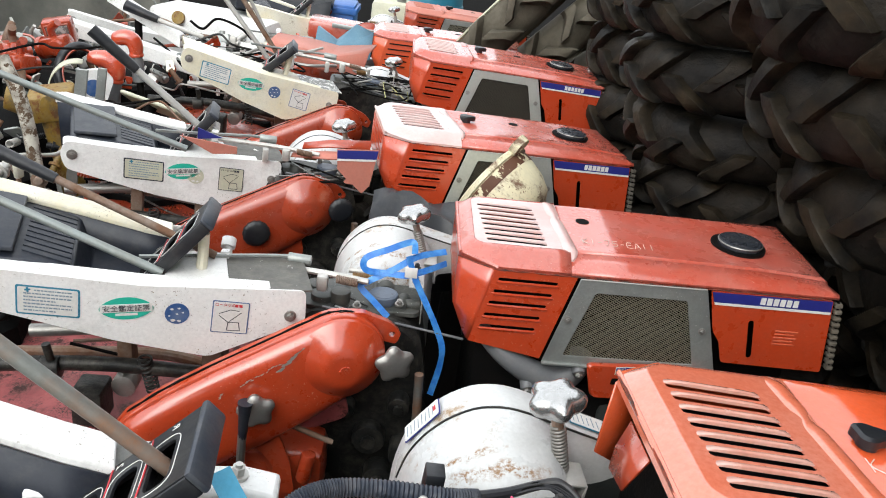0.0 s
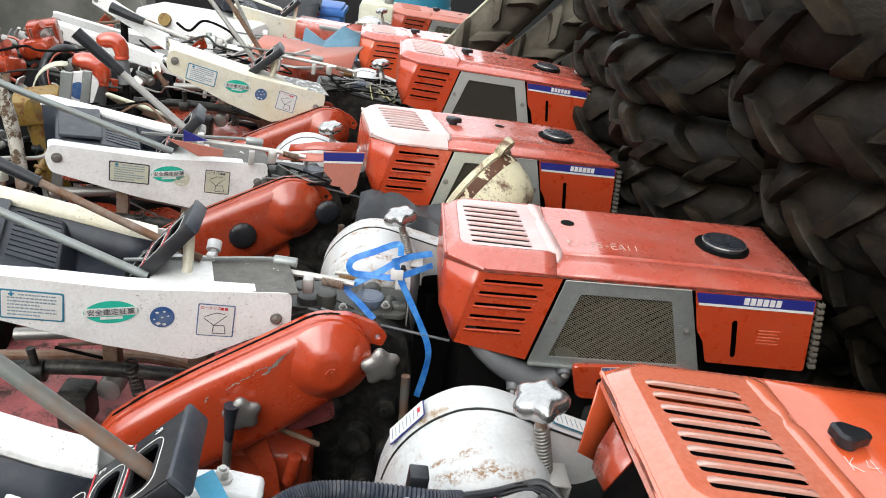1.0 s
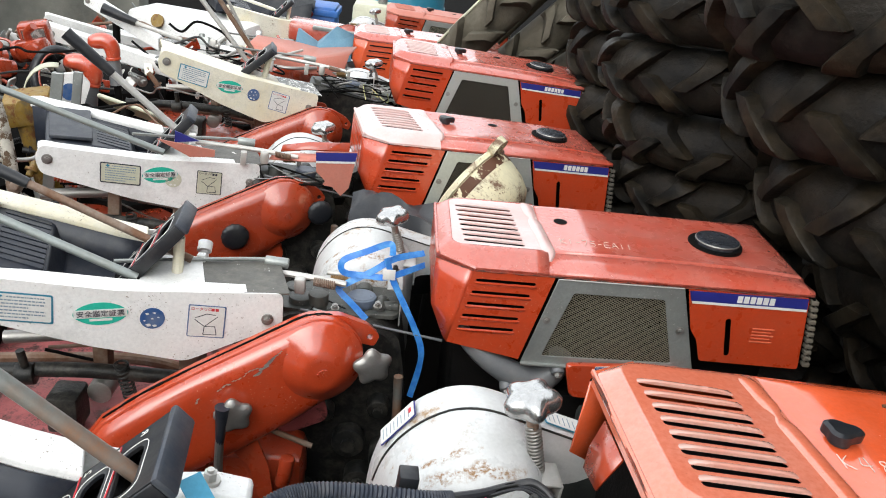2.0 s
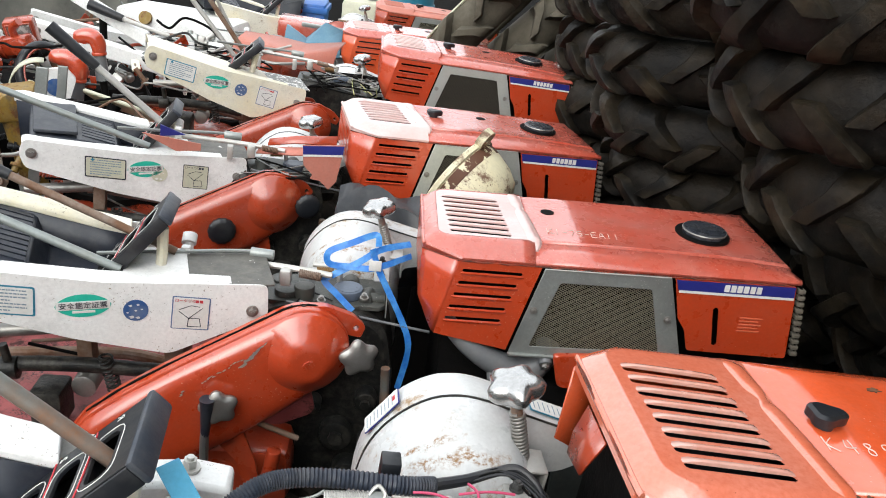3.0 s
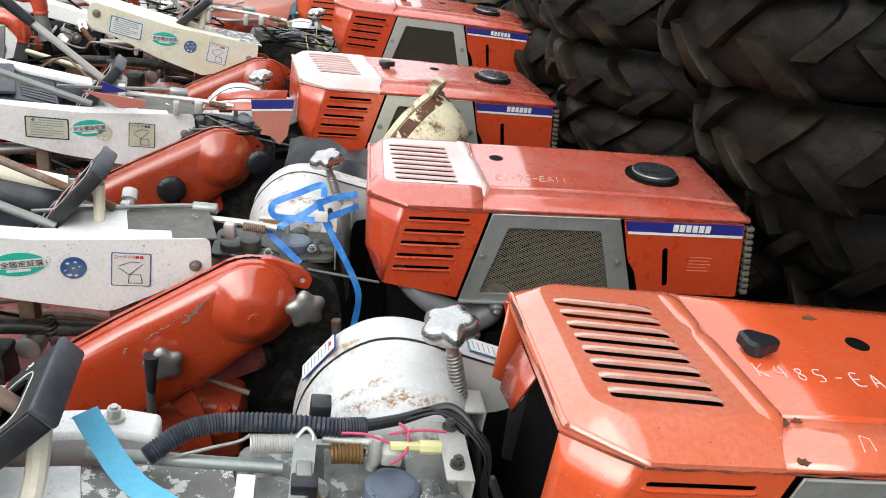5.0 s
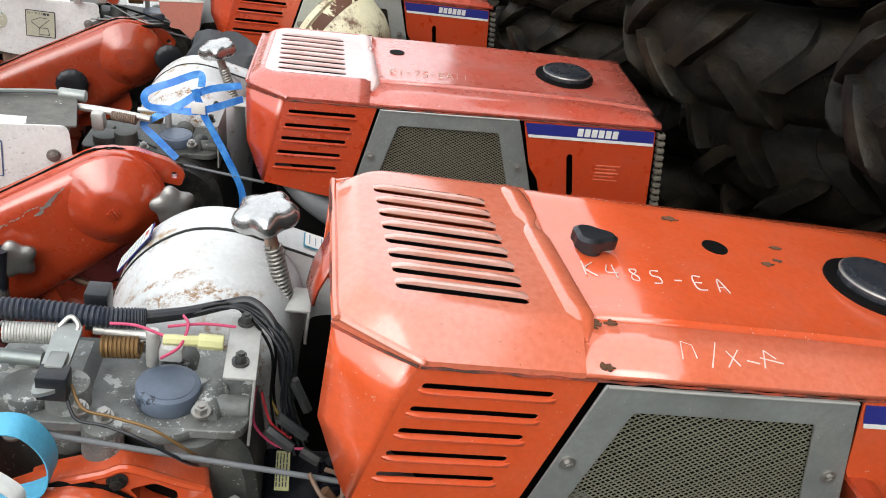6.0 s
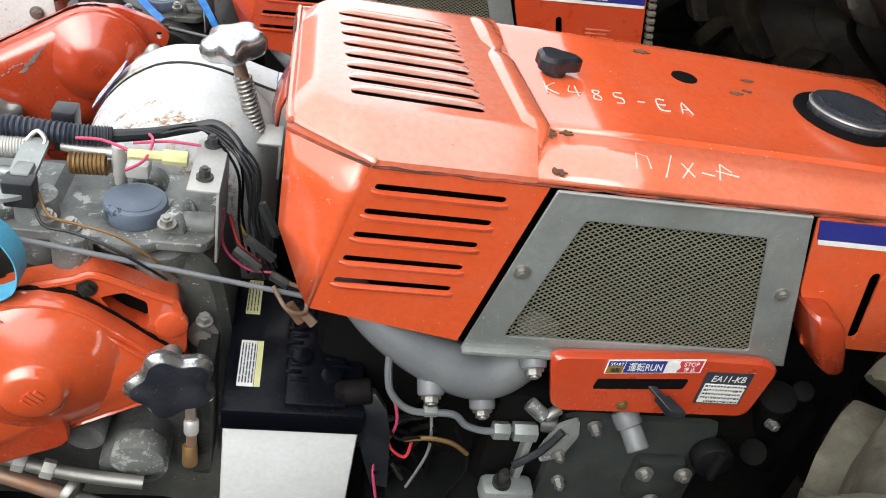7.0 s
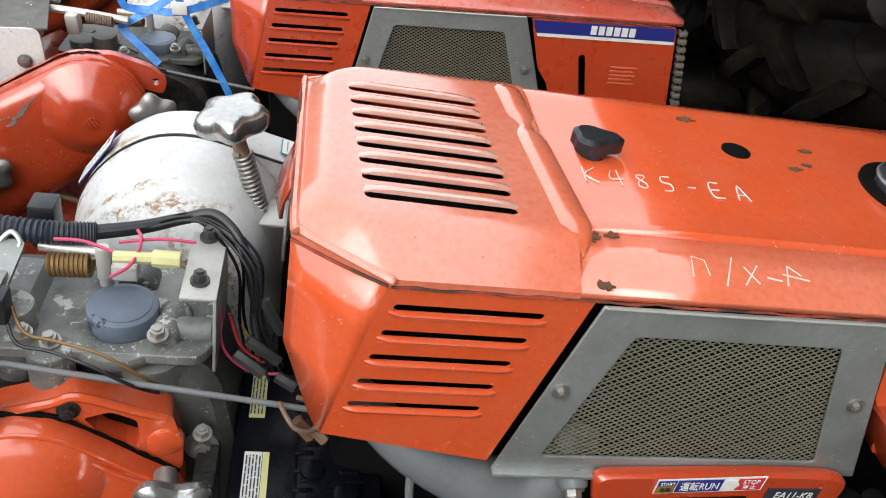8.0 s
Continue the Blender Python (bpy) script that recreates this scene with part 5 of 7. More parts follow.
        for k, ch in enumerate("1 2 3 R".split()):
            writing("numeral", ch, 0.013, STICKER, gt, Matrix.Translation((-0.0012, W_ - 0.011, 0.028 + 0.036 * k)) @ Matrix(((0, 0, -1, 0), (1, 0, 0, 0), (0, 1, 0, 0), (0, 0, 0, 1))))
    return c


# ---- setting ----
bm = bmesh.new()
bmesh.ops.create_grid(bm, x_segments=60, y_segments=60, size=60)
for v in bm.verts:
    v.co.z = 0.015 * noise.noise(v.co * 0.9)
single("ground", bm, GROUND, "trodden dirt yard coloured black for shade under the machines", "ground", kind="structure")
bm = box(bmesh.new(), (-6.0, 5.6, -0.1), (-1.75, 5.8, 1.9), 0.01)
single("wall_north", bm, CONCRETE, "stained weathered concrete yard wall", "wall", kind="structure")
# Unseen wall, added to close the yard and darken low reflections.
bm = box(bmesh.new(), (2.4, -4.0, -0.1), (2.6, 9.0, 4.5), 0.01)
single("wall_east", bm, CONCRETE, "unseen plain concrete wall added behind the tyre piles", "wall", kind="structure")
# Unseen wall, added to cut low sky light from behind the walker.
bm = box(bmesh.new(), (-3.0, -1.3, -0.1), (2.4, -1.1, 1.25), 0.01)
single("wall_south", bm, CONCRETE, "unseen concrete wall added behind the walker to cut low light", "wall", kind="structure")
# Unseen wall, added to darken faces turned towards the handle side.
bm = box(bmesh.new(), (-3.2, -1.3, -0.1), (-3.0, 5.6, 1.7), 0.01)
single("wall_west", bm, CONCRETE, "unseen concrete wall added past the handles to cut low light", "wall", kind="structure")
# Unseen roof, added to shade the tyres and darken reflections in the hoods.
bm = loft(bmesh.new(), [[(1.15, y, z), (2.75, y, z + 0.35), (2.75, y, z + 0.37), (1.15, y, z + 0.02)] for y, z in [(-4.0 + 0.1 * k, 3.0 + 0.012 * (k % 2)) for k in range(131)]])
single("ceiling", bm, RUSTY, "unseen corrugated roof added over the tyre piles to shade them", "roof", kind="structure")



# ---- tyre piles ----
def tyre_meshes(mat, lug_mat, R=0.40, width=0.205, lugs=12, bar=0.125, tall=1.0):
    """A worn farm tyre: a rounded casing, and one square-shouldered lug for each side of its tread."""
    h = width / 2
    prof = [(0.60, -0.55), (0.62, -0.80), (0.68, -0.95), (0.74, -0.96), (0.82, -0.86), (0.885, -0.55), (0.91, 0.0), (0.885, 0.55), (0.82, 0.86), (0.74, 0.96), (0.68, 0.95), (0.62, 0.80), (0.60, 0.55), (0.58, 0.40), (0.58, -0.40)]
    seg = 64
    bm = loft(bmesh.new(), [[(R * q * math.cos(2 * math.pi * k / seg), R * q * math.sin(2 * math.pi * k / seg), w * h) for k in range(seg)] for q, w in prof + prof[:1]], caps=False)
    body = mesh_of("tyre_body", bm, mat, angle=60)
    ang = 2 * math.pi / lugs
    pair = []
    for s in (1, -1):
        a0 = ang * (0.25 if s > 0 else -0.25)
        rings = []
        # the bar starts blunt past the middle line, bends towards the shoulder and ends in an upright face
        for u, lift, wide, bend in ((0.0, 0.55, 0.80, 0.0), (0.03, 0.96, 0.92, 0.02), (0.22, 1.0, 0.96, 0.15), (0.45, 1.0, 0.98, 0.34), (0.66, 1.0, 1.05, 0.50), (0.82, 0.98, 1.18, 0.58), (0.95, 0.93, 1.28, 0.62), (1.0, 0.86, 1.28, 0.63), (1.02, 0.10, 1.22, 0.63)):
            z = s * h * (-0.16 + 1.08 * u)
            a = a0 + ang * bend * 0.72
            base = R * (0.885 - 0.07 * u ** 3 - 0.06 * u ** 8)
            top = base + R * tall * (0.095 + 0.05 * u ** 4) * lift
            wl = ang * bar * wide
            rings.append([((base + (top - base) * q) * math.cos(a + wl * f), (base + (top - base) * q) * math.sin(a + wl * f), z) for f, q in ((-1.36, -0.12), (-1.10, 0.62), (-1.03, 0.90), (-0.90, 1.0), (0.0, 1.02), (0.90, 1.0), (1.03, 0.90), (1.10, 0.62), (1.36, -0.12))])
        pair.append(mesh_of("tyre_lug", loft(bmesh.new(), rings), lug_mat, angle=28))
    return body, pair, lugs


TYRE = tyre_meshes(RUBBER, LUGRUBBER)
SMALL_TYRE = tyre_meshes(RUBBER, LUGRUBBER, 0.31, 0.19, 11)
MUDDY_TYRE = tyre_meshes(MUDDY, MUDDY)
DUSTY_TYRE = tyre_meshes(DUSTY, DUSTY, lugs=13, bar=0.105, tall=1.7)


def tyre(x, y, z, spin=0.0, rx=0.0, ry=0.0, scale=1.0, where="stacked flat", made=TYRE, flat=1.0):
    casing, sides, count = made
    o = new("tractor_tyre", casing)
    o.matrix_basis = pose(x, y, z, rx, ry, 0) @ pose(0, 0, 0, 0, 0, spin) @ Matrix.Diagonal((scale, scale, scale * flat, 1))
    tagged(o, "worn dirty black tractor tyre with chevron lugs " + where, "tyre", "tractor tyres")
    for k in range(count):
        for me in sides:
            lug = new("lug", me)
            lug.parent = o
            lug.matrix_basis = pose(0, 0, 0, 0, 0, 360 * k / count)
    return o


# the stacks behind the hoods lean towards the tractors
for k, (x, z) in enumerate(((1.74, 0.12), (1.72, 0.325), (1.68, 0.53), (1.58, 0.735), (1.43, 0.935), (1.235, 1.138), (1.11, 1.338), (1.01, 1.54), (0.97, 1.745))):
    tyre(x, 1.70 + 0.015 * math.cos(3 * k), z, spin=37 * k + 5 * (k % 3), rx=(-1, 181.5, 0.5)[k % 3], ry=(-4, -6, -5)[k % 3] - (5 if k > 3 else 0), scale=1.04)
for k in range(9):
    tyre((1.50, 1.47, 1.42, 1.30, 1.15, 1.05, 0.99, 0.94, 0.91)[k], 2.30 + 0.015 * math.cos(5 * k), 0.10 + 0.165 * k, spin=53 * k, rx=(181, -1.2, 0.5)[k % 3], ry=(-6, -7, -5)[k % 3], flat=0.80)
for k in range(7):
    tyre(0.98 + 0.02 * (k % 3), 3.18 + 0.015 * (k % 2), 0.105 + 0.2 * k, spin=29 * k)
TY = tyre(0.445, 4.18, 1.05, 10, -12, -50, 1.2, flat=0.80, where="leaning over a hood", made=DUSTY_TYRE)
part("paint_line", tube(bmesh.new(), [(0.325 * math.cos(radians(a)), 0.325 * math.sin(radians(a)), 0.0955) for a in range(0, 361, 15)], 0.007, seg=6, n=2), PALE, TY, "pale yellow painted line")
tyre(0.70, 4.24, 0.98, 40, -12, -47, 1.2, flat=0.80, where="leaning on another tyre", made=DUSTY_TYRE)
tyre(0.955, 4.30, 0.92, 25, -10, -42, 1.2, flat=0.80, where="leaning on another tyre", made=DUSTY_TYRE)
# small tyres stacked past the nose of the orange tractor, the upper two pushed over its hood
for k in range(6):
    tyre(1.385 + 0.01 * (k % 2), 0.95, 0.10 + 0.185 * k, spin=31 * k, made=SMALL_TYRE)
tyre(1.225, 1.0, 1.205, spin=14, ry=-2, where="topping a stack", made=SMALL_TYRE)
tyre(1.20, 0.99, 1.405, spin=50, ry=-2, where="topping a stack", made=SMALL_TYRE)
for k in range(4):
    tyre(1.165 + 0.012 * (k % 2), 0.19, 0.085 + 0.205 * k, spin=41 * k, made=MUDDY_TYRE)
tyre(1.065, 0.195, 0.945, spin=19, ry=-9, where="topping a stack", made=MUDDY_TYRE)


# ---- the row of walking tractors ----
def tiller(m, label, top, side, hood_kw=None, col_kw=None, case_kw=None, cover_mat=None, cover_knob=None, cover_at=None, detail=True, body=None):
    t = thing("walking_tractor", m, label, "walking tractor", "row of walking tractors")
    hood(t, top, side, detail=detail, **(hood_kw or {}))
    engine(t, detail)
    gearbox(t, detail, body)
    belt_cover(t, cover_mat, cover_knob, cover_at)
    column(t, **(col_kw or {}))
    chain_case(t, **(case_kw or {}))
    wheel(t, -0.06)
    wheel(t, 0.34)
    for y in (0.06, 0.26):
        part("stand_leg", tube(bmesh.new(), [(0.30, y, -0.55), (0.36, y, -1.02)], 0.012, smooth=False), DARK, t)
    return t


def linkage(t):
    """Cables, rails and a return spring between the handle column and the gearbox."""
    lk = part("shift_rail", tube(bmesh.new(), [(-0.70, 0.045, -0.066), (-0.655, 0.074, -0.074), (-0.49, 0.072, -0.080), (-0.385, 0.058, -0.085)], 0.0065, seg=8), ZINC, t)
    part("cable", tube(bmesh.new(), [(-0.80, 0.0, -0.045), (-0.72, 0.04, -0.055), (-0.655, 0.062, -0.058), (-0.55, 0.09, -0.062), (-0.50, 0.085, -0.066)], 0.004, seg=7), GALV, t)
    part("cable_sleeve", rod(bmesh.new(), (-0.545, 0.094, -0.066), (-0.500, 0.092, -0.068), 0.0105, bevel=0.002), GALV, t, "grey rubber cable sleeve")
    part("spring", helix(bmesh.new(), (-0.446, 0.045, -0.078), (-0.405, 0.042, -0.082), 0.0068, 0.0018, 11), RUSTY, t)
    bm = box(bmesh.new(), (-0.484, 0.048, -0.112), (-0.462, 0.072, -0.078), 0.006)
    part("switch_box", bm, ZINC, t)
    part("clip", box(bmesh.new(), (-0.535, 0.035, -0.115), (-0.520, 0.055, -0.078), 0.002), ZINC, t)
    part("post", rod(rod(bmesh.new(), (-0.660, 0.085, -0.12), (-0.664, 0.110, -0.055), 0.008), (-0.664, 0.105, -0.062), (-0.664, 0.120, -0.050), 0.014, seg=18), WHITE, t)
    part("post", box(bmesh.new(), (-0.668, 0.06, -0.13), (-0.652, 0.075, -0.05), 0.002), WHITE, t)
    bolt("nut", t, (-0.655, 0.02, -0.075), (0, 0, 1), 0.010, 0.010, ZINC)


def underside(t, seed, mat):
    """The rotary's sheet cover behind the wheels, with the depth arm and hanging rods under the column."""
    rng = random.Random(seed)
    rows = []
    for k in range(13):
        x = -1.20 + 0.055 * k
        rows.append([(x, y, -0.41 - 0.35 * max(0.0, x + 0.75) - 0.10 * max(0.0, -0.95 - x) + 0.006 * math.sin(31 * x + 17 * y) - 0.03 * (y < -0.1)) for y in (-0.16, -0.14, 0.0, 0.12, 0.24, 0.38)])
    part("rotary_cover", loft(bmesh.new(), rows, caps=False, close=False), mat, t, "corroded sheet cover over the tines", solid=0.004)
    part("cover_side", box(bmesh.new(), (-1.18, -0.15, -0.80), (-0.62, -0.135, -0.44), 0.004), DARK, t)
    part("cover_tube", tube(bmesh.new(), [(-1.15, -0.02, -0.30), (-0.90, 0.0, -0.285), (-0.70, 0.02, -0.30)], 0.015, seg=14), OILCAST, t)
    part("cover_tube", tube(bmesh.new(), [(-1.10, 0.10, -0.34), (-0.80, 0.14, -0.345), (-0.62, 0.10, -0.37)], 0.012, seg=10), RUSTY, t)
    part("pivot_block", box(bmesh.new(), (-0.93, -0.05, -0.40), (-0.87, 0.02, -0.32), 0.008), OILCAST, t)
    part("pivot_spring", helix(bmesh.new(), (-0.79, 0.015, -0.35), (-0.80, 0.0, -0.26), 0.012, 0.0025, 9), OILCAST, t)
    part("clamp_collar", rod(rod(bmesh.new(), (-0.99, -0.015, -0.293), (-0.955, -0.012, -0.290), 0.022, seg=18, bevel=0.003), (-0.97, -0.02, -0.27), (-0.975, -0.022, -0.235), 0.008), OILCAST, t)
    part("depth_arm", rod(bmesh.new(), (-0.62, 0.06, -0.20), (-1.02, 0.02, -0.235), 0.013), STEEL, t)
    part("arm_bracket", box(bmesh.new(), (-0.86, 0.02, -0.36), (-0.83, 0.055, -0.20), 0.004), RUSTY, t)
    part("arm_bracket", box(bmesh.new(), (-0.70, 0.03, -0.34), (-0.66, 0.10, -0.17), 0.006), RUSTY, t)
    part("pivot_eye", rod(bmesh.new(), (-0.845, 0.0, -0.335), (-0.845, 0.06, -0.335), 0.024, seg=20, bevel=0.003), STEEL, t)
    part("link_plate", plate(rounded([(-0.58, -0.20), (-0.44, -0.20), (-0.40, -0.36), (-0.52, -0.42), (-0.64, -0.36)], 0.02), [slot(-0.53, -0.30, 0.03, 0.02)], 0.008, to=xz(0.0)), mat, t, bevel=0.002)
    for k in range(5):
        a = Vector((-0.98 + 0.1 * rng.random(), 0.02 + 0.12 * rng.random(), -0.19 - 0.08 * rng.random()))
        b = Vector((-0.58 + 0.1 * rng.random(), 0.02 + 0.14 * rng.random(), -0.20 - 0.12 * rng.random()))
        mid = (a + b) / 2 + Vector((0, 0.04 * rng.random() - 0.02, -0.05 * rng.random()))
        part("rod" if k < 2 else "cable", tube(bmesh.new(), [a, mid if k > 1 else (a + b) / 2, b], (0.0055, 0.004, 0.003, 0.0035, 0.0025)[k], seg=7), (STEEL, RUSTY, DARK, DARK, GALV)[k], t)


def harness(t, lo, hi, count, seed, mats):
    """A tangle of thin wires between two corners of a box."""
    rng = random.Random(seed)
    spot = lambda: Vector([lo[i] + (hi[i] - lo[i]) * rng.random() for i in range(3)])
    for k in range(count):
        part("wire", tube(bmesh.new(), [spot(), spot(), spot(), spot()], 0.0016 + 0.002 * rng.random(), seg=6, n=7), mats[k % len(mats)], t)


def lever(t, a, b, r, mat, grip=0.0, grip_mat=None):
    """A steel lever rod from its gate to a long grip."""
    a, b = Vector(a), Vector(b)
    lv = part("lever", tube(bmesh.new(), [a + (a - b) * 0.12, a, (a + b) / 2, b], r, seg=12), mat, t)
    if grip:
        d = (b - a).normalized()
        part("grip", tube(bmesh.new(), [b - d * 0.03, b + d * grip * 0.3, b + d * grip], r, seg=14, radius=lambda u: r * (1.25 + 0.5 * u ** 0.7)), grip_mat or BLACK, lv)
    return lv


STAR2 = (("star", 0.085, -0.035, 0.033), ("star", -0.168, 0.002, 0.031))
ROUND2 = (("round", 0.085, -0.035, 0.034), ("round", -0.145, 0.0, 0.036))
# Field, slopes, strip and lips of the orange hood have sheen coloured in.
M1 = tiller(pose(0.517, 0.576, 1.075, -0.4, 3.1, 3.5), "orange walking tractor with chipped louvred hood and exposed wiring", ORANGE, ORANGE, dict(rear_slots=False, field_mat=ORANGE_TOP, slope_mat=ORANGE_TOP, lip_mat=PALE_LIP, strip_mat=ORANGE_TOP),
            dict(at=(-0.522, 0.0, -0.078), yaw=14, gate=(-0.254, 0.083, -0.045), lift=0.056, rim_mat=WHITE, rise=2, stickers=(False, False, False, False)), dict(pivot=(-0.434, 0.03, -0.272), angle=40, yaw=10, bracket=False, pointed=True, mat=ORANGE, knobs=(("star", 0.103, -0.066, 0.039, 0.010),)), body=FLANK)
M2 = tiller(pose(0.333, 1.365, 0.979, 0.9, -1.4, 0.6), "faded orange walking tractor with blue tape tied round its clamp", RED_FADED, ORANGE_RED, dict(knob=False, lip_mat=CHALKY, field_mat=CHALKY), dict(bare=DULL_PLATE),
            dict(pivot=(-0.424, -0.068, -0.174), mat=ORANGE_RED, knobs=STAR2), cover_at=pose(-0.022, 0, 0.012))
M3 = tiller(pose(0.148, 2.152, 0.958, 0.4, 2.2, 10.4), "faded red walking tractor with a torn striped panel hanging loose", RED_FADED, ORANGE_RED, dict(frame_mat=FRAME_LIGHT, mesh_mat=MESHDARK, lip_mat=CHALKY, field_mat=CHALKY, slope_mat=CHALKY), dict(at=(-0.515, 0.055, -0.05), yaw=11, bare=DULL_PLATE, tray_dx=0.07, rise=-4, rim_mat=WHITE, slide=0.05, note_dx=0.075, stickers=(2, True, 2, 2)),
            dict(pivot=(-0.415, 0.005, -0.215), yaw=11, knobs=ROUND2), cover_at=pose(-0.02, 0, -0.02))
M4 = tiller(pose(0.190, 3.015, 1.003, 1.6, 2.3, 2.3), "faded red walking tractor with a yellowed handle column", RED_FADED, ORANGE_RED, dict(frame_mat=FRAME_LIGHT, mesh_mat=MESHDARK, lip_mat=CHALKY), dict(at=(-0.485, -0.14, -0.065), yaw=18, rise=5, white=WHITE_OLD, tray=False, far_edge=False),
            dict(pivot=(-0.45, -0.17, -0.255), yaw=16, knobs=()), cover_at=pose(0, 0.02, -0.055))
M5 = tiller(pose(-0.012, 3.865, 0.918, -0.1, 0.3, 2.8), "faded red walking tractor far back in the row", RED_FADED, ORANGE, dict(lip_mat=CHALKY), dict(at=(-1.00, -0.12, -0.040), yaw=20, rise=4, white=WHITE, tray=False, gate=None, far_edge=False, stickers=(False, False, False, False)), {}, cover_at=pose(0, 0.02, -0.06), detail=False)
for t, sd, mt in ((M2, 3, PINKWORN), (M3, 5, CASE), (M4, 8, CASE), (M5, 11, CASE)):
    linkage(t)
    underside(t, sd, mt)
underside(M1, 2, CASE)
harness(M4, (-0.50, -0.02, -0.17), (-0.20, 0.20, -0.12), 16, 4, (DARK, DARK, OILCAST, DARK, STEEL, DARK, CLEAR_YELLOW))
harness(M3, (-0.50, 0.0, -0.16), (-0.30, 0.16, -0.12), 5, 9, (DARK, GALV, OILCAST))
harness(M2, (-0.48, 0.02, -0.165), (-0.32, 0.12, -0.14), 3, 12, (OILCAST, GALV))

harness(M4, (-1.05, 0.16, -0.20), (-0.62, 0.26, -0.12), 7, 31, (DARK, OILCAST, DARK))

# ---- levers of the handle columns ----
lever(M1, (-0.715, 0.085, -0.030), (-0.93, 0.075, 0.145), 0.0078, RODRUST)
lever(M2, (-0.707, 0.050, -0.040), (-0.985, 0.050, 0.082), 0.0078, RUSTY, 0.13)
lever(M2, (-0.784, -0.050, -0.031), (-1.12, -0.060, 0.115), 0.0080, PIPE)
lever(M3, (-0.696, 0.100, -0.059), (-0.885, 0.100, 0.094), 0.0092, ZINC, 0.11)
lever(M3, (-0.780, 0.0, -0.068), (-1.25, 0.0, 0.085), 0.0085, PIPE)
lever(M4, (-0.679, 0.05, -0.120), (-0.86, 0.05, 0.110), 0.0085, RUSTY)
lever(M4, (-0.758, 0.05, -0.085), (-0.94, 0.05, 0.120), 0.0085, ZINC)
lever(M4, (-0.720, 0.08, -0.085), (-0.87, 0.09, 0.160), 0.0060, ZINC)

# ---- wiring and fittings on the exposed gearbox of the orange tractor ----
ridge = lambda u: 0.0100 * (1 + 0.08 * math.sin(u * 2 * math.pi * 62))
HOSE = [(-0.600, 0.112, -0.112), (-0.570, 0.134, -0.098), (-0.535, 0.148, -0.095), (-0.48, 0.153, -0.095), (-0.42, 0.153, -0.097), (-0.385, 0.160, -0.100)]
part("corrugated_hose", tube(bmesh.new(), HOSE, 0.0125, seg=14, n=60, radius=ridge), BLUEGREY, M1, "blue-black corrugated cable hose")
part("taped_harness", tube(bmesh.new(), [(-0.395, 0.159, -0.1), (-0.35, 0.172, -0.098), (-0.315, 0.185, -0.094), (-0.288, 0.185, -0.088), (-0.262, 0.165, -0.105), (-0.250, 0.155, -0.160), (-0.238, 0.15, -0.21)], 0.010, seg=10,
                           radius=lambda u: 0.0070 - 0.0042 * u), BLACK, M1, "harness wound with black tape")
for k, (dx, dy) in enumerate(((0.007, -0.008), (-0.006, 0.006), (0.011, 0.006), (0.003, -0.013), (-0.008, -0.007), (0.005, 0.003), (0.010, -0.003))):
    part("wire", tube(bmesh.new(), [(-0.345 + dx * 0.2, 0.172 + dy * 0.2, -0.097), (-0.30 + dx * 0.6, 0.182 + dy * 0.6, -0.090), (-0.258 + dx, 0.155 + dy, -0.115), (-0.252 + dx, 0.14 + dy, -0.17), (-0.235 + 1.5 * dx, 0.13 + dy, -0.225)], 0.0015, seg=7), (BLACK, DARK, OILCAST)[k % 3], M1)
for pts, mt in (([(-0.412, 0.135, -0.090), (-0.388, 0.131, -0.087), (-0.361, 0.122, -0.09)], PINKWIRE), ([(-0.350, 0.156, -0.09), (-0.343, 0.135, -0.085), (-0.347, 0.112, -0.092), (-0.362, 0.100, -0.098)], PINKWIRE),
                ([(-0.362, 0.140, -0.092), (-0.33, 0.143, -0.088), (-0.30, 0.145, -0.09)], PINKWIRE), ([(-0.276, 0.13, -0.150), (-0.274, 0.125, -0.193), (-0.250, 0.12, -0.216), (-0.222, 0.12, -0.219)], PINKWIRE),
                ([(-0.27, 0.135, -0.16), (-0.258, 0.125, -0.19), (-0.236, 0.12, -0.205)], REDINK), ([(-0.262, 0.135, -0.165), (-0.25, 0.13, -0.185), (-0.232, 0.125, -0.198)], YELLOW),
                ([(-0.438, 0.080, -0.125), (-0.425, 0.060, -0.138), (-0.40, 0.055, -0.140), (-0.37, 0.045, -0.143), (-0.335, 0.045, -0.165), (-0.322, 0.072, -0.20)], BLACK),
                ([(-0.434, 0.085, -0.122), (-0.42, 0.066, -0.132), (-0.395, 0.062, -0.136), (-0.36, 0.052, -0.138), (-0.328, 0.050, -0.160), (-0.312, 0.074, -0.198)], SPRINGY)):
    part("wire", tube(bmesh.new(), pts, 0.0015, seg=7), mt, M1)
cn = part("connector", rod(rod(bmesh.new(), (-0.363, 0.120, -0.092), (-0.332, 0.1215, -0.092), 0.0052, seg=8, bevel=0.001), (-0.332, 0.1215, -0.092), (-0.309, 0.1215, -0.092), 0.0075, seg=8, bevel=0.001), CLEAR_YELLOW, M1, "translucent yellowed wire connector")
part("connector", box(bmesh.new(), (-0.368, 0.126, -0.124), (-0.346, 0.146, -0.108), 0.003), ZINC, M1, "grey plastic wire connector")
for p, q in (((-0.252, 0.118, -0.175), (-0.222, 0.112, -0.195)), ((-0.262, 0.11, -0.185), (-0.235, 0.10, -0.20)), ((-0.224, 0.12, -0.222), (-0.205, 0.112, -0.228)), ((-0.24, 0.145, -0.15), (-0.222, 0.14, -0.185))):
    part("connector", rod(bmesh.new(), p, q, 0.0058, seg=6, bevel=0.001), GREY_PAINT, M1)
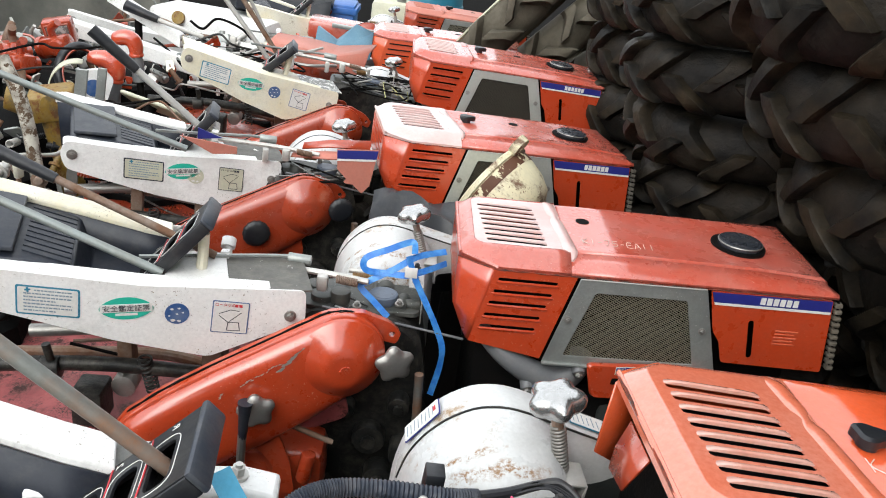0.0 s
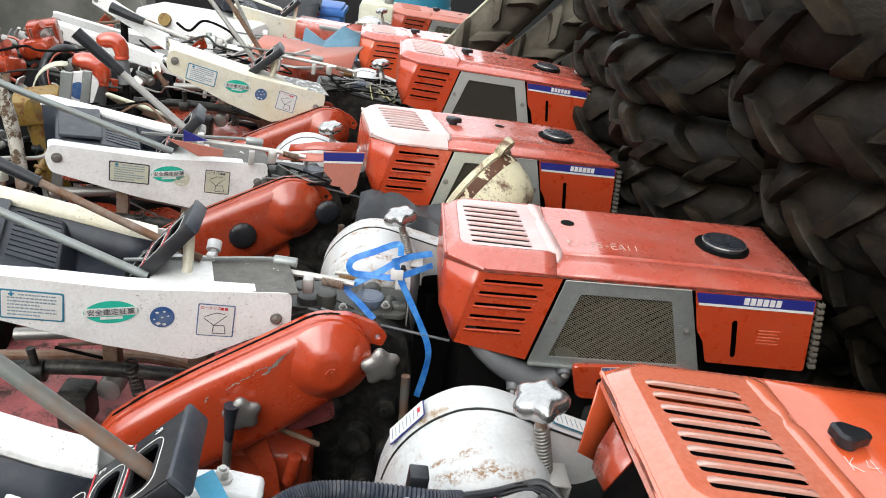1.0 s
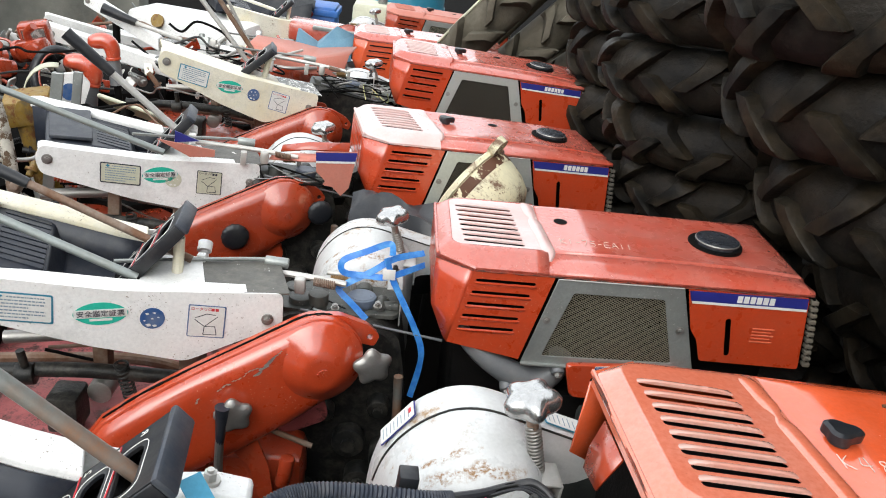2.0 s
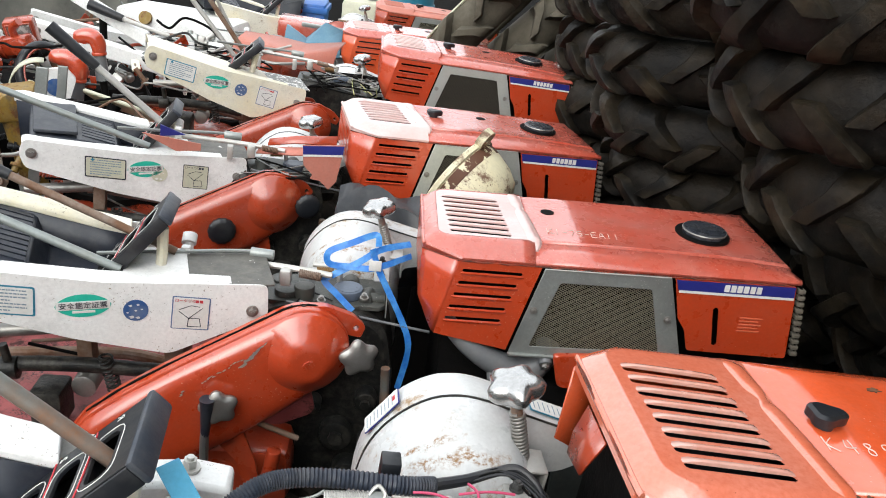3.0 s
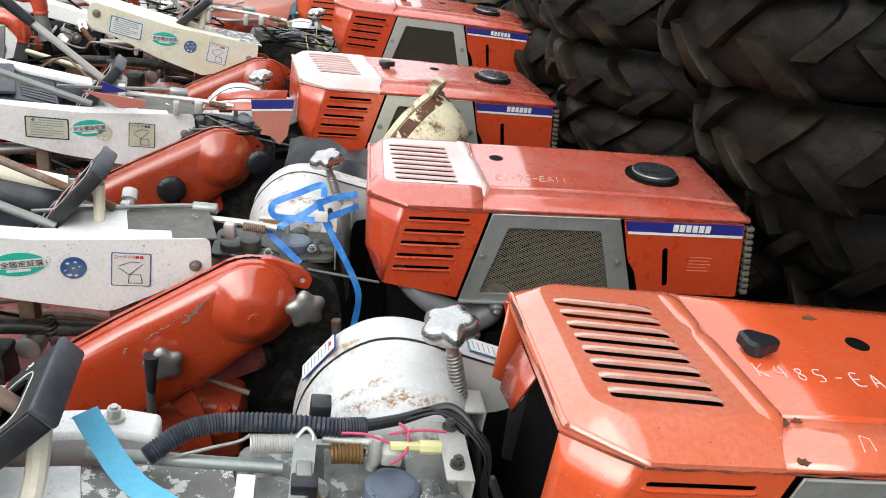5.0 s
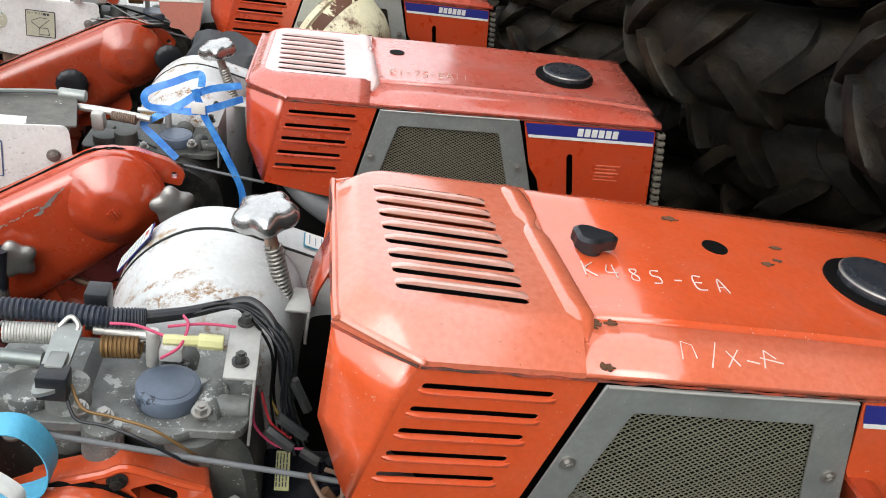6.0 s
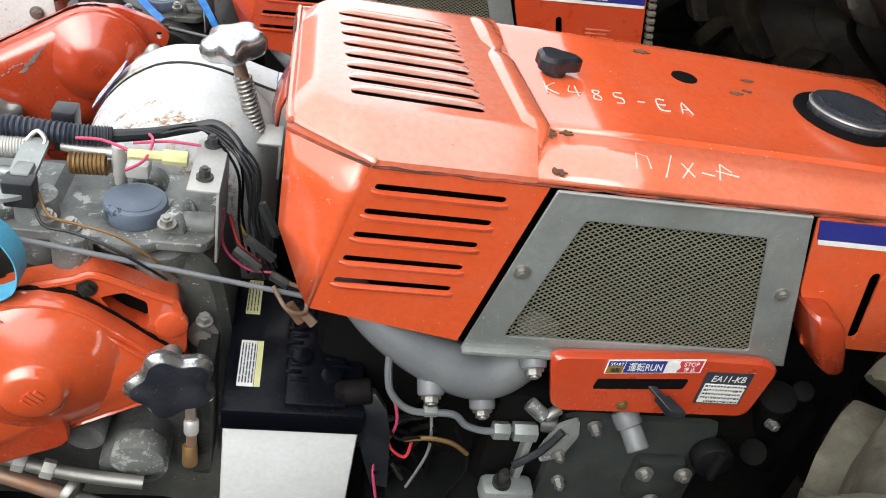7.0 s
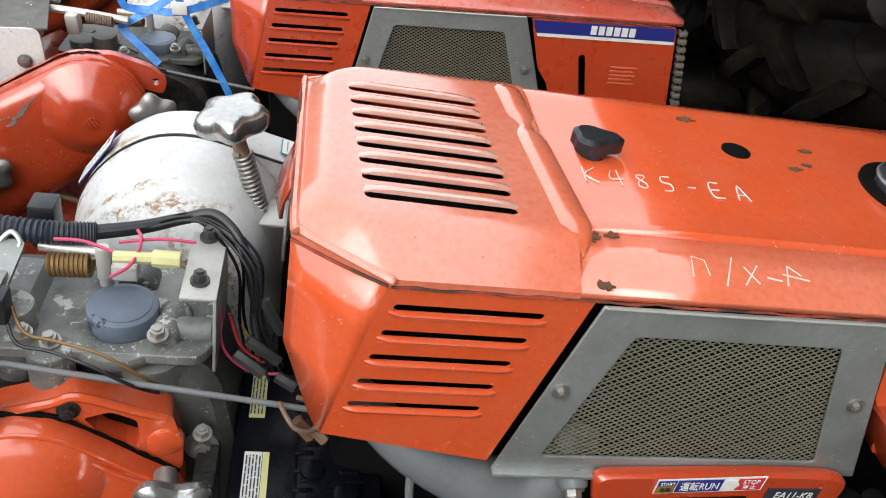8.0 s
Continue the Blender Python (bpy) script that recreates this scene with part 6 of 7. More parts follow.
part("long_spring", helix(bmesh.new(), (-0.503, 0.134, -0.108), (-0.457, 0.137, -0.108), 0.0088, 0.0015, 18), ZINC, M1, "tight zinc-plated coil spring")
part("spring_hook", tube(bmesh.new(), [(-0.60, 0.118, -0.125), (-0.545, 0.128, -0.112), (-0.515, 0.134, -0.106), (-0.503, 0.136, -0.098)], 0.0018, seg=7), GALV, M1)
part("spring_hook", tube(bmesh.new(), [(-0.457, 0.137, -0.100), (-0.448, 0.143, -0.092), (-0.440, 0.138, -0.098), (-0.443, 0.130, -0.105)], 0.0022, seg=6), ZINC, M1)
part("round_rail", rod(bmesh.new(), (-0.66, 0.133, -0.128), (-0.468, 0.123, -0.128), 0.0070, seg=14), PIPE, M1)
part("switch_plate", plate(rounded([(-0.459, 0.140), (-0.436, 0.142), (-0.440, 0.070), (-0.462, 0.062)], 0.008), [], 0.004, to=lambda u, v, w: (u, v, -0.112 + w + 0.25 * (v - 0.1))), GALV, M1)
sw = part("micro_switch", box(bmesh.new(), (-0.456, 0.084, -0.114), (-0.440, 0.106, -0.102), 0.002), GALV, M1, "scuffed grey micro switch")
part("switch_body", box(bmesh.new(), (-0.460, 0.070, -0.130), (-0.434, 0.090, -0.104), 0.002), BLACK, sw)
part("black_clip", box(bmesh.new(), (-0.444, 0.172, -0.130), (-0.422, 0.196, -0.086), 0.002), BLACK, M1)
bolt("column_bolt", M1, (-0.502, 0.045, -0.120), (0, 0, 1), 0.0065, 0.013, ZINC, 1.3)
part("paint_tab", box(bmesh.new(), (-0.512, 0.065, -0.122), (-0.494, 0.098, -0.116), 0.001), WHITE, M1)
bolt("rail_nut", M1, (-0.646, 0.188, -0.128), (0, 0, 1), 0.0075, 0.014, ZINC, 1.5)
part("far_rail", loft(bmesh.new(), [[(x, y, z), (x, y + 0.045, z), (x, y + 0.045, z - 0.05), (x, y, z - 0.05)] for x, y, z in ((-0.84, 0.10, -0.10), (-0.64, 0.165, -0.128), (-0.60, 0.165, -0.134))]), WHITE, M1, bevel=0.006)
for x0, y0 in ((-0.287, 0.080),):
    bolt("bolt", M1, (x0, y0, -0.275), (0, -1, 0.2), 0.010, 0.010)
# sky-blue strap over the column and round the case
part("strap", ribbon(bmesh.new(), [(-0.66, 0.13, -0.075), (-0.613, 0.085, -0.112), (-0.567, 0.049, -0.116), (-0.526, 0.010, -0.117), (-0.505, -0.02, -0.135)], 0.026, (0.6, 0.6, 0.0)), CYAN, M1, "frayed sky-blue nylon strap")
part("strap", ribbon(bmesh.new(), [(-0.53, 0.0, -0.118), (-0.49, 0.012, -0.108), (-0.455, 0.02, -0.112), (-0.436, 0.024, -0.145), (-0.440, 0.022, -0.178), (-0.470, 0.018, -0.192), (-0.50, 0.01, -0.185)], 0.022, (0.1, 1.0, 0.15)), CYAN, M1, "loop of sky-blue nylon strap")
part("strap_tail", ribbon(bmesh.new(), [(-0.475, 0.005, -0.155), (-0.455, 0.0, -0.168), (-0.452, -0.002, -0.185)], 0.014, (0.1, 1.0, 0.3)), STICKER, M1)


def band_label(at, w, h, edge, rows, red):
    """A paper label with a coloured edge lying on the band of the belt cover."""
    part("cover_label", plate(rounded([(-w, -h), (w, -h), (w, h), (-w, h)], 0.003), [], 0.0008), edge, M1, at=at)
    part("cover_label_paper", plate(rounded([(0.0014 - w, 0.0014 - h), (w - 0.0014, 0.0014 - h), (w - 0.0014, h - 0.0014), (0.0014 - w, h - 0.0014)], 0.003), [], 0.0008), STICKER, M1, at=at @ Matrix.Translation((0, 0, 0.0012)))
    for k in range(rows):
        x = 0.006 - w + (2 * w - 0.018) * k / max(1, rows - 1)
        part("print_block", box(bmesh.new(), (x, 0.006 - h, 0.0021), (x + 0.0013, h - 0.006 - 0.003 * (k % 2), 0.0024)), GREYINK, M1, at=at)
    if red:
        part("print_mark", box(bmesh.new(), (w - 0.011, -0.004, 0.0021), (w - 0.006, 0.006, 0.0024)), REDINK, M1, at=at)


def on_band(x, y, z, tx, tz):
    """A pose on the band: its x along the rim, its z outwards."""
    return Matrix(((tx, 0, -tz, x), (0, 1, 0, y), (tz, 0, tx, z), (0, 0, 0, 1)))


band_label(on_band(-0.4305, 0.358, -0.1470, 0.56, 0.828), 0.033, 0.017, NAVY, 8, True)
band_label(on_band(-0.212, 0.358, -0.1185, 0.966, -0.258), 0.028, 0.016, TEAL, 6, False)
# battery between gearbox and engine
bt = part("battery", box(bmesh.new(), (-0.256, -0.022, -0.50), (-0.124, 0.17, -0.298), 0.005), BATWHITE, M1, "white battery case with a dirty navy lid")
part("battery_lid", box(bmesh.new(), (-0.259, -0.026, -0.300), (-0.121, 0.174, -0.272), 0.004), BATNAVY, bt)
part("lid_ledge", box(bmesh.new(), (-0.200, -0.018, -0.274), (-0.140, 0.16, -0.267), 0.003), BATNAVY, bt)
for k in range(6):
    part("cell_plug", rod(bmesh.new(), (-0.185 if k % 2 else -0.155, 0.02 + 0.026 * k, -0.270), (-0.185 if k % 2 else -0.155, 0.02 + 0.026 * k, -0.2625), 0.011, seg=16, bevel=0.001), BATNAVY, bt)
part("terminal", rod(rod(bmesh.new(), (-0.143, 0.0, -0.272), (-0.143, 0.0, -0.258), 0.010, bevel=0.002), (-0.143, 0.0, -0.268), (-0.115, 0.0, -0.262), 0.013, bevel=0.003), DARK, bt)
part("lid_label", plate([(-0.247, 0.006), (-0.231, 0.006), (-0.231, 0.070), (-0.247, 0.070)], [], 0.001, to=lambda u, v, w: (u, v, -0.272 + w)), STICKER, bt)
part("lid_label_edge", plate([(-0.2305, 0.006), (-0.2245, 0.006), (-0.2245, 0.070), (-0.2305, 0.070)], [], 0.001, to=lambda u, v, w: (u, v, -0.272 + w)), CLEAR_YELLOW, bt)
part("lid_label", plate([(-0.247, 0.112), (-0.232, 0.112), (-0.232, 0.168), (-0.247, 0.168)], [], 0.001, to=lambda u, v, w: (u, v, -0.272 + w)), CLEAR_YELLOW, bt)
rng = random.Random(17)
for y0, y1, x0, step, n in ((0.010, 0.066, -0.2455, 0.0030, 5), (0.116, 0.164, -0.2460, 0.0034, 4)):
    bm = bmesh.new()
    for k in range(n):
        y = y0
        while y < y1:
            y2 = min(y1, y + 0.003 + 0.010 * rng.random())
            box(bm, (x0 + step * k, y, -0.2712), (x0 + step * k + 0.0013, y2, -0.2704))
            y = y2 + 0.0018
    part("print_block", bm, INK, bt)
for k in range(14):
    for x in (-0.190, -0.148):
        part("lid_emboss", box(bmesh.new(), (x - 0.006 * (1 + k % 2), 0.012 + 0.0105 * k, -0.2675), (x + 0.006 * (1 + (k + 1) % 2), 0.017 + 0.0105 * k, -0.2655), 0.001), BATNAVY, bt)
# fuel line and fittings below the manifold
part("fuel_line", tube(bmesh.new(), [(-0.105, 0.01, -0.195), (-0.103, 0.0, -0.235), (-0.095, -0.004, -0.262), (-0.072, -0.005, -0.282), (-0.030, -0.005, -0.284), (-0.012, -0.005, -0.300), (0.012, -0.004, -0.308), (0.04, 0.0, -0.308)], 0.0038, seg=9), MANIFOLD, M1)
for x0, x1, r in ((0.018, 0.036, 0.011), (0.040, 0.066, 0.012), (-0.060, -0.046, 0.007)):
    part("pipe_nut", rod(bmesh.new(), (x0, -0.003, -0.307 if x0 > 0 else -0.283), (x1, -0.003, -0.307 if x0 > 0 else -0.283), r * 0.9, seg=6, bevel=0.001), GALV, M1)
part("bracket_leg", box(bmesh.new(), (0.056, -0.008, -0.385), (0.065, 0.006, -0.312), 0.002), GALV, M1)
part("coolant_pipe", rod(bmesh.new(), (-0.02, 0.045, -0.288), (0.09, 0.045, -0.290), 0.012), BLACK, M1)
part("base_frame", box(bmesh.new(), (-0.10, -0.04, -0.46), (0.06, 0.10, -0.435), 0.004), DARK, M1)
part("base_frame", box(bmesh.new(), (-0.14, -0.06, -0.56), (0.40, 0.0, -0.50), 0.006), DARK, M1)
part("mount_lug", box(bmesh.new(), (0.020, -0.03, -0.405), (0.080, 0.0, -0.378), 0.008), GALV, M1)
bolt("bolt", M1, (0.042, -0.016, -0.378), (0, 0, 1), 0.0065, 0.018, OILCAST)
part("cable_tail", loft(bmesh.new(), [[(x - w, y, z), (x + w, y - 0.004, z), (x + w, y + 0.004, z), (x - w, y + 0.010, z)] for x, y, z, w in ((-0.128, 0.0, -0.262, 0.016), (-0.118, -0.010, -0.275, 0.019), (-0.108, -0.012, -0.31, 0.017), (-0.098, -0.008, -0.36, 0.013), (-0.090, -0.006, -0.40, 0.009))]), BLACK, M1)
harness(M1, (-0.12, -0.01, -0.42), (-0.03, 0.06, -0.30), 7, 21, (DARK, OILCAST))
part("linkage_arm", tube(bmesh.new(), [(-0.075, -0.012, -0.318), (-0.05, -0.014, -0.312), (-0.025, -0.014, -0.318), (-0.005, -0.013, -0.335)], 0.0026, seg=8), SPRINGY, M1)
part("sensor_stub", rod(rod(bmesh.new(), (0.152, 0.0, -0.268), (0.160, -0.014, -0.279), 0.0145, seg=24, bevel=0.002), (0.160, -0.014, -0.279), (0.168, -0.034, -0.293), 0.0120, seg=24, bevel=0.002), MANIFOLD, M1)
for p, r in (((0.128, 0.0, -0.294), 0.0062), ((0.112, 0.0, -0.385), 0.0058)):
    bolt("plug", M1, p, (0.1, -1, -0.2), r, 0.012, STEEL, 1.3)
pc = part("pump_cover", box(bmesh.new(), (0.19, -0.016, -0.40), (0.25, 0.005, -0.335), 0.008), CRANK_PAINT, M1)
for p in ((0.197, -0.02, -0.345), (0.243, -0.02, -0.345), (0.220, -0.02, -0.392)):
    bolt("bolt", pc, p, (0, -1, 0), 0.0065, 0.008)
part("oil_filler", rod(bmesh.new(), (0.274, 0.0, -0.326), (0.274, -0.020, -0.326), 0.023, seg=24, bevel=0.003), CRANK, M1)
part("oil_filler_grip", box(bmesh.new(), (0.270, -0.028, -0.346), (0.278, -0.018, -0.306), 0.002), CRANK, M1)
for x0, z0, x1, z1, r in ((0.315, -0.23, 0.345, -0.30, 0.02), (0.34, -0.22, 0.36, -0.26, 0.012), (0.325, -0.32, 0.37, -0.36, 0.016)):
    part("dark_fitting", rod(bmesh.new(), (x0, -0.005, z0), (x1, 0.02, z1), r, bevel=0.003), DARK, M1)
part("front_guard", loft(bmesh.new(), [[(x + w * a, y0 - 0.004 + 0.032 * b, z) for a, b in rounded([(-1, -1), (1, -1), (1, 1), (-1, 1)], 0.55)] for x, y0, z, w in ((0.291, 0.008, -0.099, 0.009), (0.296, 0.004, -0.103, 0.015), (0.303, 0.001, -0.112, 0.018), (0.318, 0.001, -0.140, 0.018), (0.331, 0.003, -0.163, 0.016), (0.335, 0.006, -0.170, 0.010))]), CASE, M1, "rounded red rubber-edged guard")
part("rear_flap", loft(bmesh.new(), [[(-0.2205, 0.14, -0.010), (-0.2205, 0.21, -0.010)], [(-0.230, 0.145, -0.04), (-0.234, 0.20, -0.04)], [(-0.232, 0.155, -0.065), (-0.238, 0.19, -0.062)]], caps=False, close=False), CASE, M1, solid=0.003)
part("torn_edge", tube(bmesh.new(), [(-0.2205, 0.05, 0.006), (-0.2215, 0.11, 0.008), (-0.2205, 0.17, 0.006), (-0.2220, 0.23, 0.009), (-0.2205, 0.28, 0.006)], 0.002, seg=5), SEAM, M1)
# injection fittings and loose wires beside the fuel line
for p, q, rr, mt in (((0.048, 0.0, -0.266), (0.066, -0.010, -0.276), 0.0085, CASTGREY), ((0.066, -0.010, -0.276), (0.082, -0.004, -0.268), 0.0060, STEEL), ((0.070, 0.004, -0.300), (0.088, 0.0, -0.296), 0.010, GREY_PAINT)):
    part("pipe_fitting", rod(bmesh.new(), p, q, rr, seg=12, bevel=0.002), mt, M1)
part("pump_bracket", plate(rounded([(0.084, -0.288), (0.104, -0.276), (0.110, -0.300), (0.100, -0.335), (0.078, -0.345), (0.072, -0.330)], 0.005), [slot(0.094, -0.300, 0.010, 0.006)], 0.006, to=xz(-0.012)), CASTGREY, M1, bevel=0.001)
part("stop_lever", tube(bmesh.new(), [(0.088, -0.016, -0.290), (0.070, -0.020, -0.318), (0.046, -0.020, -0.342)], 0.0042, seg=8), BLACK, M1)
part("frame_plate", plate([(-0.080, -0.06), (0.030, -0.06), (0.030, 0.06), (-0.080, 0.06)], [slot(-0.055, -0.02, 0.016, 0.012), slot(-0.035, -0.026, 0.006, 0.006), slot(0.01, -0.03, 0.020, 0.008)], 0.004, to=lambda u, v, w: (u, v, -0.414 + w)), CRANK, M1)
for p, rr in (((0.094, -0.013, -0.328), 0.005), ((0.318, -0.012, -0.262), 0.006)):
    bolt("bolt", M1, p, (0.1, -1, 0), rr, 0.009, STEEL, 1.35)
for pts, mt in (([(-0.098, -0.004, -0.30), (-0.088, -0.012, -0.33), (-0.070, -0.012, -0.345), (-0.066, -0.010, -0.325)], REDINK), ([(-0.094, 0.0, -0.31), (-0.082, -0.014, -0.315), (-0.060, -0.014, -0.312), (-0.035, -0.012, -0.325)], DARK),
                ([(-0.10, 0.0, -0.25), (-0.085, -0.006, -0.30), (-0.10, -0.008, -0.36), (-0.09, -0.01, -0.42)], PINKWIRE), ([(-0.05, 0.0, -0.29), (-0.045, -0.006, -0.34), (-0.06, -0.008, -0.40)], GALV), ([(-0.02, 0.0, -0.31), (0.0, -0.010, -0.36), (-0.02, -0.012, -0.42)], DARK)):
    part("wire", tube(bmesh.new(), pts, 0.0017, seg=7), mt, M1)
# flange bolts and a loom tie on the gearbox
for p, ax in (((-0.425, 0.075, -0.142), (0, -0.2, 1)), ((-0.385, 0.165, -0.140), (0, 0, 1))):
    bolt("bolt", M1, p, ax, 0.0058, 0.009, STEEL, 1.35)
part("stud", rod(bmesh.new(), (-0.374, 0.132, -0.125), (-0.374, 0.132, -0.092), 0.006, seg=12, bevel=0.001), ZINC, M1)
# end of the control rod with its wire clip
part("rod_clip", tube(bmesh.new(), [(-0.22, 0.045, -0.175), (-0.205, 0.03, -0.19), (-0.188, 0.035, -0.196), (-0.19, 0.05, -0.183), (-0.205, 0.052, -0.176)], 0.0022, seg=8), RUSTY, M1)
part("clevis", rod(rod(bmesh.new(), (-0.204, 0.044, -0.196), (-0.190, 0.040, -0.212), 0.0062, seg=6), (-0.190, 0.040, -0.200), (-0.178, 0.034, -0.210), 0.005, seg=6), RUSTY, M1)
# gearbox flank below the case
for p, q, r, mt in (((-0.353, 0.10, -0.43), (-0.353, 0.035, -0.44), 0.036, CAST), ((-0.40, 0.10, -0.39), (-0.40, 0.035, -0.395), 0.02, CAST), ((-0.50, 0.03, -0.445), (-0.365, 0.02, -0.50), 0.009, RODRUST), ((-0.293, 0.03, -0.30), (-0.290, 0.025, -0.40), 0.0055, RODRUST),
                    ((-0.42, 0.025, -0.465), (-0.41, 0.02, -0.468), 0.018, STEEL), ((-0.292, 0.026, -0.385), (-0.291, 0.018, -0.41), 0.0080, SPRINGY), ((-0.291, 0.026, -0.345), (-0.290, 0.020, -0.362), 0.0078, ZINC)):
    part("casting_boss", rod(bmesh.new(), p, q, r, seg=22, bevel=0.003), mt, M1)
part("side_bar", box(bmesh.new(), (-0.290, 0.030, -0.440), (-0.270, 0.095, -0.272), 0.003), OILCAST, M1, "oily dark steel bar")
part("drain_pipe", tube(bmesh.new(), [(-0.52, 0.02, -0.395), (-0.475, 0.02, -0.412), (-0.443, 0.02, -0.425), (-0.394, 0.02, -0.4375), (-0.34, 0.02, -0.445)], 0.0075, seg=12, n=5), STEEL, M1)
for x, z in ((-0.435, -0.4275), (-0.462, -0.4175)):
    part("pipe_collar", rod(bmesh.new(), (x - 0.006, 0.02, z + 0.002), (x + 0.006, 0.02, z - 0.002), 0.0105, seg=6, bevel=0.001), ZINC, M1)
part("casting_disc", rod(bmesh.new(), (-0.3475, 0.055, -0.4209), (-0.3475, 0.030, -0.424), 0.029, seg=28, bevel=0.003), CASTGREY, M1, "speckled bare cast disc")
# markings on the hoods
hand_lettering("K485-EA", M1, pose(0.014, 0.118, 0.0237, 0, 0, -3), 0.0235, 0.0225)
for x0, y0, x1, y1 in [(a - 0.052, b, c - 0.052, d) for a, b, c, d in ((0.130, 0.018, 0.132, 0.036), (0.132, 0.036, 0.142, 0.033), (0.142, 0.033, 0.144, 0.020), (0.156, 0.012, 0.166, 0.038), (0.174, 0.030, 0.184, 0.016), (0.186, 0.032, 0.172, 0.014), (0.192, 0.022, 0.204, 0.020), (0.208, 0.016, 0.212, 0.034), (0.212, 0.034, 0.222, 0.026), (0.206, 0.026, 0.228, 0.022))]:
    z = lambda y: 0.0062 + (y - 0.006) * 0.31
    part("marker_stroke", tube(bmesh.new(), [(x0, y0, z(y0)), (x1, y1, z(y1))], 0.0008, seg=5, smooth=False), CHALK, M1)
hand_lettering("K1-75-EA11", M2, pose(0.020, 0.090, 0.0240, 0, 0, -2), 0.024, 0.0145)
for k in range(5):
    part("faded_print", box(bmesh.new(), (0.396, -0.0012, -0.082 - 0.007 * k), (0.440 - 0.006 * (k % 2), 0.0, -0.0795 - 0.007 * k)), ORANGE_TOP, M2)
# rust and bare spots on the orange hood
for k, (x, y, r) in enumerate(((-0.006, 0.046, 0.013), (0.018, 0.048, 0.006), (0.232, 0.176, 0.008), (0.250, 0.186, 0.006), (0.262, 0.215, 0.007), (0.150, 0.255, 0.010), (0.005, 0.004, 0.007), (-0.015, 0.052, 0.006))):
    rng = random.Random(k + 70)
    zz = 0.0236 if y > 0.05 else 0.0062 + (y - 0.006) * 0.31 + 0.0006
    blot = [(x + r * (0.35 + 0.9 * rng.random()) * math.cos(a), y + r * 0.6 * (0.35 + 0.9 * rng.random()) * math.sin(a)) for a in [2 * math.pi * q / 22 for q in range(22)]]
    part("rust_spot", plate(blot, [], 0.0012, to=lambda u, v, w: (u, v, zz + w + (v - y) * (0.31 if y < 0.05 else 0.0))), RUSTSPOT, M1)
# scraped paint on the second tractor's case
CASE2 = pose(-0.424, -0.068, -0.174, 0, 0, 16) @ pose(0, 0, 0, 0, -26, 0)
rng = random.Random(29)
for (x0, z0), (x1, z1), n, size in (((-0.175, 0.050), (-0.095, 0.058), 16, 0.0020), ((-0.105, 0.044), (-0.060, 0.062), 18, 0.0034), ((-0.066, 0.060), (-0.045, 0.066), 6, 0.0022), ((-0.040, 0.056), (-0.018, 0.034), 7, 0.0012), ((-0.012, 0.060), (0.006, 0.044), 6, 0.0012), ((-0.215, 0.046), (-0.208, 0.050), 3, 0.0022), ((-0.020, -0.012), (-0.012, -0.020), 3, 0.0014)):
    bm = bmesh.new()
    for k in range(n):
        u = (k + rng.random()) / n
        cx, cz = x0 + (x1 - x0) * u, z0 + (z1 - z0) * u + 0.004 * (rng.random() - 0.5)
        ngon(bm, [(cx + size * (0.4 + rng.random()) * 1.5 * math.cos(q), -0.0334, cz + size * (0.3 + 0.7 * rng.random()) * math.sin(q)) for q in [2 * math.pi * i / 7 for i in range(7)]])
    part("chipped_paint", bm, FRAME_LIGHT if n < 12 else ZINC, M2, "bare grey chips in the paint", at=CASE2)
# blue tape knotted round the clamp of the second tractor
TAPE = [[(-0.239, 0.120, -0.035), (-0.295, 0.085, -0.035), (-0.337, 0.075, -0.061), (-0.383, 0.070, -0.088), (-0.400, 0.066, -0.100), (-0.373, 0.055, -0.124), (-0.342, 0.045, -0.151)],
        [(-0.301, 0.080, -0.027), (-0.307, 0.100, -0.012), (-0.351, 0.090, -0.027), (-0.394, 0.080, -0.045), (-0.392, 0.075, -0.068), (-0.348, 0.072, -0.070), (-0.305, 0.074, -0.070), (-0.236, 0.115, -0.058)],
        [(-0.312, 0.076, -0.031), (-0.297, 0.068, -0.072), (-0.271, 0.060, -0.121), (-0.251, 0.050, -0.157), (-0.231, 0.045, -0.205), (-0.230, 0.042, -0.248), (-0.243, 0.040, -0.320)]]
for pts in TAPE:
    part("tape", ribbon(bmesh.new(), pts, 0.0125, facing=(0.15, -0.85, 0.5)), BLUE, M2, "crumpled blue plastic tape")
part("tag", box(bmesh.new(), (-0.317, 0.064, -0.072), (-0.293, 0.066, -0.050), 0.001), STICKER, M2)
# loose striped panel and red bracket on the third tractor
tp = part("torn_panel", plate([(-0.345, -0.045), (-0.235, -0.036), (-0.247, -0.139), (-0.266, -0.163), (-0.292, -0.140), (-0.318, -0.137), (-0.312, -0.125), (-0.338, -0.10)], [], 0.003, to=xz(0.0)), PINK, M3, "torn pink-faded panel with a blue stripe")
part("stripe", plate([(-0.344, -0.047), (-0.236, -0.038), (-0.238, -0.062), (-0.342, -0.070)], [], 0.001, to=xz(-0.002)), NAVY, tp)
part("stripe_line", plate([(-0.342, -0.070), (-0.238, -0.062), (-0.2385, -0.068), (-0.3415, -0.076)], [], 0.001, to=xz(-0.002)), STICKER, tp)
part("folded_cover", loft(bmesh.new(), [[(-0.43, 0.10, -0.085), (-0.425, 0.125, -0.075), (-0.42, 0.15, -0.085)], [(-0.36, 0.085, -0.068), (-0.355, 0.112, -0.056), (-0.345, 0.140, -0.066)], [(-0.25, 0.06, -0.055), (-0.245, 0.092, -0.040), (-0.24, 0.125, -0.050)]], caps=False, close=False), CASE, M3, solid=0.004)
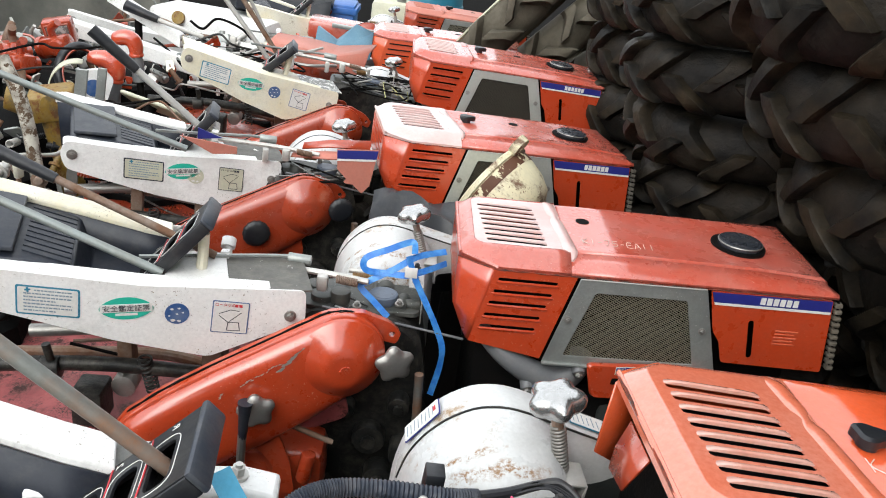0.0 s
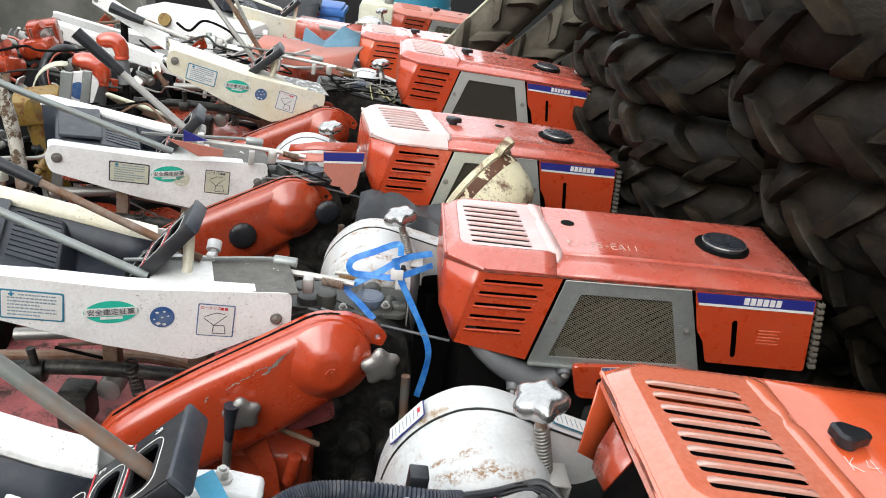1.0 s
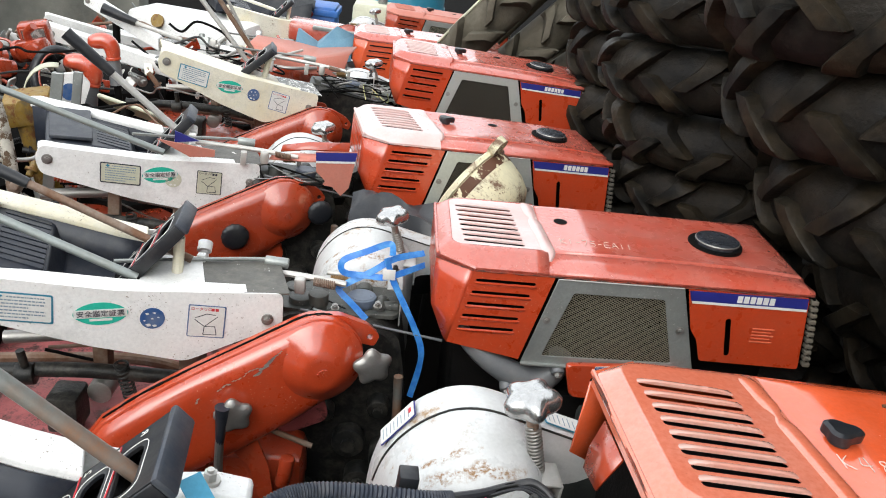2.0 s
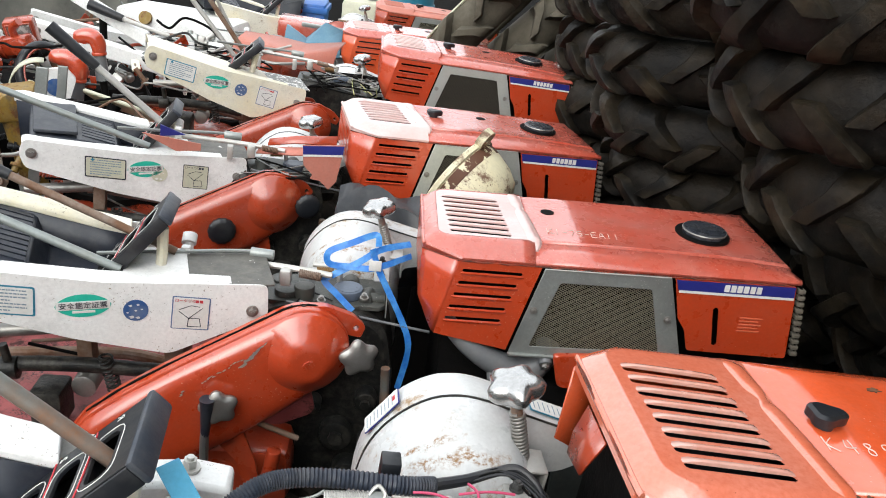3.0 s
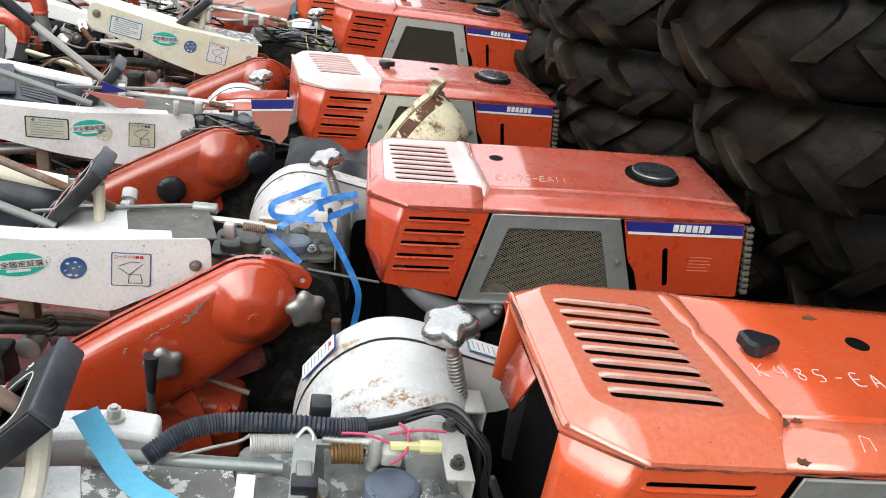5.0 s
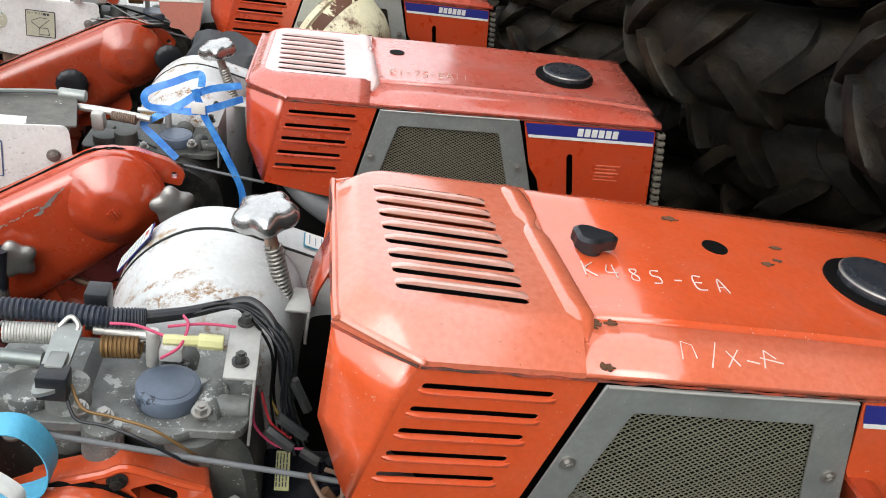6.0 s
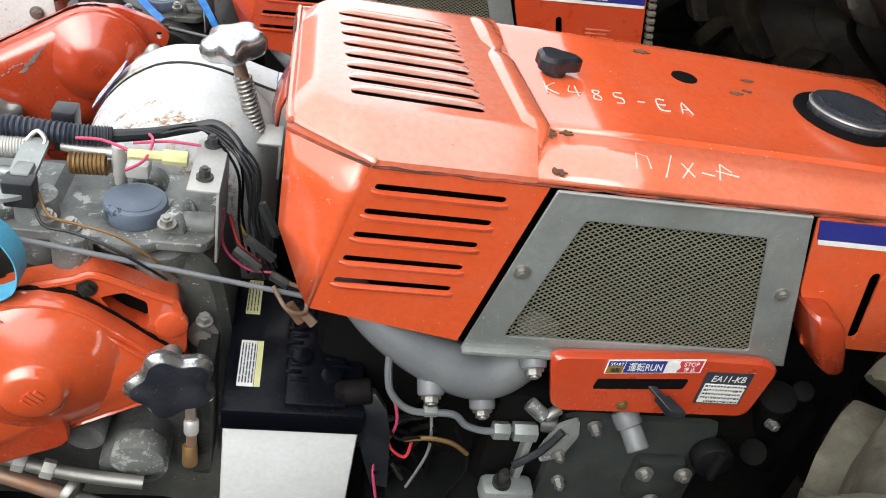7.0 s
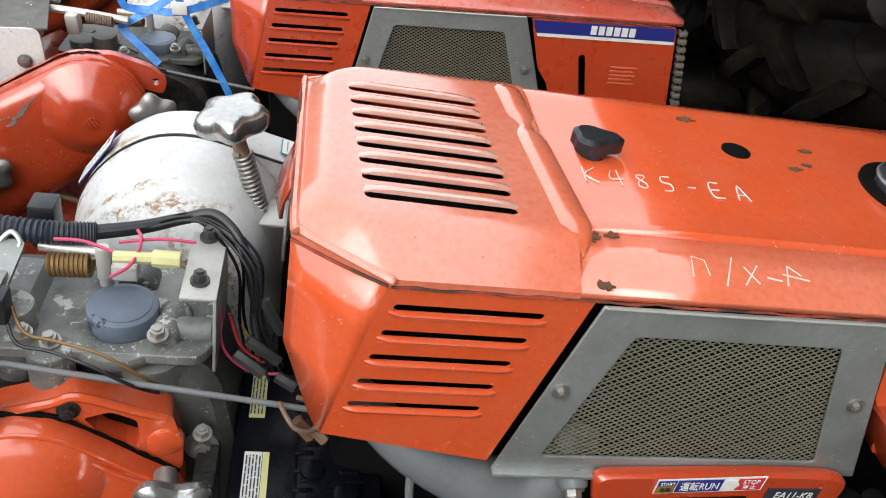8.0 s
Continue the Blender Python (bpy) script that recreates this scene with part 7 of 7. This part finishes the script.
part("folded_cover", loft(bmesh.new(), [[(-0.46, 0.06, -0.100), (-0.45, 0.085, -0.090)], [(-0.36, 0.045, -0.092), (-0.35, 0.075, -0.080)], [(-0.28, 0.03, -0.080), (-0.27, 0.06, -0.070)]], caps=False, close=False), PINK, M3, solid=0.004)
part("gate_flap", plate([(-0.74, -0.045), (-0.60, -0.070), (-0.60, -0.088), (-0.66, -0.090)], [], 0.004, to=lambda u, v, w: (u, 0.005 + (u + 0.6) * 0.2 + w, v)), PINK, M3)
part("gate_flap", plate([(-0.70, -0.03), (-0.64, -0.055), (-0.70, -0.06)], [], 0.004, to=lambda u, v, w: (u, 0.03 + (u + 0.6) * 0.2 + w, v)), NAVY, M3)
# hanging lever with a dark grip and red bracket below the second tractor's case
part("hand_lever", tube(bmesh.new(), [(-0.583, -0.16, -0.37), (-0.580, -0.165, -0.32), (-0.577, -0.168, -0.285)], 0.008, seg=10), STEEL, M2)
part("lever_grip", tube(bmesh.new(), [(-0.578, -0.167, -0.300), (-0.574, -0.170, -0.25), (-0.572, -0.170, -0.222)], 0.010, seg=12, radius=lambda u: 0.0075 + 0.006 * u), NAVYTRAY, M2)
part("red_bracket", plate(rounded([(-0.565, -0.330), (-0.525, -0.325), (-0.50, -0.40), (-0.49, -0.47), (-0.52, -0.47), (-0.535, -0.40), (-0.57, -0.36)], 0.01), [slot(-0.545, -0.345, 0.018, 0.012)], 0.006, to=xz(-0.11)), CASE, M2)
part("red_case", box(bmesh.new(), (-0.66, -0.09, -0.52), (-0.44, 0.02, -0.395), 0.02), CASE, M2)
part("red_tube", rod(bmesh.new(), (-0.465, -0.11, -0.37), (-0.475, -0.115, -0.43), 0.014, bevel=0.003), CASE, M2)
part("grease_rod", rod(bmesh.new(), (-0.50, -0.09, -0.325), (-0.425, -0.085, -0.360), 0.0055), RUSTY, M2)


# ---- loose parts lying between the tractors ----
def housing():
    """A cast end housing with a rusted flange rim and ears."""
    ob = thing("gear_housing", look((0.208, 2.050, 0.905), (0.208 - 0.74, 2.050 + 0.42, 0.905 + 0.46), 0) @ Matrix.Diagonal((1.06, 1.06, 1.6, 1)), "cream gear housing with a rusted flange, resting on a hood", "gear housing")
    seg = 48
    bm = bmesh.new()
    prof = [(0.0, 0.112), (0.003, 0.120), (0.010, 0.120), (0.012, 0.114), (0.035, 0.112), (0.060, 0.104), (0.082, 0.088), (0.092, 0.066), (0.093, 0.056), (0.106, 0.052), (0.108, 0.03)]
    loft(bm, [[(r * math.cos(2 * math.pi * k / seg), r * math.sin(2 * math.pi * k / seg), z) for k in range(seg)] for z, r in prof])
    part("bell", bm, CREAM, ob)
    for a in (95, 215, 335):
        x, y = 0.134 * math.cos(radians(a)), 0.134 * math.sin(radians(a))
        part("ear", plate(rounded([(x + 0.026 * math.cos(radians(b)), y + 0.026 * math.sin(radians(b))) for b in range(0, 360, 30)], 0.005), [[(x + 0.009 * math.cos(radians(-b)), y + 0.009 * math.sin(radians(-b))) for b in range(0, 360, 30)]], 0.013), CREAM, ob)
    part("rim", loft(bmesh.new(), [[(r * math.cos(2 * math.pi * k / seg), r * math.sin(2 * math.pi * k / seg), z) for k in range(seg)] for z, r in ((0.0125, 0.1145), (0.020, 0.1152), (0.030, 0.1138), (0.031, 0.11))], caps=False), PEELED, ob, "brown rusted band")
    return ob


housing()
bm = loft(bmesh.new(), [[(x, y + 0.03 * math.sin(23 * x + 2 * z), z + 0.018 * math.sin(31 * x + 40 * y) - 0.05 * abs(x - 0.08)) for y, z in ((1.80, 0.70), (1.82, 0.80), (1.86, 0.855), (1.92, 0.875), (1.97, 0.865), (2.02, 0.82), (2.05, 0.72))] for x in [-0.08 + 0.024 * k for k in range(13)]], caps=False, close=False)
single("plastic_guard", bm, BLACK, "bent black plastic guard wedged between two hoods", "guard", solid=0.004)


def crank_handle(name, m, mat, label):
    """A rounded starter or brake handle cap with its neck."""
    ob = thing(name, m, label, "brake handle", "orange brake handles")
    bend = [(0.012, 0, -0.012), (0.013, 0, 0.012), (0.006, 0, 0.034), (-0.014, 0, 0.044), (-0.040, 0, 0.040), (-0.058, 0, 0.026)]
    part("cap", tube(bmesh.new(), bend, 0.02, seg=18, n=5, radius=lambda u: 0.0205 + 0.006 * math.sin(math.pi * u) - 0.016 * max(0.0, u - 0.84) / 0.16), mat, ob)
    part("cap_flange", rod(bmesh.new(), (0.012, 0, -0.018), (0.012, 0, -0.008), 0.0235, seg=14, bevel=0.002), mat, ob)
    part("neck", rod(bmesh.new(), (0.012, 0, -0.10), (0.012, 0, -0.015), 0.022, 0.019), MANIFOLD, ob)
    part("stem", rod(bmesh.new(), (0.012, 0, -0.9), (0.012, 0, -0.09), 0.012), DARK, ob)
    return ob


crank_handle("brake_handle", pose(-0.952, 2.75, 0.962, 0, -6, 4), ORANGE_RED, "glossy orange plastic handle cap on a grey neck")
crank_handle("brake_handle", pose(-1.015, 2.72, 0.880, 0, 8, 8) @ Matrix.Diagonal((1.25, 1.15, 1.1, 1)), ORANGE_RED, "dusty orange plastic handle cap on a grey neck")
for p, q, hw, hh in (((-1.43, 3.40, 0.880), (-0.72, 3.30, 0.770), 0.03, 0.030), ((-1.30, 3.50, 1.010), (-0.98, 3.42, 0.875), 0.03, 0.026)):
    p, q = Vector(p), Vector(q)
    bm = loft(bmesh.new(), [[c + Vector((0, sy * hw, sz * hh)) for sy, sz in ((-1, -1), (-1, 1), (1, 1), (1, -1))] for c in (p, p.lerp(q, 0.5), q)])
    hb = thing("handle_bar", Matrix.Identity(4), "white painted square handle bar lying across the scrap", "handle bar", "white handle bars")
    part("bar", bm, WHITE, hb, bevel=0.004)
    bolt("bolt", hb, p.lerp(q, 0.06) + Vector((0, -hw, 0)), (0, -1, 0), 0.007, 0.008, STEEL)
    part("prop", rod(bmesh.new(), p.lerp(q, 0.4) - Vector((0, 0, p.lerp(q, 0.4).z)), p.lerp(q, 0.4) - Vector((0, 0, hh)), 0.015), DARK, hb)
# old handle column standing on end, small poles, yellow gearbox parts, rusted tray
up = thing("handle_plate", pose(-1.02, 2.62, 0.86, 0, 18, 20), "short white handle plate with a blue disc sticker", "handle plate")
part("plate", plate(rounded([(-0.05, -0.85), (-0.05, 0.04), (0.0, 0.065), (0.04, 0.04), (0.04, -0.85)], 0.01), [], 0.02, to=xz(0.0)), WHITE, up, bevel=0.002)
part("disc_sticker", plate([(-0.01 + 0.028 * math.cos(radians(a)), -0.005 + 0.028 * math.sin(radians(a))) for a in range(0, 360, 20)], [], 0.001, to=xz(-0.002)), BLUEDISC, up)
for x, y, z, dx, w in ((-0.955, 2.35, 0.985, -0.045, 0.017), (-0.898, 2.35, 0.995, -0.040, 0.013)):
    ob = thing("steel_post", pose(x, y, 0), "flat upright galvanised steel bar among the handles", "post", "thin posts")
    part("shaft", loft(bmesh.new(), [[(dx * (1 - h) * 3 - w, -0.004, z * h), (dx * (1 - h) * 3 + w, -0.004, z * h), (dx * (1 - h) * 3 + w, 0.004, z * h), (dx * (1 - h) * 3 - w, 0.004, z * h)] for h in (0.0, 0.5, 0.985, 1.0)]), GALV, ob, bevel=0.002)
    part("foot", box(bmesh.new(), (dx * 3 - 0.05, -0.05, 0.0), (dx * 3 + 0.05, 0.05, 0.012), 0.003), RUSTY, ob)
single("wooden_pole", tube(bmesh.new(), [(-0.93, 2.05, 0.0), (-1.03, 2.18, 0.78), (-1.125, 2.24, 1.02)], 0.019, seg=12), BARK, "weathered mottled wooden pole leaning on the handles", "pole")
bm = bmesh.new()
box(bm, (-0.08, -0.06, -0.06), (0.10, 0.10, 0.03), 0.02)
rod(bm, (-0.1, 0.02, -0.01), (-0.16, 0.02, 0.02), 0.04, bevel=0.004)
rod(bm, (0.02, -0.05, 0.0), (0.02, -0.09, 0.0), 0.045, bevel=0.004)
rod(bm, (0.0, 0.0, -0.9), (0.0, 0.0, -0.05), 0.05)
single("yellow_gearbox", bm, YELLOW, "dirty yellow gearbox with round bosses", "gearbox", pose(-1.10, 2.45, 0.85, 8, -10, 15) @ Matrix.Diagonal((0.75, 0.75, 0.95, 1)))
bm = loft(bmesh.new(), [[(0.09 * math.cos(radians(a)), y, 0.10 * math.sin(radians(a))) for y in (-0.03, 0.03)] for a in range(80, 190, 12)], caps=False, close=False)
single("mud_guard", bm, PALE, "small curved cream mudguard piece", "mudguard", pose(-1.08, 2.62, 0.84, 0, 0, 20), solid=0.004)
tray = thing("rusty_tray", pose(-0.85, 2.62, 0.82, -34, 4, -24), "rusted sheet tray with a rolled cream edge", "tray")
rim = rounded([(-0.10, -0.05), (0.12, -0.05), (0.12, 0.06), (-0.10, 0.06)], 0.03)
part("floor", plate(rim, [], 0.004), CREAM, tray)
part("edge", tube(bmesh.new(), [(x, y, 0.006) for x, y in rim + rim[:2]], 0.006, seg=8, n=2), PALE, tray)
part("leg", rod(bmesh.new(), (0.0, 0.0, -0.7), (0.0, 0.0, 0.0), 0.02), DARK, tray)
hp = thing("wheel_hoop", pose(-1.17, 2.86, 0.835, 70, 10, 35) @ Matrix.Diagonal((0.72, 0.72, 1.0, 1)), "black rubber hoop with a red rim line", "hoop")
ring = [(0.10 * math.cos(radians(a)), 0.13 * math.sin(radians(a)), 0) for a in range(0, 361, 15)]
part("hoop", tube(bmesh.new(), ring, 0.022, seg=12, n=2), BLACK, hp)
part("rim_line", tube(bmesh.new(), [(x * 0.86, y * 0.88, 0.016) for x, y, z in ring], 0.006, seg=8, n=2), CASE, hp)
part("stand", rod(bmesh.new(), (0, -0.13, 0), (0.0, -0.85, -0.30), 0.02), DARK, hp)
lamp = thing("work_lamp", pose(-1.38, 3.2, 0.895, 10, -12, 12), "red plastic lamp box with a dark window", "lamp")
lamp.scale = (0.72, 0.72, 1.0)
part("shell", box(bmesh.new(), (-0.075, -0.04, -0.05), (0.075, 0.05, 0.05), 0.012), CASE, lamp)
part("window", box(bmesh.new(), (-0.055, -0.044, -0.032), (0.055, -0.038, 0.032), 0.004), CASTGREY, lamp)
part("window_rim", tube(bmesh.new(), [(-0.06, -0.043, -0.037), (0.06, -0.043, -0.037), (0.06, -0.043, 0.037), (-0.06, -0.043, 0.037), (-0.06, -0.043, -0.037)], 0.003, seg=6, smooth=False), PINK, lamp)
part("stem", rod(bmesh.new(), (0, 0, -0.88), (0, 0, -0.04), 0.02), DARK, lamp)


def scrap(name, x, y, z, seed, mats, label, count=9, size=0.07):
    """A heap of small worn machine parts: stubs, brackets, tubes and plates on a dark base."""
    rng = random.Random(seed)
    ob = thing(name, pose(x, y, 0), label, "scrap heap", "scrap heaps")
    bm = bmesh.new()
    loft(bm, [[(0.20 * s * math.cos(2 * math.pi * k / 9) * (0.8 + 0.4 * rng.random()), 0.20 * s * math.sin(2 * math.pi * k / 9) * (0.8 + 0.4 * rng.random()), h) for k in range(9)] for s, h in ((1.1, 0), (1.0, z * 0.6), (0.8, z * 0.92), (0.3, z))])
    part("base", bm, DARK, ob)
    for k in range(count):
        p = Vector(((rng.random() - 0.5) * 0.42, (rng.random() - 0.5) * 0.42, z * 0.93 + rng.random() * 0.07))
        m = Matrix.Translation(p) @ Euler((rng.random() * 6, rng.random() * 6, rng.random() * 6)).to_matrix().to_4x4()
        bm = bmesh.new()
        s = size * (0.5 + rng.random())
        c = k % 5
        if c == 0:
            rod(bm, (0, 0, -s), (0, 0, s), s * 0.25, bevel=0.003)
            rod(bm, (0, 0, s * 0.4), (0, 0, s * 0.6), s * 0.45, seg=18)
        elif c == 1:
            tube(bm, [(-s * 2, 0, 0), (-s, s * 0.4, 0), (s, -s * 0.3, s * 0.3), (s * 2, 0, 0)], s * 0.12)
        elif c == 2:
            bm.free()
            bm = plate(rounded([(-s, -s * 0.5), (s, -s * 0.4), (s * 0.8, s * 0.5), (-s * 0.7, s * 0.6)], s * 0.2), [slot(0, 0, s * 0.5, s * 0.25)], 0.006)
        elif c == 3:
            box(bm, (-s * 0.7, -s * 0.4, -s * 0.3), (s * 0.7, s * 0.4, s * 0.3), 0.006)
            rod(bm, (0, 0, 0), (0, s * 0.7, 0), s * 0.25)
        else:
            helix(bm, (0, 0, -s * 0.6), (0, 0, s * 0.6), s * 0.2, s * 0.04, 8)
        part(("shaft", "tube", "bracket", "valve_body", "spring")[c], bm, mats[rng.randrange(len(mats))], ob, at=m)
    return ob


HEAP = (DARK, STEEL, RUSTY, ZINC, GALV, CASE, ZINC, BLACK, WHITE_OLD, CASE)
for k, (x, y, z) in enumerate(((-1.35, 3.0, 0.80), (-1.22, 2.25, 0.74), (-1.05, 1.95, 0.72), (-1.30, 2.65, 0.76), (-1.10, 3.25, 0.80), (-1.45, 3.45, 0.78), (-0.80, 2.50, 0.66), (-1.0, 1.62, 0.62),
                               (-0.62, 3.35, 0.70), (-0.95, 3.55, 0.74), (-1.3, 4.0, 0.74), (-0.85, 4.35, 0.70), (-1.65, 3.9, 0.72), (-0.45, 4.55, 0.62), (-1.2, 4.9, 0.66), (-0.7, 5.2, 0.62), (-1.6, 5.0, 0.66))):
    scrap("scrap_heap", x, y, z, 40 + k, (DARK, RUSTY, OILCAST, DARK, CASE) if k == 7 else HEAP + ((YELLOW,) if k in (1, 3) else (WHITE, WHITE_OLD) if k > 7 else ()), "heap of greasy rods, brackets and springs", 30 if k < 8 else 26, 0.042)

def loose_cable(k):
    """A bent control cable lying over the handles."""
    rng = random.Random(200 + k)
    x, y = -1.45 + 0.95 * rng.random(), 2.3 + 1.6 * rng.random()
    z = 0.82 + 0.08 * rng.random()
    pts = [(x, y, z)]
    for i in range(4):
        pts.append((pts[-1][0] + 0.05 + 0.10 * rng.random(), pts[-1][1] + 0.16 * (rng.random() - 0.5), max(0.74, pts[-1][2] + 0.09 * (rng.random() - 0.5))))
    return single("control_cable", tube(bmesh.new(), pts, 0.003 + 0.004 * rng.random(), seg=7), (DARK, OILCAST, STEEL, RUSTY, DARK, ZINC)[k % 6], "bent control cable lying across the handles", "cable", group="loose cables")


for k in range(16):
    loose_cable(k)

def red_casting(x, y, z, seed, label):
    """A small red drive casting with bosses and a flange, on a dark stem."""
    rng = random.Random(seed)
    ob = thing("red_casting", pose(x, y, z, 12 - 24 * rng.random(), 20 * rng.random(), 360 * rng.random()), label, "machine part", "red castings")
    part("body", rod(box(bmesh.new(), (-0.055, -0.03, -0.03), (0.055, 0.03, 0.035), 0.012), (-0.02, -0.05, 0.0), (-0.02, 0.05, 0.0), 0.028, seg=20, bevel=0.004), CASE, ob)
    part("flange", rod(bmesh.new(), (0.045, 0.0, 0.0), (0.065, 0.0, 0.0), 0.042, seg=20, bevel=0.003), CASE, ob)
    part("spout", tube(bmesh.new(), [(0.0, 0.0, 0.03), (-0.01, 0.01, 0.065), (-0.05, 0.02, 0.085)], 0.014, seg=12), RUSTY if seed % 2 else CASE, ob)
    for k in range(3):
        bolt("bolt", ob, (0.065, 0.030 * math.cos(2.1 * k), 0.030 * math.sin(2.1 * k)), (1, 0, 0), 0.006, 0.007)
    part("stem", rod(bmesh.new(), (0, 0, -z + 0.02), (0, 0, -0.02), 0.016), DARK, ob)
    return ob


for k, (x, y, z) in enumerate(((-1.47, 3.02, 0.84), (-1.40, 2.92, 0.83), (-1.55, 3.12, 0.82), (-1.36, 3.12, 0.86))):
    red_casting(x, y, z, 3 + k, "grimy red casting with a bolted flange")


# ---- farther rows ----
sheet = loft(bmesh.new(), [[(-0.66, 3.42, 0.84), (-0.64, 3.46, 0.91), (-0.62, 3.58, 0.93)], [(-0.50, 3.42, 0.85), (-0.49, 3.45, 0.905), (-0.47, 3.60, 0.92)], [(-0.40, 3.42, 0.83), (-0.39, 3.45, 0.88), (-0.36, 3.60, 0.905)],
                           [(-0.24, 3.42, 0.83), (-0.22, 3.45, 0.92), (-0.20, 3.60, 0.93)]], caps=False, close=False)
single("faded_fender", sheet, PINK, "sun-bleached pink sheet fender lying across the handles", "fender", solid=0.005)
single("tarp_scrap", loft(bmesh.new(), [[(-0.52 + 0.09 * i, 4.0 + 0.06 * j, 0.78 + 0.05 * math.sin(2.1 * i + j) * (1 if j else 0.4) + 0.03 * j) for j in range(4)] for i in range(4)], caps=False, close=False), TARP, "crumpled blue tarpaulin scrap", "tarpaulin", solid=0.004)
tiller(pose(0.10, 4.86, 0.90, 0, 2, 3), "faded red walking tractor with a small flat hood", PINK, CASE, dict(brand=False), dict(at=(-0.60, -0.05, -0.06), yaw=20, white=WHITE_OLD, stickers=(False, False, False, False)), {}, detail=False)
rp = thing("red_cover", pose(-0.44, 4.70, 0.76, 0, 3, 4), "red sheet cover with a pale bar on top", "cover")
part("sheet", box(bmesh.new(), (-0.21, -0.02, -0.05), (0.20, 0.22, 0.05), 0.02), RED_FADED, rp)
part("bar", box(bmesh.new(), (-0.08, -0.03, 0.03), (0.18, 0.0, 0.05), 0.004), GALV, rp)
part("leg", box(bmesh.new(), (-0.15, 0.02, -0.75), (0.15, 0.18, -0.04), 0.01), DARK, rp)
rc = thing("round_cap", pose(-0.15, 4.55, 0.0), "round red cap on a dark stem", "cap")
part("lid", rod(bmesh.new(), (0, 0, 0.83), (0, 0, 0.875), 0.056, 0.05, seg=28, bevel=0.006), CASE, rc)
part("stem", rod(bmesh.new(), (0, 0, 0), (0, 0, 0.84), 0.03), DARK, rc)
bx = thing("blue_crate", pose(-0.63, 5.55, 0.0), "blue plastic crate at the back of the yard", "crate")
part("shell", box(bmesh.new(), (-0.16, -0.05, 0.0), (0.16, 0.25, 0.80), 0.015), BLUEBOX, bx)
part("lip", box(bmesh.new(), (-0.175, -0.06, 0.74), (0.175, 0.26, 0.78), 0.006), BLUEBOX, bx)
part("knob", rod(bmesh.new(), (0.0, -0.06, 0.75), (0, -0.09, 0.75), 0.02), CASE, bx)
dr = thing("teal_drum", pose(-0.02, 6.0, 0.0), "teal plastic drum at the back of the yard", "drum")
part("barrel", rod(bmesh.new(), (0, 0, 0), (0, 0, 1.0), 0.26, seg=40, bevel=0.02), TEAL, dr)
part("hoop", rod(bmesh.new(), (0, 0, 0.80), (0, 0, 0.83), 0.268, seg=40, bevel=0.006), TEAL, dr)
pb = thing("pale_canister", pose(-0.22, 5.35, 0.0), "pale green plastic canister", "canister")
part("body", box(bmesh.new(), (-0.13, -0.04, 0.0), (0.13, 0.20, 0.88), 0.03), PALE, pb)
part("spout", rod(bmesh.new(), (0.05, 0.06, 0.87), (0.05, 0.06, 0.92), 0.03, bevel=0.004), GALV, pb)
single("dark_tarpaulin", loft(bmesh.new(), [[(-1.15 + 0.11 * i, 5.1 + 0.08 * j, 0.70 + 0.05 * math.sin(1.7 * i + 2 * j) + 0.03 * j) for j in range(6)] for i in range(6)], caps=False, close=False), BLACK, "crumpled dark tarpaulin over scrap", "tarpaulin", solid=0.005)
wt = thing("white_tank", pose(-1.22, 4.55, 0.0, 0, 0, -12), "white tank with a yellow disc and a black edge", "tank")
part("body", box(bmesh.new(), (-0.30, -0.02, 0.10), (0.40, 0.30, 0.80), 0.05), WHITE, wt)
part("edge", tube(bmesh.new(), [(-0.28, -0.03, 0.76), (-0.20, -0.035, 0.70), (0.05, -0.035, 0.67), (0.38, -0.03, 0.66)], 0.012, seg=8), BLACK, wt)
part("disc", rod(bmesh.new(), (-0.10, -0.02, 0.755), (-0.10, -0.035, 0.76), 0.035, seg=24), YELLOW, wt)
part("base", box(bmesh.new(), (-0.25, 0.0, 0.0), (0.35, 0.28, 0.12), 0.01), DARK, wt)
lv = single("steering_lever", tube(bmesh.new(), [(-0.89, 3.4, 0.905), (-1.07, 3.4, 0.950), (-1.12, 3.4, 0.965)], 0.009, seg=10), ZINC, "steel lever rod resting on the handle plates", "lever")
gr = part("grip", tube(bmesh.new(), [(-1.07, 3.4, 0.951), (-1.13, 3.4, 0.969), (-1.20, 3.4, 0.992)], 0.02, seg=12, radius=lambda u: 0.014 + 0.008 * u), BLACK, lv)
